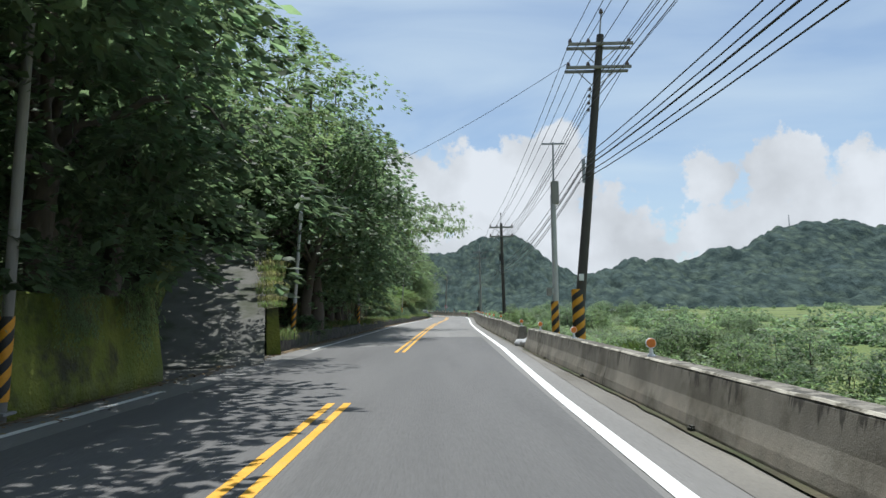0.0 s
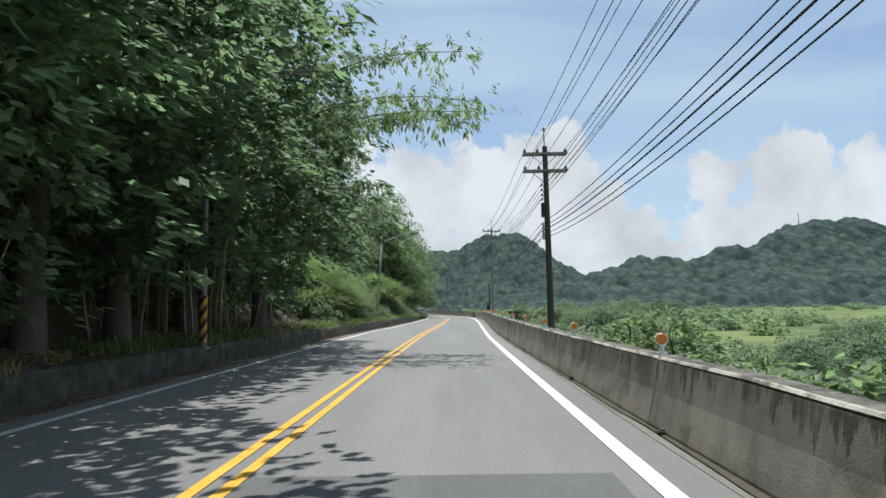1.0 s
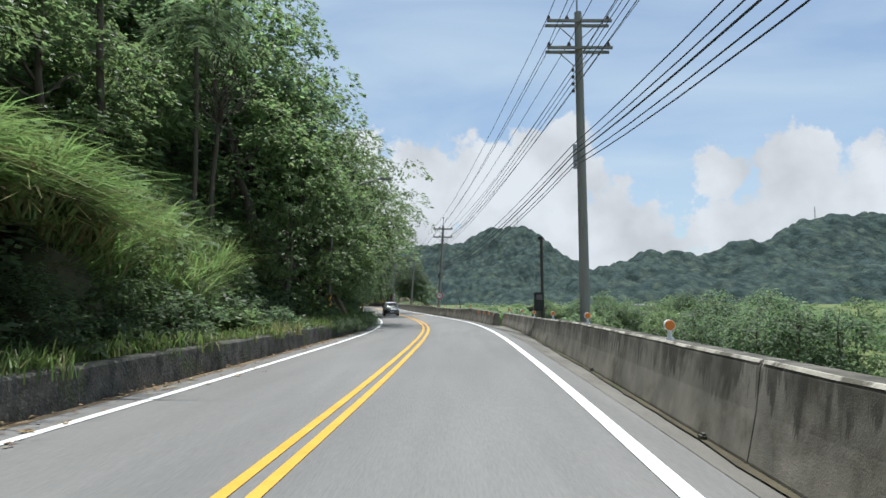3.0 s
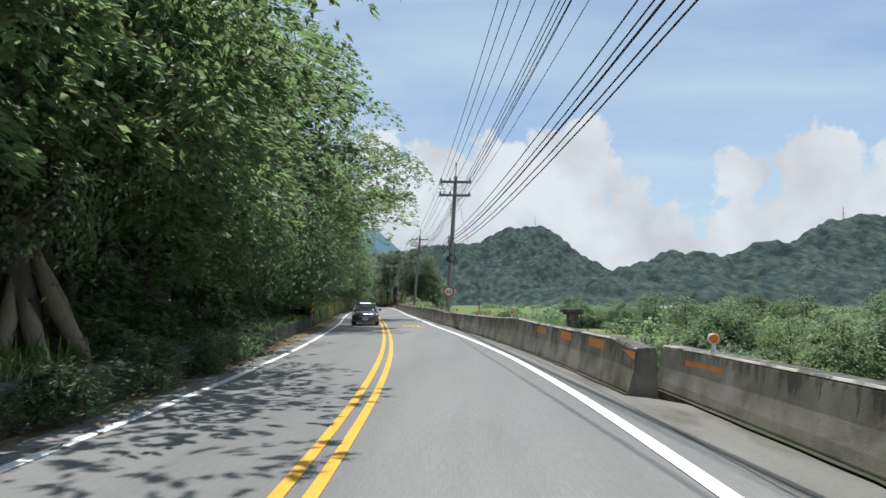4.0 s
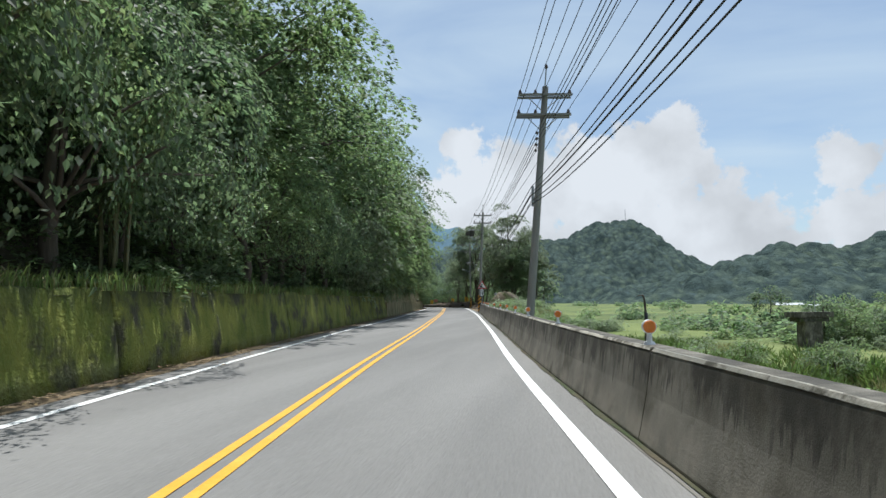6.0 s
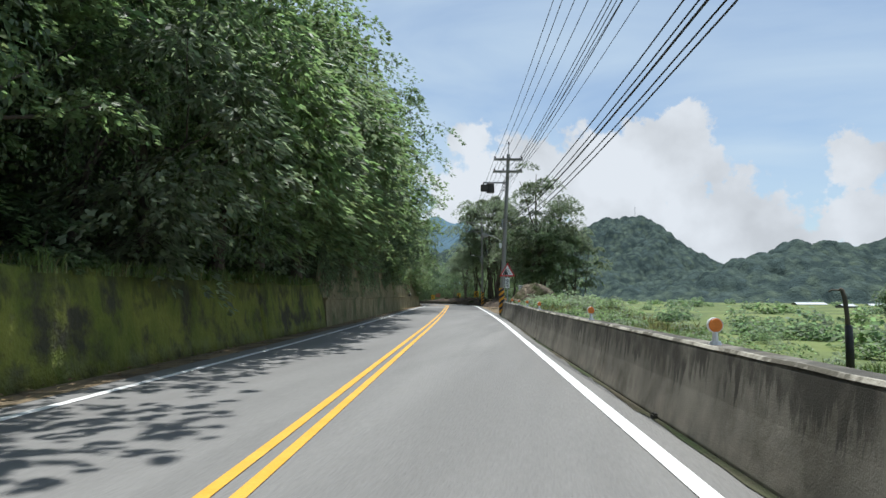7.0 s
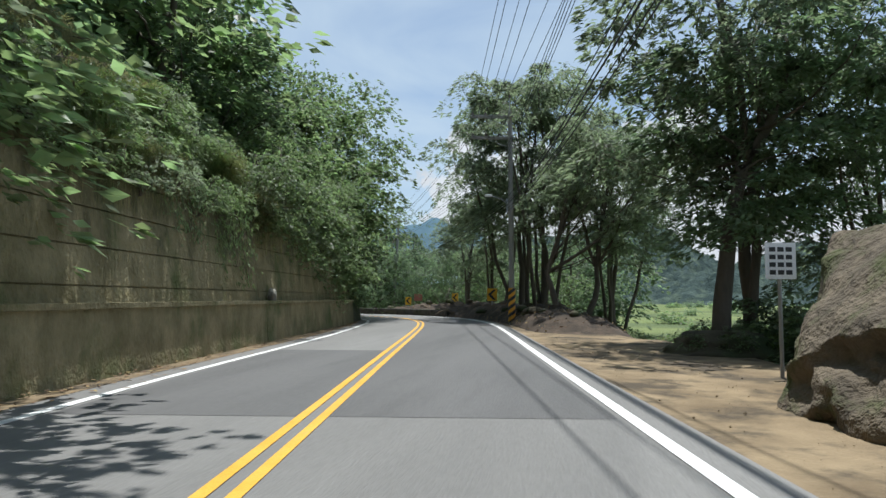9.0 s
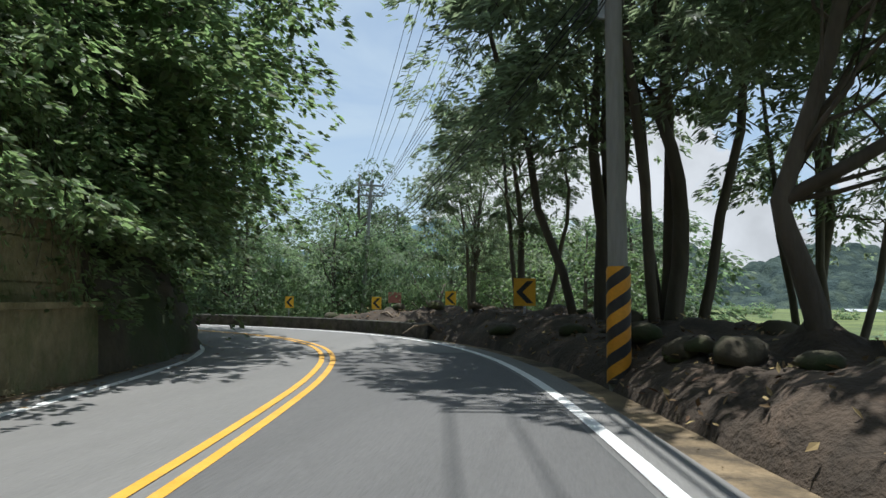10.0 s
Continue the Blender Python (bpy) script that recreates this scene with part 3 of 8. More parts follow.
fu, fo = nearest(np.array([p.center.x for p in me.polygons]), np.array([p.center.y for p in me.polygons]))
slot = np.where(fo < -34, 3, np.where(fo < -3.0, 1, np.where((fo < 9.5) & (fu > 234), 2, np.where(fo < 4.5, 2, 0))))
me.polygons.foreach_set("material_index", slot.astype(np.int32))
tagged(new("ground", me), "green river plain and dark wooded hillside soil", "ground", kind="structure")

# ---- road ----
v, f = ribbon(-60, U_END, shifted(WHITE_L, -0.55), shifted(WHITE_R, 0.5), 0.0, 0.0)
thing_mesh("road", (v, f), ASPHALT, "worn grey asphalt two-lane road", "road", kind="structure")
v, f = ribbon(-60, 24.5, -2.9, 3.05, 0.004, 0.004)
thing_mesh("asphalt_patch", (v, f), ASPHALT_NEW, "newer dark asphalt overlay", "road", kind="structure")
v, f = ribbon(24.5, 31.5, 0.15, 3.05, 0.004, 0.004)
thing_mesh("asphalt_patch", (v, f), ASPHALT_NEW, "newer dark asphalt overlay", "road", kind="structure")
v, f = ribbon(249, 281, 0.12, shifted(WHITE_R, -0.15), 0.004, 0.004)
thing_mesh("asphalt_patch", (v, f), ASPHALT_NEW, "newer dark asphalt overlay", "road", kind="structure")
v, f = ribbon(249, 258, shifted(WHITE_L, 0.15), -0.12, 0.004, 0.004)
thing_mesh("asphalt_patch", (v, f), ASPHALT_NEW, "newer dark asphalt overlay", "road", kind="structure")


def marking(u0, u1, base, d, width, mat, label):
    v_, f_ = ribbon(u0, u1, shifted(base, d - width / 2), shifted(base, d + width / 2), 0.009, 0.009)
    return thing_mesh("road_marking", (v_, f_), mat, label, "road marking", "painted lines", "structure")


ZERO = [(-60, 0.0), (400, 0.0)]
for u0, u1 in ((-60, 9.6), (20.8, U_END)):
    for d in (-0.118, 0.118):
        marking(u0, u1, ZERO, d, 0.11, YELLOW, "double yellow centre line")
marking(-60, U_END, WHITE_R, 0, 0.16, WHITE, "white edge line")
for u0, u1 in ((-60, 11.5), (23.3, U_END)):
    marking(u0, u1, WHITE_L, 0, 0.14, WHITE, "white edge line")

# verges of dirt beside the carriageway
v, f = ribbon(-60, U_END, WALL_L, shifted(WHITE_L, -0.5), -0.03, 0.006, 1.0)
thing_mesh("verge", (v, f), DIRT, "gravelly dirt verge with dead leaves", "verge", kind="structure")
v, f = ribbon(-60, 239, shifted(WHITE_R, 0.45), shifted(WALL_R, 0.05), 0.006, -0.02, 1.0)
thing_mesh("verge", (v, f), SHOULDER, "dusty asphalt shoulder along the parapet", "verge", kind="structure")

# ---- right parapet in cast lengths ----
TALL_R = [(-60, 0.84), (10, 0.88), (20, 0.93), (27, 0.93), (31, 1.06), (40, 1.06), (58, 1.19), (72, 1.21), (96, 1.16), (107, 0.97), (117.6, 0.94), (117.7, 1.05), (124, 1.10), (127, 1.2), (131, 1.1), (142, 1.05), (146, 1.05), (152, 1.22), (195, 1.25), (210, 1.26), (224, 1.30), (240, 1.32)]     # its height, as a share of 0.70 m
PARAPET = [(-0.04, -0.1), (-0.035, 0.04), (-0.01, 0.15), (0.05, 0.36), (0.10, 0.66), (0.13, 0.70), (0.36, 0.70), (0.385, 0.67), (0.40, -0.6)]
joints = [-60, -48, -36, -24, -12, 0.2, 11.0, 21.5, 24.0, 33.5, 44.0, 54.5, 65, 75.5, 86, 96.5, 107, 117.6, 116.95, 127, 137, 147.5, 158, 168.5, 179, 189.5, 200, 210.5, 221, 231, 233.4]
for a_, b_ in zip(joints[:-1], joints[1:]):
    if a_ == 21.5 or b_ < a_:
        continue
    base_ = [(107, 4.15), (117.6, 4.37)] if a_ == 107 else shifted(WALL_R, -0.02) if a_ == 116.95 else WALL_R
    thing_mesh("parapet", swept(a_ + 0.012, b_ - 0.012, base_, PARAPET, 1.0, TALL_R), CONCRETE, "stained weathered concrete parapet beside the road", "parapet", "parapet lengths", "structure")
    # uneven bead along the top front edge, paler than the parapet
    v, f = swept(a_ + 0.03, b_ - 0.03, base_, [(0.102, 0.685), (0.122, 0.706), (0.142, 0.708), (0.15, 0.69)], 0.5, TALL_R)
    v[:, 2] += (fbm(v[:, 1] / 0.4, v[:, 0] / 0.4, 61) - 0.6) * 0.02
    thing_mesh("parapet_edge", (v, f), CONCRETE_PALE, "pale top edge of the parapet", "parapet", "parapet edges", "structure")
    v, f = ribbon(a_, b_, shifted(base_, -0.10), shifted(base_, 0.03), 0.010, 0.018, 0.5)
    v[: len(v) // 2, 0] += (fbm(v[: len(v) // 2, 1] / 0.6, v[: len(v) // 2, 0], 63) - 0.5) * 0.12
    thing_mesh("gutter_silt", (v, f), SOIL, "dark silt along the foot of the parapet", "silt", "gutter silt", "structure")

# ---- left walls ----
def weathered(vf, amount=0.2):
    """Bulges and slumps of an old cast wall, kept off its foot."""
    v_ = vf[0]
    k = np.clip(v_[:, 2] / 0.35, 0, 1)
    a_ = (fbm(v_[:, 1] / 0.9, v_[:, 2] / 1.1 + 40, 51) - 0.5) * amount + (fbm(v_[:, 1] / 2.6, v_[:, 2] / 5, 57) - 0.5) * amount * 1.3
    v_[:, 0] += a_ * k
    v_[:, 2] += (fbm(v_[:, 1] / 1.1, v_[:, 0] / 1.1, 53) - 0.5) * np.where(v_[:, 2] > 0.9, 0.16, np.where(v_[:, 2] > 0.4, 0.06, 0.0))
    return v_, vf[1]


LOW = [(0.0, -0.1), (-0.02, 0.46), (-0.05, 0.49), (-0.32, 0.50), (-0.36, 0.46), (-0.37, -0.1)]
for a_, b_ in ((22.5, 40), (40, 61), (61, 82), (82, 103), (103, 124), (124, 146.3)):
    thing_mesh("low_wall", weathered(swept(a_ + 0.01, b_ - 0.01, WALL_L, LOW, 0.35), 0.1), CONCRETE_DARK, "low dark mottled concrete wall below the bank", "wall", "low wall lengths", "structure")


def mossy_section(h_):
    return [(0.0, -0.1)] + [(-0.26 * k / 6, h_ * k / 6 - (0.04 if k == 6 else 0)) for k in range(1, 7)] + [(-0.34, h_), (-0.62, h_), (-0.68, h_ - 0.05), (-0.68, -0.1)]


for a_, b_, h_ in ((-40, -18, 1.7), (-18, 2, 1.75), (2, 13.4, 1.7), (146.5, 152, 1.28), (152, 163, 1.48), (163, 174, 1.58), (174, 186, 1.66), (186, 198, 1.70), (198, 209, 1.72), (209, 217, 1.75)):
    thing_mesh("retaining_wall", weathered(swept(a_ + 0.015, b_ - 0.015, WALL_L, mossy_section(h_), 0.3)), MOSSY, "concrete retaining wall covered with green moss", "wall", "mossy wall lengths", "structure", True)
TALL = [(0.0, -0.1), (-0.06, 1.10), (0.02, 1.11), (0.02, 1.20), (-0.30, 1.20)]
for z_ in (1.48, 2.14, 2.80, 3.46):    # recessed joints between the courses
    d_ = -0.30 - 0.1185 * (z_ - 1.2)
    TALL += [(d_, z_ - 0.014), (d_ - 0.05, z_ - 0.012), (d_ - 0.05, z_ + 0.012), (d_ - 0.006, z_ + 0.014)]
TALL += [(-0.62, 3.9), (-1.0, 3.95), (-1.2, -0.1)]
for a_, b_ in ((217, 231), (231, 245), (245, 261), (261, 276.6)):
    thing_mesh("retaining_wall", swept(a_ + 0.015, b_ - 0.015, WALL_L, TALL), WALL_OLD, "tall weathered retaining wall with a ledge, hung with vines", "wall", "tall wall lengths", "structure")

TALL_BANK = ((0.30, -0.02), (0.75, 0.8), (1.5, 1.9), (2.9, 3.3), (5.0, 4.4))
# the bank from the walls' tops to the hillside
bank_top = [(-60, 1.6), (13.4, 1.6), (22, 0.40), (142, 0.40), (146.2, 0.42), (146.7, 1.1), (152, 1.3), (165, 1.45), (216.8, 1.62), (217, 3.7), (276.6, 3.8), (276.8, 0.4), (340, 0.3)]
for a_, b_ in ((-40, 13.4), (22.5, 146.3), (146.5, 217), (217, 276.6), (276.6, U_END)):
    us = np.linspace(a_, b_, int(b_ - a_) + 1)
    cols = []
    tops = table(us, bank_top)
    for back_, rise in TALL_BANK if a_ == 217 else ((0.30, -0.02), (1.2, 0.10), (2.2, 0.34), (3.4, 1.3), (5.0, 2.6)):
        inset = 0.6 if a_ >= 217 else 0.0
        x, y = road(us, table(us, WALL_L) - back_ - inset)
        cols.append(np.stack([x, y, tops + rise + (fbm(x / 1.3, y / 1.3, 5) - 0.5) * 0.22], 1))
    n = len(us)
    f = [[k * n + i, k * n + i + 1, (k + 1) * n + i + 1, (k + 1) * n + i] for k in range(4) for i in range(n - 1)]
    thing_mesh("bank", (np.concatenate(cols), f), SOIL, "dark leaf-littered bank under the trees", "bank", kind="structure", smooth=True)

# dark rough bank inside the bend, past the wall's end
us = np.linspace(276.4, 289, 50)
cols = []
for off_, z_ in ((0.25, -0.1), (0.1, 0.5), (-0.1, 1.1), (-0.35, 1.7), (-0.9, 2.2), (-1.8, 2.4), (-3.0, 2.2)):
    x, y = road(us, table(us, [(276.4, -3.9), (280, -3.4), (285, -3.1), (289, -3.4)]) + off_)
    fade = np.clip((289 - us) / 1.5, 0, 1) ** 0.5
    lump = (fbm(us / 0.9, np.full_like(us, z_ * 1.7), 91) - 0.5) * 0.55
    cols.append(np.stack([x + lump, y + lump * 0.3, z_ * fade * (0.8 + 0.4 * fbm(us / 1.7, us * 0, 93))], 1))
n = len(us)
f = [[k * n + i, k * n + i + 1, (k + 1) * n + i + 1, (k + 1) * n + i] for k in range(6) for i in range(n - 1)]
thing_mesh("bank", (np.concatenate(cols), f), SOIL, "dark rough earth bank under the trees inside the bend", "bank", kind="structure", smooth=True)

# ---- far hills ----
def ridge(name, depth, reach, profile, x0, x1, step, cell, mat, label, crown=7.0):
    """A wooded ridge whose crest runs across at a depth; profile: pairs of x, height."""
    xs = np.arange(x0, x1, step)
    ys = np.arange(depth - reach, depth + 0.45 * reach, step * 1.3)
    X, Y = np.meshgrid(xs, ys, indexing="ij")
    bend = (fbm(X / 260, Y / 260, 11) - 0.5) * 160
    t_ = np.clip((Y + bend * np.clip((depth - Y) / reach, 0, 1) - depth) / reach, -1, 0.45)
    body = np.where(t_ < 0, np.cos(t_ * np.pi / 2) ** 1.35, np.cos(np.clip(t_ * 2.2, 0, 1) * np.pi / 2))
    spur = 1 - fbm(X / 150, Y / 260, 21) * 0.62 * np.clip(-t_ * 2.5, 0, 1)
    z = table(X.ravel(), profile).reshape(X.shape) * body * spur
    z = z + (canopy(X, Y * 0.42, cell, 5) * crown + canopy(X, Y * 0.42, cell * 2.3, 9) * crown * 0.9 + (fbm(X / 90, Y / 90, 15) - 0.5) * crown * 3) * np.clip(z / 12, 0, 1) - crown * 0.9 - 8
    i = np.arange(X.size).reshape(X.shape)
    q = np.stack([i[:-1, :-1], i[1:, :-1], i[1:, 1:], i[:-1, 1:]], -1).reshape(-1, 4)
    ob = new(name, mesh_of(name, np.stack([X.ravel(), Y.ravel(), z.ravel()], 1), q, mat, True))
    return tagged(ob, label, "hill", kind="structure")


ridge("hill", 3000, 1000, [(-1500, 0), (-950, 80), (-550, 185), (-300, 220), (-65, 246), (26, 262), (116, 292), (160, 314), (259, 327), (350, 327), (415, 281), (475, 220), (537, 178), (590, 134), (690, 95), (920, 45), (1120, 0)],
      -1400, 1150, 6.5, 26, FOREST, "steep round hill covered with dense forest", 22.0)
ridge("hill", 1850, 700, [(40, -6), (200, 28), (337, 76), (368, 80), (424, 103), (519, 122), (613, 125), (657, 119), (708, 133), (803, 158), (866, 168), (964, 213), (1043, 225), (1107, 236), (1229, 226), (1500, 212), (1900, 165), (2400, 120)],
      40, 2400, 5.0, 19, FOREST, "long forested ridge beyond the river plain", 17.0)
ridge("hill", 4000, 900, [(-2000, 200), (-1300, 330), (-1000, 400), (-760, 470), (-640, 430), (-560, 440), (-420, 330), (-200, 200), (200, 100)], -2000, 200, 26, 60, RIDGE, "distant mountain ridge tinted blue for haze", 14.0)

# lattice masts on the crests
def mast(x, y, z, h_):
    root = empty("lattice_mast", pose(x, y, z), "thin lattice mast on the hill crest", "mast")
    bm = bmesh.new()
    for sx, sy in ((-1, -1), (1, -1), (1, 1), (-1, 1)):
        cyl(bm, 0.28, 0.22, (sx * 1.5, sy * 1.5, 0), (sx * 0.5, sy * 0.5, h_), 5)
    part("leg_frame", bm, STEEL, root)
    bm = bmesh.new()
    for k in range(7):
        w_ = 1.5 - k / 7
        zz = h_ * k / 7
        cyl(bm, 0.15, 0.15, (-w_, -w_, zz), (w_, -w_ * 0.9, zz + h_ / 7), 4)
        cyl(bm, 0.15, 0.15, (w_, w_, zz), (-w_, w_ * 0.9, zz + h_ / 7), 4)
    part("lattice", bm, STEEL, root)
    return root


mast(300, 3000, 318, 62)
mast(985, 1850, 212, 38)

# ---- leaves and trees ----
rng = np.random.default_rng(7)


def leaf_mesh(centres, outward, n, length, width, droop=0.3, spread=1.0, gen=rng):
    """Rhombic folded leaves round given places: verts, triangles. Their upper faces turn outwards and up."""
    k = gen.integers(0, len(centres), n)
    p = centres[k] + gen.normal(size=(n, 3)) * length * 0.2
    d = outward[k] + gen.normal(size=(n, 3)) * spread * 0.6
    d[:, 2] = d[:, 2] * 0.6 - droop
    d /= np.linalg.norm(d, axis=1)[:, None] + 1e-9
    up = gen.normal(size=(n, 3)) * 0.4 + outward[k] * 0.35 + [0, 0, 1]
    s = np.cross(d, up)
    s /= np.linalg.norm(s, axis=1)[:, None] + 1e-9
    nrm = np.cross(s, d)
    ln = length * gen.uniform(0.6, 1.25, (n, 1))
    wd = width * gen.uniform(0.7, 1.2, (n, 1))
    a_, b_ = p, p + d * ln - nrm * ln * 0.16
    m_ = p + d * ln * 0.45 + nrm * ln * 0.04
    v = np.stack([a_, m_ + s * wd / 2 - nrm * wd * 0.15, b_, m_ - s * wd / 2 - nrm * wd * 0.15], 1).reshape(-1, 3)
    i = np.arange(n) * 4
    return v, np.concatenate([np.stack([i, i + 1, i + 2], 1), np.stack([i, i + 2, i + 3], 1)])


def clumps(gen, count, centre, radii, blob, shell=0.45, per=60):
    """Places on drooping leafy sprays scattered through a crown, tier over tier, and their outward ways."""
    c = gen.normal(size=(count, 3))
    c /= np.linalg.norm(c, axis=1)[:, None]
    c *= gen.uniform(shell, 1.0, (count, 1)) ** 0.7
    c = c * radii
    k = np.repeat(np.arange(count), per)
    n = len(k)
    size = gen.uniform(0.5, 1.5, count)[k][:, None] * blob
    flat = c[:, :2] / (np.linalg.norm(c[:, :2], axis=1)[:, None] + 1e-6)
    ang, r = gen.uniform(0, 2 * np.pi, n), np.sqrt(gen.uniform(0.02, 1, n))[:, None]
    ray = np.stack([np.cos(ang), np.sin(ang)], 1)
    out = np.c_[ray + flat[k] * 0.5, np.full(n, 0.1)]
    p = np.c_[ray * r * 1.15 + flat[k] * (1 - r) * 0.2, 0.34 - 0.75 * r**2 - 0.35 * r * (ray * flat[k]).sum(1)[:, None].clip(0, 1)] * size
    p[:, 2] -= np.abs(gen.normal(size=n)) * 0.16 * size[:, 0]
    return c[k] + p + centre, out, c + centre


def bent(gen, a_, b_, n=7, wob=0.25):
    t_ = np.linspace(0, 1, n)[:, None]
    a_, b_ = np.asarray(a_, float), np.asarray(b_, float)
    p = a_ + (b_ - a_) * t_ + np.sin(t_ * np.pi) * gen.normal(size=3) * wob + gen.normal(size=(n, 3)) * wob * 0.12
    p[0], p[-1] = a_, b_
    return p


def tree(seed, height, crown, leaf_count, leaf=(0.24, 0.11), mat=None, blob=1.0, count=60, trunk_r=0.2, droop=0.3, shell=0.45, limbs=14, lean=(0, 0), name="tree",
         label="dense broad-leaved tree on the bank", bark=None, per=60, fork=0.35, limb=0.36, stem=(), stems=0):
    """crown: centre height, radius, half height. stem: the way of a crooked trunk up to its fork; stems: how many more slender trunks."""
    gen = np.random.default_rng(seed)
    cz, cr, ch = crown
    centre = np.array([lean[0], lean[1], cz])
    p, o, tips = clumps(gen, count, centre, np.array([cr, cr, ch]), blob, shell, per)
    keep = p[:, 2] > 0.3
    v, f = leaf_mesh(p[keep], o[keep], leaf_count, leaf[0], leaf[1], droop, 0.7, gen)
    root = empty(name, Matrix(), label, "tree")
    part("crown", mesh_of("crown", v, f, mat or LEAF), None, root)
    forkp = np.array(stem[-1] if stem else (lean[0] * 0.35, lean[1] * 0.35, height * fork), float)
    low_ = np.array(((0, 0, -0.4), *stem), float) if stem else bent(gen, (0, 0, -0.4), forkp, 7, 0.18)
    pieces = [tube(np.concatenate([low_, bent(gen, forkp, centre + [0, 0, ch * 0.75], 7, 0.6 if stem else 0.3)[1:]]), [trunk_r * 1.35, trunk_r, trunk_r * 0.6, 0.03], 9)]
    for k in range(2 if stem else 0):
        side_ = centre + [cr * 0.65 * (1 - 2 * k), cr * 0.3 * gen.normal(), ch * 0.3]
        pieces.append(tube(bent(gen, forkp, side_, 9, 0.55), [trunk_r * 0.75, trunk_r * 0.5, 0.03], 8))
    for k in range(stems):
        a_ = k * 2.4 + 0.5
        foot_ = np.array([math.cos(a_), math.sin(a_), 0]) * gen.uniform(0.25, 0.5)
        pieces.append(tube(bent(gen, foot_ - [0, 0, 0.4], centre + foot_ * gen.uniform(3.5, 6.5) + [0, 0, ch * gen.uniform(0.1, 0.6)], 9, 0.45), [trunk_r * 0.8, trunk_r * 0.55, 0.02], 7))
    for k in gen.permutation(len(tips))[:limbs]:
        high = centre + [0, 0, ch * 0.6]
        rise = np.clip((tips[k][2] - forkp[2]) / (high[2] - forkp[2]) - gen.uniform(0.25, 0.6), 0, 0.85)
        s = forkp + (high - forkp) * rise
        reach_ = bent(gen, s, tips[k], 9, 0.45)
        reach_[:, 2] += np.sin(np.linspace(0, np.pi, 9)) * gen.uniform(-0.1, 0.5)
        pieces.append(tube(reach_, [trunk_r * limb * (1 - 0.5 * rise), trunk_r * limb * 0.4, 0.012], 6))
    v, f = joined(pieces)
    part("trunk", mesh_of("trunk", v, f, bark or BARK, True), None, root)
    return root


def draped(seed, radii, centre, lobes, leaf_count, leaf=(0.2, 0.13), mat=None, label="tree smothered in a dense drape of creepers", trunk_r=0.2):
    """A crown of overlapping rounded lobes, shingled on the outside with leaves that hang along the surface, with loose trailing ends."""
    gen = np.random.default_rng(seed)
    radii = np.array(radii, float)
    c = gen.normal(size=(lobes, 3))
    c /= np.linalg.norm(c, axis=1)[:, None]
    c[:, 2] = np.abs(c[:, 2]) * 1.25 - 0.45
    c = c * radii * gen.uniform(0.5, 0.95, (lobes, 1))
    r = gen.uniform(0.15, 0.36, lobes) * radii[:2].mean()
    k = gen.integers(0, lobes, leaf_count * 2)
    o = gen.normal(size=(len(k), 3))
    o /= np.linalg.norm(o, axis=1)[:, None]
    wave = 1 + 0.10 * np.sin(o[:, 0] * 7 + k) * np.sin(o[:, 2] * 6 + 2 * k) + 0.06 * gen.normal(size=len(k))
    p = c[k] + o * (r[k] * wave)[:, None] * [1, 1, 1.1]
    inside = np.zeros(len(k), bool)
    for i in range(lobes):
        inside |= (((p - c[i]) / [1, 1, 1.1]) ** 2).sum(1) < (0.86 * r[i]) ** 2
    ok = np.flatnonzero(~inside & (o[:, 2] > -0.75))[:leaf_count]
    p, o = p[ok], o[ok]
    n = len(ok)
    low = gen.random(n) < 0.16 * (o[:, 2] < 0.25)
    p[:, 2] -= low * gen.exponential(0.45, n)
    nrm = o + gen.normal(size=(n, 3)) * 0.27 + [0, 0, 0.35]
    nrm /= np.linalg.norm(nrm, axis=1)[:, None]
    sd = np.cross(nrm, [0, 0, 1.0]) + gen.normal(size=(n, 3)) * 0.35
    sd -= nrm * (sd * nrm).sum(1)[:, None]
    sd /= np.linalg.norm(sd, axis=1)[:, None] + 1e-9
    d = np.cross(nrm, sd)
    d *= np.where(d[:, 2:3] > 0, -1, 1)
    ln, wd = leaf[0] * gen.uniform(0.6, 1.3, (n, 1)), leaf[1] * gen.uniform(0.7, 1.25, (n, 1))
    m_ = p + d * ln * 0.4 + nrm * ln * 0.10
    v = np.stack([p, m_ + sd * wd / 2 - nrm * wd * 0.12, p + d * ln - nrm * ln * 0.08, m_ - sd * wd / 2 - nrm * wd * 0.12], 1).reshape(-1, 3) + centre
    i = np.arange(n) * 4
    f = np.concatenate([np.stack([i, i + 1, i + 2], 1), np.stack([i, i + 2, i + 3], 1)])
    root = empty("tree", Matrix(), label, "tree")
    part("crown", mesh_of("crown", v, f, mat or LEAF), None, root)
    top = np.array(centre, float)
    pieces = [tube(bent(gen, (0, 0, -0.5), top, 8, 0.25), [trunk_r * 1.3, trunk_r, 0.05], 9)]
    for q in c[:8]:
        pieces.append(tube(bent(gen, top * gen.uniform(0.35, 0.7), top + q, 6, 0.3), [trunk_r * 0.4, 0.02], 6))
    v, f = joined(pieces)
    part("trunk", mesh_of("trunk", v, f, BARK, True), None, root)
    return root


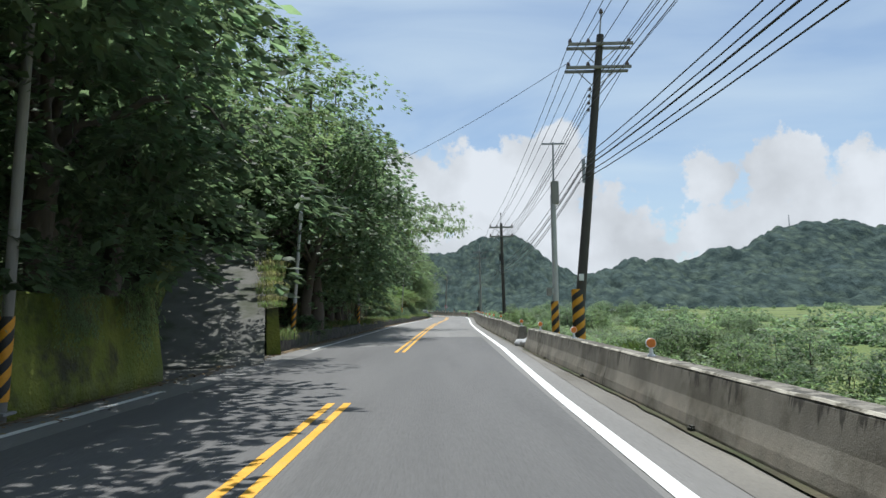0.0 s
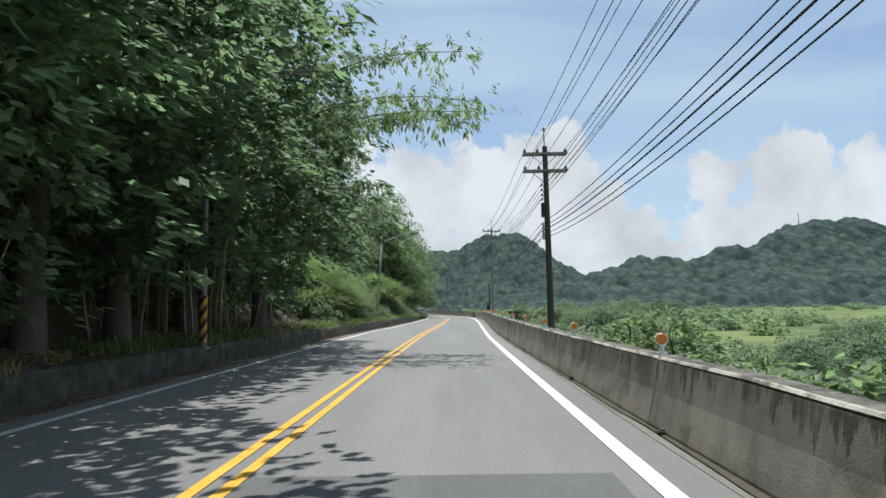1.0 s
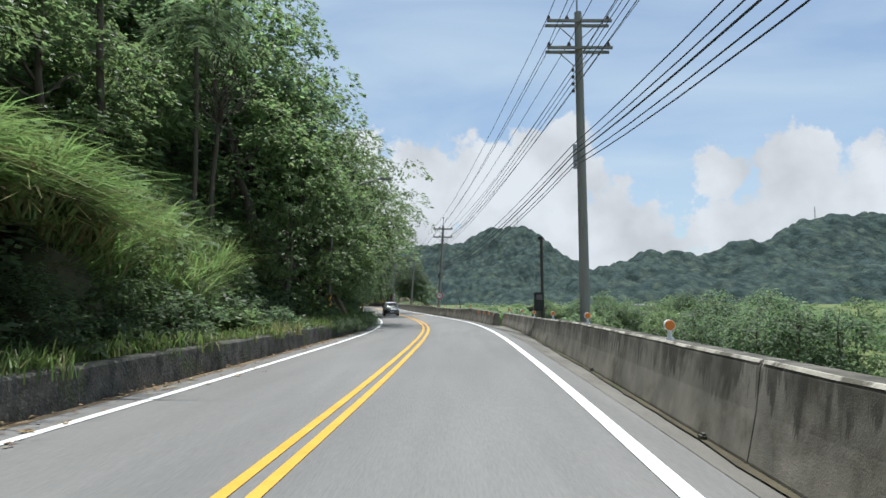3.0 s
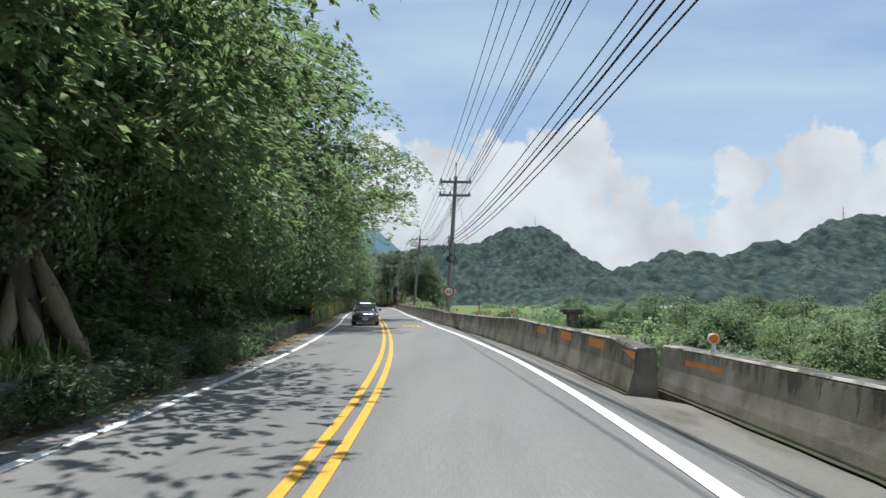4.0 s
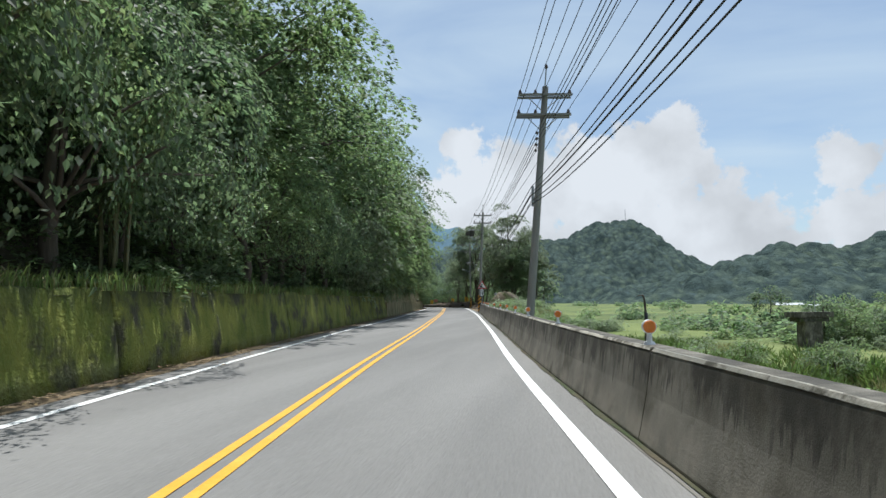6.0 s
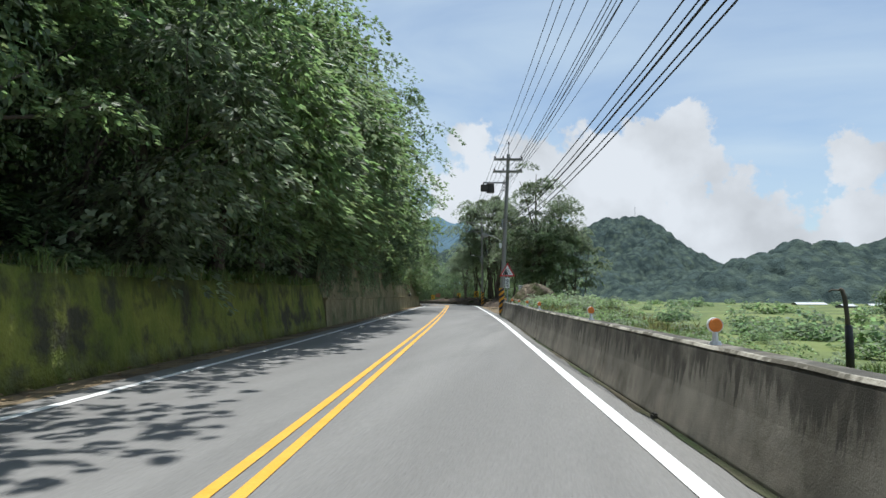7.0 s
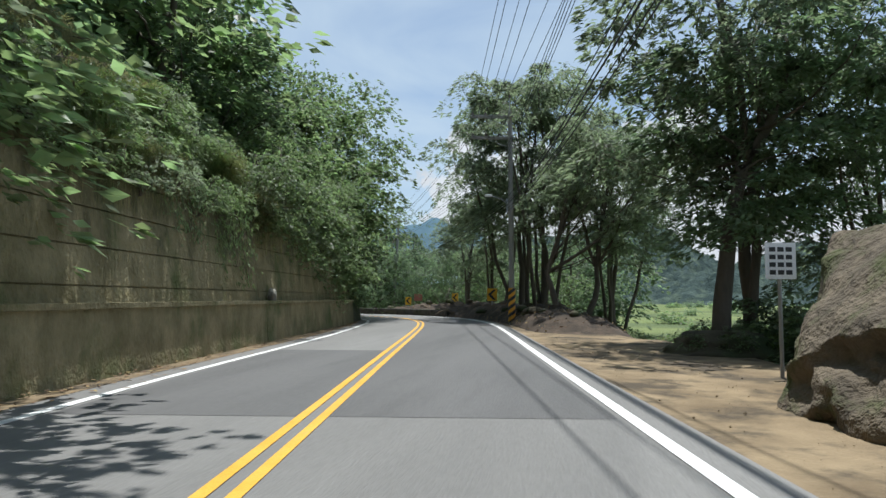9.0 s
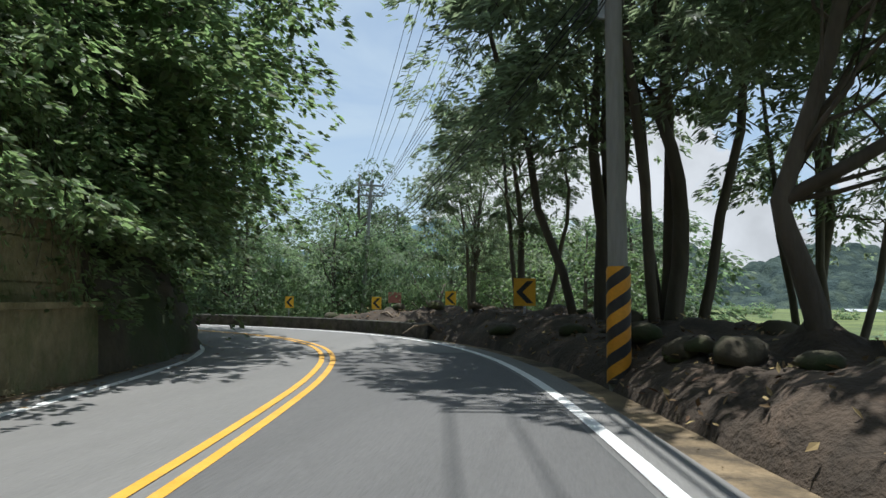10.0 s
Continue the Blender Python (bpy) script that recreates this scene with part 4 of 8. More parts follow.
def bamboo(seed, culms=16, height=10.0, leaf_count=7000, reach=4.0, label="clump of arching green bamboo on the bank", mat=None, fan=math.pi):
    gen = np.random.default_rng(seed)
    root = empty("bamboo_clump", Matrix(), label, "bamboo")
    pts, out = [], []
    for _ in range(culms):
        a_ = gen.uniform(-fan, fan)
        w_ = np.array([math.cos(a_), math.sin(a_), 0])
        h_, r_ = height * gen.uniform(0.75, 1.1), reach * gen.uniform(0.35 if fan > 1 else 0.82, 1.0)
        t_ = np.linspace(0, 1, 12)[:, None]
        c = w_ * gen.uniform(0, 0.7) + w_ * r_ * t_**2.4 + np.array([0, 0, 1.0]) * (h_ * np.sin(t_ * 1.75) / math.sin(1.55)).clip(0, None)
        v, f = tube(c, [0.05, 0.04, 0.01], 6)
        part("culm", mesh_of("culm", v, f, BAMBOO, True), None, root)
        for t0 in np.linspace(0.25 if fan > 1 else 0.7, 1, 26):
            q = np.array([np.interp(t0, t_[:, 0], c[:, j]) for j in range(3)])
            for _k in range(7):
                d = gen.normal(size=3) * [0.8, 0.8, 0.35]
                pts.append(q + d * gen.uniform(0.1, 0.9))
                out.append(d / (np.linalg.norm(d) + 1e-6) + [0, 0, -0.3])
    v, f = leaf_mesh(np.array(pts), np.array(out), leaf_count, 0.28, 0.045 if fan > 1 else 0.06, 0.55, 0.45, gen)
    part("crown", mesh_of("crown", v, f, mat or LEAF), None, root)
    return root


def shrub(seed, r=1.0, h=1.2, leaf_count=1500, leaf=(0.2, 0.1), mat=None, label="leafy green shrub on the shaded bank", droop=0.1, stems=True):
    gen = np.random.default_rng(seed)
    p, o, tips = clumps(gen, 16, np.array([0, 0, h * 0.45]), np.array([r, r, h * 0.6]), 0.38 * r, 0.3, 50)
    keep = p[:, 2] > -0.05
    v, f = leaf_mesh(p[keep], o[keep], leaf_count, leaf[0], leaf[1], droop, 0.7, gen)
    root = empty("shrub", Matrix(), label, "shrub")
    part("foliage", mesh_of("foliage", v, f, mat or LEAF), None, root)
    if not stems:
        return root
    pieces = [tube(bent(gen, (0, 0, -0.2), t_, 5, 0.1), [0.035, 0.012], 5) for t_ in tips[:7]]
    v, f = joined(pieces)
    part("stem", mesh_of("stem", v, f, BARK), None, root)
    return root


def blades(gen, n, spread, length, width, arch=0.6, lift=1.0):
    """Arching grass blades, three segments each."""
    base = gen.uniform(-1, 1, (n, 3)) * spread
    base[:, 2] = 0
    a_ = gen.uniform(0, 2 * np.pi, n)
    w_ = np.stack([np.cos(a_), np.sin(a_), 0 * a_], 1)
    s = np.stack([-np.sin(a_), np.cos(a_), 0 * a_], 1)
    ln = length * gen.uniform(0.55, 1.15, (n, 1))
    arc = arch * gen.uniform(0.3, 1.2, (n, 1))
    rows = []
    for t_, wf in ((0, 0.7), (0.4, 1.0), (0.75, 0.8), (1.0, 0.06)):
        c = base + w_ * ln * arc * t_**1.8 + np.array([0, 0, 1.0]) * ln * lift * (t_ - 0.55 * arc * t_**2.4)
        rows += [c - s * width * wf / 2, c + s * width * wf / 2]
    v = np.stack(rows, 1).reshape(-1, 3)
    i = (np.arange(n) * 8)[:, None]
    f = np.concatenate([i + np.array([[0, 1, 3, 2]]), i + np.array([[2, 3, 5, 4]]), i + np.array([[4, 5, 7, 6]])])
    return v, f


def grass_clump(seed, n=700, spread=(0.9, 0.9, 0), length=2.6, width=0.035, mat=None, arch=0.7, label="clump of tall arching silver grass"):
    gen = np.random.default_rng(seed)
    root = empty("grass_clump", Matrix(), label, "grass", "grass clumps")
    v, f = blades(gen, int(n * 0.82), np.array(spread), length, width, arch)
    tagged(part("blade_tuft", mesh_of("blade_tuft", v, f, mat or GRASS), None, root), kind="stuff")
    v, f = blades(gen, int(n * 0.18), np.array(spread), length * 0.9, width, arch * 1.2)
    tagged(part("dry_tuft", mesh_of("dry_tuft", v, f, DRY), None, root), "dry tan grass", kind="stuff")
    return root


def place(ob, x, y, z=None, turn=0.0, size=1.0, tilt=0.0):
    c = copy_thing(ob, Matrix())
    c.matrix_basis = pose(x, y, land_at(x, y) if z is None else z, tilt, 0, turn) @ Matrix.Diagonal((size, size, size, 1))
    return c


def remove_thing(ob):
    for o in list(ob.children_recursive) + [ob]:
        bpy.data.objects.remove(o)


FRONT = [tree(11, 10, (6.0, 4.0, 4.6), 10500, (0.23, 0.14), LEAF, 1.1, 46, 0.22, per=70),
         tree(12, 11, (6.6, 3.8, 5.0), 12500, (0.21, 0.125), LEAF, 1.0, 54, 0.25, per=70),
         tree(13, 9, (5.4, 4.2, 4.2), 9500, (0.25, 0.145), LEAF_LIGHT, 1.15, 42, 0.2, per=70, droop=0.5),
         tree(14, 10, (5.8, 3.8, 4.6), 10500, (0.22, 0.13), LEAF_LIGHT, 1.05, 46, 0.2, per=70, label="bright green broad-leaved tree on the bank")]
BIG = [tree(15, 15, (8.6, 6.2, 6.6), 20000, (0.24, 0.14), LEAF, 1.3, 82, 0.3, per=70, label="large spreading broad-leaved tree over the road"),
       tree(16, 14, (8.0, 5.8, 6.2), 20000, (0.23, 0.13), LEAF_LIGHT, 1.25, 82, 0.28, per=70, label="large light green tree over the road")]
BACK = [tree(21, 10, (6.0, 4.4, 4.6), 2500, (0.6, 0.31), LEAF, 1.25, 60, 0.2, per=50, limbs=4, label="dense green tree on the hillside"),
        tree(22, 11, (6.6, 4.0, 5.2), 2500, (0.56, 0.29), LEAF, 1.2, 65, 0.2, per=50, limbs=4, label="tall dark tree on the hillside"),
        tree(23, 9, (5.6, 4.4, 4.2), 2400, (0.6, 0.30), LEAF_LIGHT, 1.25, 55, 0.2, per=50, limbs=4, label="bright green tree on the hillside")]
DRAPED = [draped(111, (4.0, 4.0, 4.6), (0, 0, 5.2), 60, 16000, (0.17, 0.105), LEAF), draped(112, (3.8, 3.8, 5.2), (0, 0, 5.6), 64, 17000, (0.16, 0.10), LEAF_LIGHT, "tree covered with light green creepers"),
          draped(113, (4.4, 4.4, 4.0), (0, 0, 4.8), 60, 16000, (0.18, 0.11), LEAF)]
BAMBOOS = [bamboo(31), bamboo(32, 14, 9.0, 6000, 3.6)]
BAMBOO_TIP = bamboo(34, 4, 7.6, 3000, 8.6, "bamboo arching out over the road", LEAF_LIGHT, 0.22)
BAMBOO_LIGHT = bamboo(33, 12, 6.5, 5000, 3.0, "small clump of light green bamboo", LEAF_LIGHT)
ACACIA = tree(41, 14, (9.5, 5.8, 3.2), 19000, (0.24, 0.10), LEAF_LIGHT, 1.15, 75, 0.3, 0.2, 0.55, 30, (2.5, 0), "tree", "wide spreading tree with fine leaves over the road", fork=0.42, per=80)
OPEN = [tree(51, 14, (8.8, 4.2, 5.4), 25000, (0.24, 0.085), LEAF_GREY, 0.85, 64, 0.16, 0.35, 0.35, 18, (0.6, 0.3), "tree", "tall open-crowned grey-green tree on the roadside mound", fork=0.3, per=90, limb=0.3, stems=2),
        tree(52, 13, (7.8, 3.8, 4.9), 23000, (0.24, 0.085), LEAF_GREY, 0.85, 58, 0.14, 0.35, 0.35, 16, (-0.8, 0.2), "tree", "tall open-crowned grey-green tree on the roadside mound", fork=0.3, per=90, limb=0.3, stems=2),
        tree(53, 12, (7.6, 4.4, 4.4), 22000, (0.24, 0.085), LEAF_GREY, 0.85, 58, 0.15, 0.35, 0.35, 20, (2.2, 0.5), "tree", "crooked dark tree forking low into thick limbs", fork=0.2, per=90, limb=0.34,
             stem=((-0.12, 0, 0.6), (-0.3, 0, 1.3), (-0.5, 0, 1.9), (-0.58, 0, 2.3))),
        tree(56, 13, (8.4, 4.4, 4.8), 23000, (0.24, 0.085), LEAF_GREY, 0.85, 60, 0.16, 0.35, 0.35, 20, (1.2, 0.8), "tree", "bowed dark tree with a curved leaning trunk", fork=0.25, per=90, limb=0.34,
             stem=((0.3, 0, 0.5), (0.6, 0, 1.2), (0.72, 0, 2.0), (0.66, 0, 3.0)))]
DENSE = [tree(54, 10.5, (6.2, 4.2, 3.9), 19000, (0.26, 0.11), LEAF, 0.95, 70, 0.2, 0.35, 0.3, 14, (2.4, 0.8), "tree", "dense dark broad-leaved tree beside the pull-off", fork=0.45, per=80, limb=0.35),
         tree(55, 13, (7.9, 3.9, 5.0), 25000, (0.24, 0.085), LEAF_GREY, 0.85, 64, 0.13, 0.35, 0.35, 16, (-0.5, 0.2), "tree", "dense grey-green tree with several slender trunks", fork=0.3, per=90, limb=0.32, stems=4)]
SHRUBS = [shrub(61), shrub(62, 1.1, 1.4, 1500, (0.16, 0.09)), shrub(63, 0.9, 1.0, 1300, (0.22, 0.12), LEAF_LIGHT, "bright leafy shrub on the bank")]
WEEDS = [shrub(64, 0.8, 1.3, 2400, (0.14, 0.045), LEAF_LIGHT, "tall green weeds behind the parapet", -0.3), shrub(65, 1.0, 1.0, 2400, (0.11, 0.055), LEAF_GREY, "tangled green weeds behind the parapet", 0.0)]
FAR_SHRUB = [shrub(66, 1.0, 1.1, 360, (0.3, 0.19), LEAF, "round bush on the river plain", stems=False), shrub(67, 1.0, 1.2, 360, (0.3, 0.19), LEAF_LIGHT, "light green bush on the river plain", stems=False)]
SILVER = [grass_clump(71, 700, (0.6, 0.6, 0), 2.3, 0.035, SILVER_BLADE, 0.9), grass_clump(72, 600, (0.8, 0.6, 0), 2.0, 0.035, SILVER_BLADE, 0.9)]
TUFT = [grass_clump(73, 260, (0.7, 0.7, 0), 0.5, 0.022, GRASS, 0.6, "tuft of bright verge grass"), grass_clump(74, 200, (0.6, 0.6, 0), 0.42, 0.022, DRY, 0.6, "tuft of dry verge grass")]
REED = [grass_clump(75, 420, (1.0, 0.7, 0), 1.9, 0.03, GRASS, 0.35, "tall reeds behind the parapet")]
SPRAYED = [tree(57, 10, (6.2, 4.2, 4.0), 10500, (0.38, 0.17), LEAF_LIGHT, 1.25, 58, 0.2, 0.55, 0.5, 14, (0, 0), "tree", "broad tree with large drooping leaf sprays over the wall", per=60),
           tree(59, 10, (6.0, 4.0, 4.2), 10500, (0.34, 0.15), LEAF_GREY, 1.15, 56, 0.2, 0.55, 0.5, 14, (0, 0), "tree", "broad tree with large drooping leaf sprays over the wall", per=60)]
BARE = tree(58, 12, (9.6, 2.2, 2.4), 700, (0.2, 0.06), LEAF_GREY, 0.5, 26, 0.11, 0.3, 0.5, 26, (0.4, 0), "tree", "nearly bare feathery tree on the crest of the slope", fork=0.6, limb=0.45)
PROTOS = SPRAYED + [BARE] + FRONT + DRAPED + BIG + BACK + BAMBOOS + [BAMBOO_LIGHT, BAMBOO_TIP, ACACIA] + OPEN + DENSE + SHRUBS + WEEDS + FAR_SHRUB + SILVER + TUFT + REED


def off_ramp(x, y, margin):
    d = (RAMP_B - RAMP_A).normalized()
    along = (x - RAMP_A.x) * d.x + (y - RAMP_A.y) * d.y
    side = (x - RAMP_A.x) * d.y - (y - RAMP_A.y) * d.x
    return along < -3 or along > 18 or abs(side) > margin


def pick(some):
    return some[int(rng.integers(0, len(some)))]


# the front row of trees along the left bank
u = -14.0
while u < 318:
    back_ = 2.6 + rng.uniform(-0.3, 0.7)
    size = rng.uniform(0.9, 1.15)
    kind_ = pick(FRONT[:3]) if rng.random() < 0.8 else FRONT[3]
    step = 4.6
    if 35 < u < 53:
        kind_, back_, size = (pick(BAMBOOS), 2.6, 1.0) if rng.random() < 0.3 else (pick(FRONT[:2]), 1.9, rng.uniform(1.1, 1.3))
        step = 3.0
    elif 66 < u < 106:
        kind_, back_, size = pick(FRONT[2:]) if rng.random() < 0.6 else kind_, 6.8 + rng.uniform(-0.6, 1.4), rng.uniform(0.55, 0.8)
    elif 54 < u <= 66:
        back_, size = (3.6, 0.95) if u < 58 else (6.8, 0.9)
    elif 217 < u < 268:
        back_, size = (2.4, rng.uniform(1.0, 1.2)) if u < 246 else (7.5 + rng.uniform(-0.5, 0.8), rng.uniform(0.8, 1.0))
    elif 268 <= u < 296:
        back_, size = 6.5 if u < 277 else 3.0, rng.uniform(0.9, 1.1)
    elif u <= 35:
        kind_, back_, size = (BIG[0], 2.2, rng.uniform(0.85, 1.0)) if rng.random() < 0.6 else (FRONT[1], 1.7, 1.2)
        step = 3.8
    elif 106 <= u < 215:
        back_, size = (4.6 if u < 135 else 4.4) + rng.uniform(-0.2, 0.8), rng.uniform(1.0, 1.2)
    if 104 < u < 130 or 200 < u < 236:
        kind_ = pick(FRONT[2:])
    if 136 < u < 212 and rng.random() < 0.5:
        kind_ = pick(DRAPED)
    x, y = road(u, table(u, WALL_L) - back_)
    if off_ramp(x, y, 3.0) and not 257 < u < 279:
        place(kind_, x, y, land_at(x, y) - 0.2, rng.uniform(0, 360), size)
    u += step * rng.uniform(0.85, 1.2)
SCATTER = {}


def scatter(proto, x, y, z, turn, size):
    SCATTER.setdefault(proto, []).append(pose(x, y, land_at(x, y) if z is None else z, 0, 0, turn) @ Matrix.Diagonal((size, size, size, 1)))


# rows up the hillside
for back_, step in ((8.0, 6.0), (11.0, 9.0), (14.0, 7.5), (17.5, 10.0), (21.0, 9.0), (29.0, 10.0)):
    u = -14.0
    while u < 312:
        b_ = back_ + rng.uniform(-1.5, 1.5)
        x, y = road(u, table(u, WALL_L) - b_)
        uu, oo = nearest(np.array([x]), np.array([y]))
        if off_ramp(x, y, 3.0) and abs(uu[0] - u) < 12 and oo[0] < -7:
            kind_ = BACK[2] if 58 < u < 112 and rng.random() < 0.7 else pick(BACK)
            small = 0.68 if 60 < u < 110 else 1.0
            (place if back_ < 10 else scatter)(kind_, x, y, land_at(x, y) - 0.3, rng.uniform(0, 360), rng.uniform(0.8, 1.15) * small)
        u += step * rng.uniform(0.8, 1.25) * (0.62 if 60 < u < 110 else 1.0)
# undergrowth at the foot of the bank: single shrubs in front, the mass behind joined
MASS_R = [shrub(94, 1.0, 1.1, 900, (0.15, 0.07), LEAF_GREY, stems=False), shrub(95, 1.1, 1.0, 900, (0.15, 0.075), LEAF_LIGHT, stems=False)]
COVER = [shrub(85, 1.2, 0.8, 420, (0.22, 0.11), LEAF_GREY, "dense low weeds on the river plain", stems=False), shrub(86, 1.3, 0.7, 420, (0.22, 0.1), LEAF_LIGHT, "dense low weeds on the river plain", stems=False), shrub(87, 1.2, 0.9, 420, (0.22, 0.12), LEAF, "dense low weeds on the river plain", stems=False)]
SWARD = [shrub(98, 1.2, 0.5, 420, (0.42, 0.035), GRASS, "tall green grass behind the parapet", -2.2, stems=False), shrub(99, 1.2, 0.4, 380, (0.36, 0.035), DRY, "pale dry grass behind the parapet", -2.0, stems=False)]
NEAR = [shrub(101, 1.0, 1.1, 780, (0.14, 0.08), LEAF, stems=False), shrub(102, 1.0, 1.2, 780, (0.13, 0.075), LEAF_LIGHT, stems=False), shrub(103, 1.0, 1.0, 780, (0.15, 0.07), LEAF, stems=False)]
MASS = [shrub(91, 1.0, 1.2, 460, (0.3, 0.16), stems=False), shrub(92, 1.1, 1.4, 460, (0.28, 0.15), stems=False), shrub(93, 0.9, 1.0, 440, (0.3, 0.16), LEAF_LIGHT, stems=False)]
u = -12.0
while u < 300:
    for back_ in (0.9, 2.0, 3.4):
        b_ = back_ + (1.3 if 217 < u < 277 else rng.uniform(-0.2, 0.5))
        x, y = road(u + rng.uniform(-0.8, 0.8), table(u, WALL_L) - b_)
        z_ = table(u, bank_top) + (0.0 if back_ < 1.5 else 0.3 if back_ < 3 else 1.0)
        if off_ramp(x, y, 2.6) and not (33 < u < 60 and back_ < 3):
            if back_ < 1 and rng.random() < 0.5:
                place(pick(SHRUBS), x, y, z_, rng.uniform(0, 360), rng.uniform(0.5, 0.9))
            elif back_ > 1 and rng.random() < 0.9:
                scatter(pick(NEAR) if back_ < 3 else pick(MASS), x, y, z_, rng.uniform(0, 360), rng.uniform(0.6, 1.2))
    u += 1.9
u = 58.0
while u < 108:
    for back_ in (4.4, 5.6, 7.0, 8.6):
        x, y = road(u + rng.uniform(-0.8, 0.8), table(u, WALL_L) - back_)
        scatter(pick(MASS), x, y, land_at(x, y) + 0.2, rng.uniform(0, 360), rng.uniform(0.9, 1.5))
    u += 1.5
u = 22.0
while u < 292:
    if u < 34 or u > 108:
        for back_ in (4.6, 6.2, 8.0):
            x, y = road(u + rng.uniform(-0.8, 0.8), table(u, WALL_L) - back_)
            if off_ramp(x, y, 3.2):
                scatter(pick(MASS), x, y, land_at(x, y) - 0.1, rng.uniform(0, 360), rng.uniform(1.1, 1.8))
    u += 1.9
# tall silver grass on the open bank
for u, b_, s_ in ((70, 2.6, 1.0), (72, 3.6, 1.2), (74.5, 2.4, 0.9), (76, 4.0, 1.2), (79, 2.5, 0.8), (92, 2.7, 1.0), (94, 3.2, 1.25), (96.5, 2.5, 1.1), (97.5, 4.0, 1.3), (99.5, 3.0, 1.1), (101.5, 3.4, 1.0), (66, 3.2, 1.0), (63.5, 2.4, 0.9)):
    x, y = road(u, table(u, WALL_L) - b_)
    place(pick(SILVER), x, y, 0.6 + max(0, b_ - 2.2) * 0.9, rng.uniform(0, 360), s_)
SILVER_HANG = grass_clump(76, 1300, (0.7, 0.6, 0), 1.75, 0.04, SILVER_BLADE, 1.45, "large clump of long drooping silver grass on the bank")
for u, b_, z_, s_ in ((85.5, 2.4, 2.2, 0.95), (87.2, 2.0, 2.6, 1.0), (88.8, 2.6, 3.0, 1.05), (90.4, 1.9, 2.6, 1.0), (92.0, 2.3, 2.4, 0.95), (87.6, 3.4, 3.3, 1.1), (90.6, 3.4, 3.2, 1.1), (62.5, 2.2, 1.4, 1.0), (64.3, 2.8, 2.2, 1.15), (66.2, 2.3, 1.9, 1.1), (67.8, 3.1, 2.7, 1.2), (69.3, 2.4, 1.8, 1.1), (71.0, 2.9, 2.2, 1.0), (65.4, 4.0, 3.3, 1.1), (69.5, 4.2, 3.4, 1.1)):
    x, y = road(u, table(u, WALL_L) - b_)
    place(SILVER_HANG, x, y, z_, rng.uniform(0, 360), s_)
for _ in range(110):
    u, b_ = rng.uniform(66, 86), rng.uniform(1.3, 4.6)
    x, y = road(u, table(u, WALL_L) - b_)
    scatter(pick(NEAR), x, y, 0.3 + (b_ - 1.2) * 0.9, rng.uniform(0, 360), rng.uniform(0.5, 0.9))
for _ in range(34):
    u, b_ = rng.uniform(83.5, 94), rng.uniform(0.9, 2.0)
    x, y = road(u, table(u, WALL_L) - b_)
    scatter(pick(NEAR), x, y, 0.25 + (b_ - 0.9) * 1.2, rng.uniform(0, 360), rng.uniform(0.45, 0.8))
# pale stalks leaning on the bare bank
sgen = np.random.default_rng(211)
for u in (37, 40.5, 43.5, 46.5, 49.5, 53):
    x, y = road(u, table(u, WALL_L) - 2.0)
    st = empty("bamboo_stalks", pose(x, y, 0.5), "thin pale bamboo stalks leaning on the bare bank", "bamboo", "bare bamboo stalks")
    for k in range(6):
        b0 = np.array([sgen.uniform(-0.9, 0.9), sgen.uniform(-1.4, 1.4), -0.2])
        tip = b0 + [sgen.uniform(-1.0, 0.3), sgen.uniform(-1.3, 1.3), sgen.uniform(2.6, 5.2)]
        v, f = tube(bent(sgen, b0, tip, 6, 0.12), [0.03, 0.025, 0.014], 6)
        part("stalk", mesh_of("stalk", v, f, STALK, True), None, st)
# the overhanging tips
x, y = road(44.6, -5.2)
place(BAMBOO_TIP, x, y, 0.6, 0, 0.95)
x, y = road(157, table(157, WALL_L) - 1.4)
place(ACACIA, x, y, 1.2, 10, 1.05)
place(ACACIA, -9.7, 18.6, 0.6, -10, 0.8)
# grass on the outer kerb of the side road
for k in range(9):
    along_ = 3.8 + 0.62 * k
    place(TUFT[k % 2], -6.3 - 0.26 * along_ + 1.76, 17.0 + 0.966 * along_ + 0.47, 0.37 * along_ + 0.1, 47.0 * k, 0.55 + 0.09 * (k * 5 % 4))
x, y = road(170, table(170, WALL_L) - 1.0)
place(BAMBOO_LIGHT, x, y, 1.5, 80, 0.85)
x, y = road(176, table(176, WALL_L) - 1.2)
place(BAMBOO_LIGHT, x, y, 1.5, 190, 0.8)
# trees closing over the side road and big crowns inside the bend
for x, y, k, s_ in ((-10.6, 18.5, 1, 1.15), (-6.3, 31.5, 1, 1.25), (-11.6, 20.5, 1, 1.05), (-6.0, 30.0, 0, 1.1), (-8.2, 34.5, 1, 1.0), (-7.0, 11.5, 1, 1.2), (-9.5, 15.0, 0, 1.0)):
    place(FRONT[k], x, y, land_at(x, y) - 0.3, rng.uniform(0, 360), s_)
for x, y, s_ in ((-14.0, 23.0, 0.95), (-15.6, 31.0, 1.0), (-6.9, 33.5, 0.85), (-8.6, 38.5, 0.95), (-7.2, 46.0, 0.95)):
    place(BIG[0], x, y, land_at(x, y) - 0.4, rng.uniform(0, 360), s_)
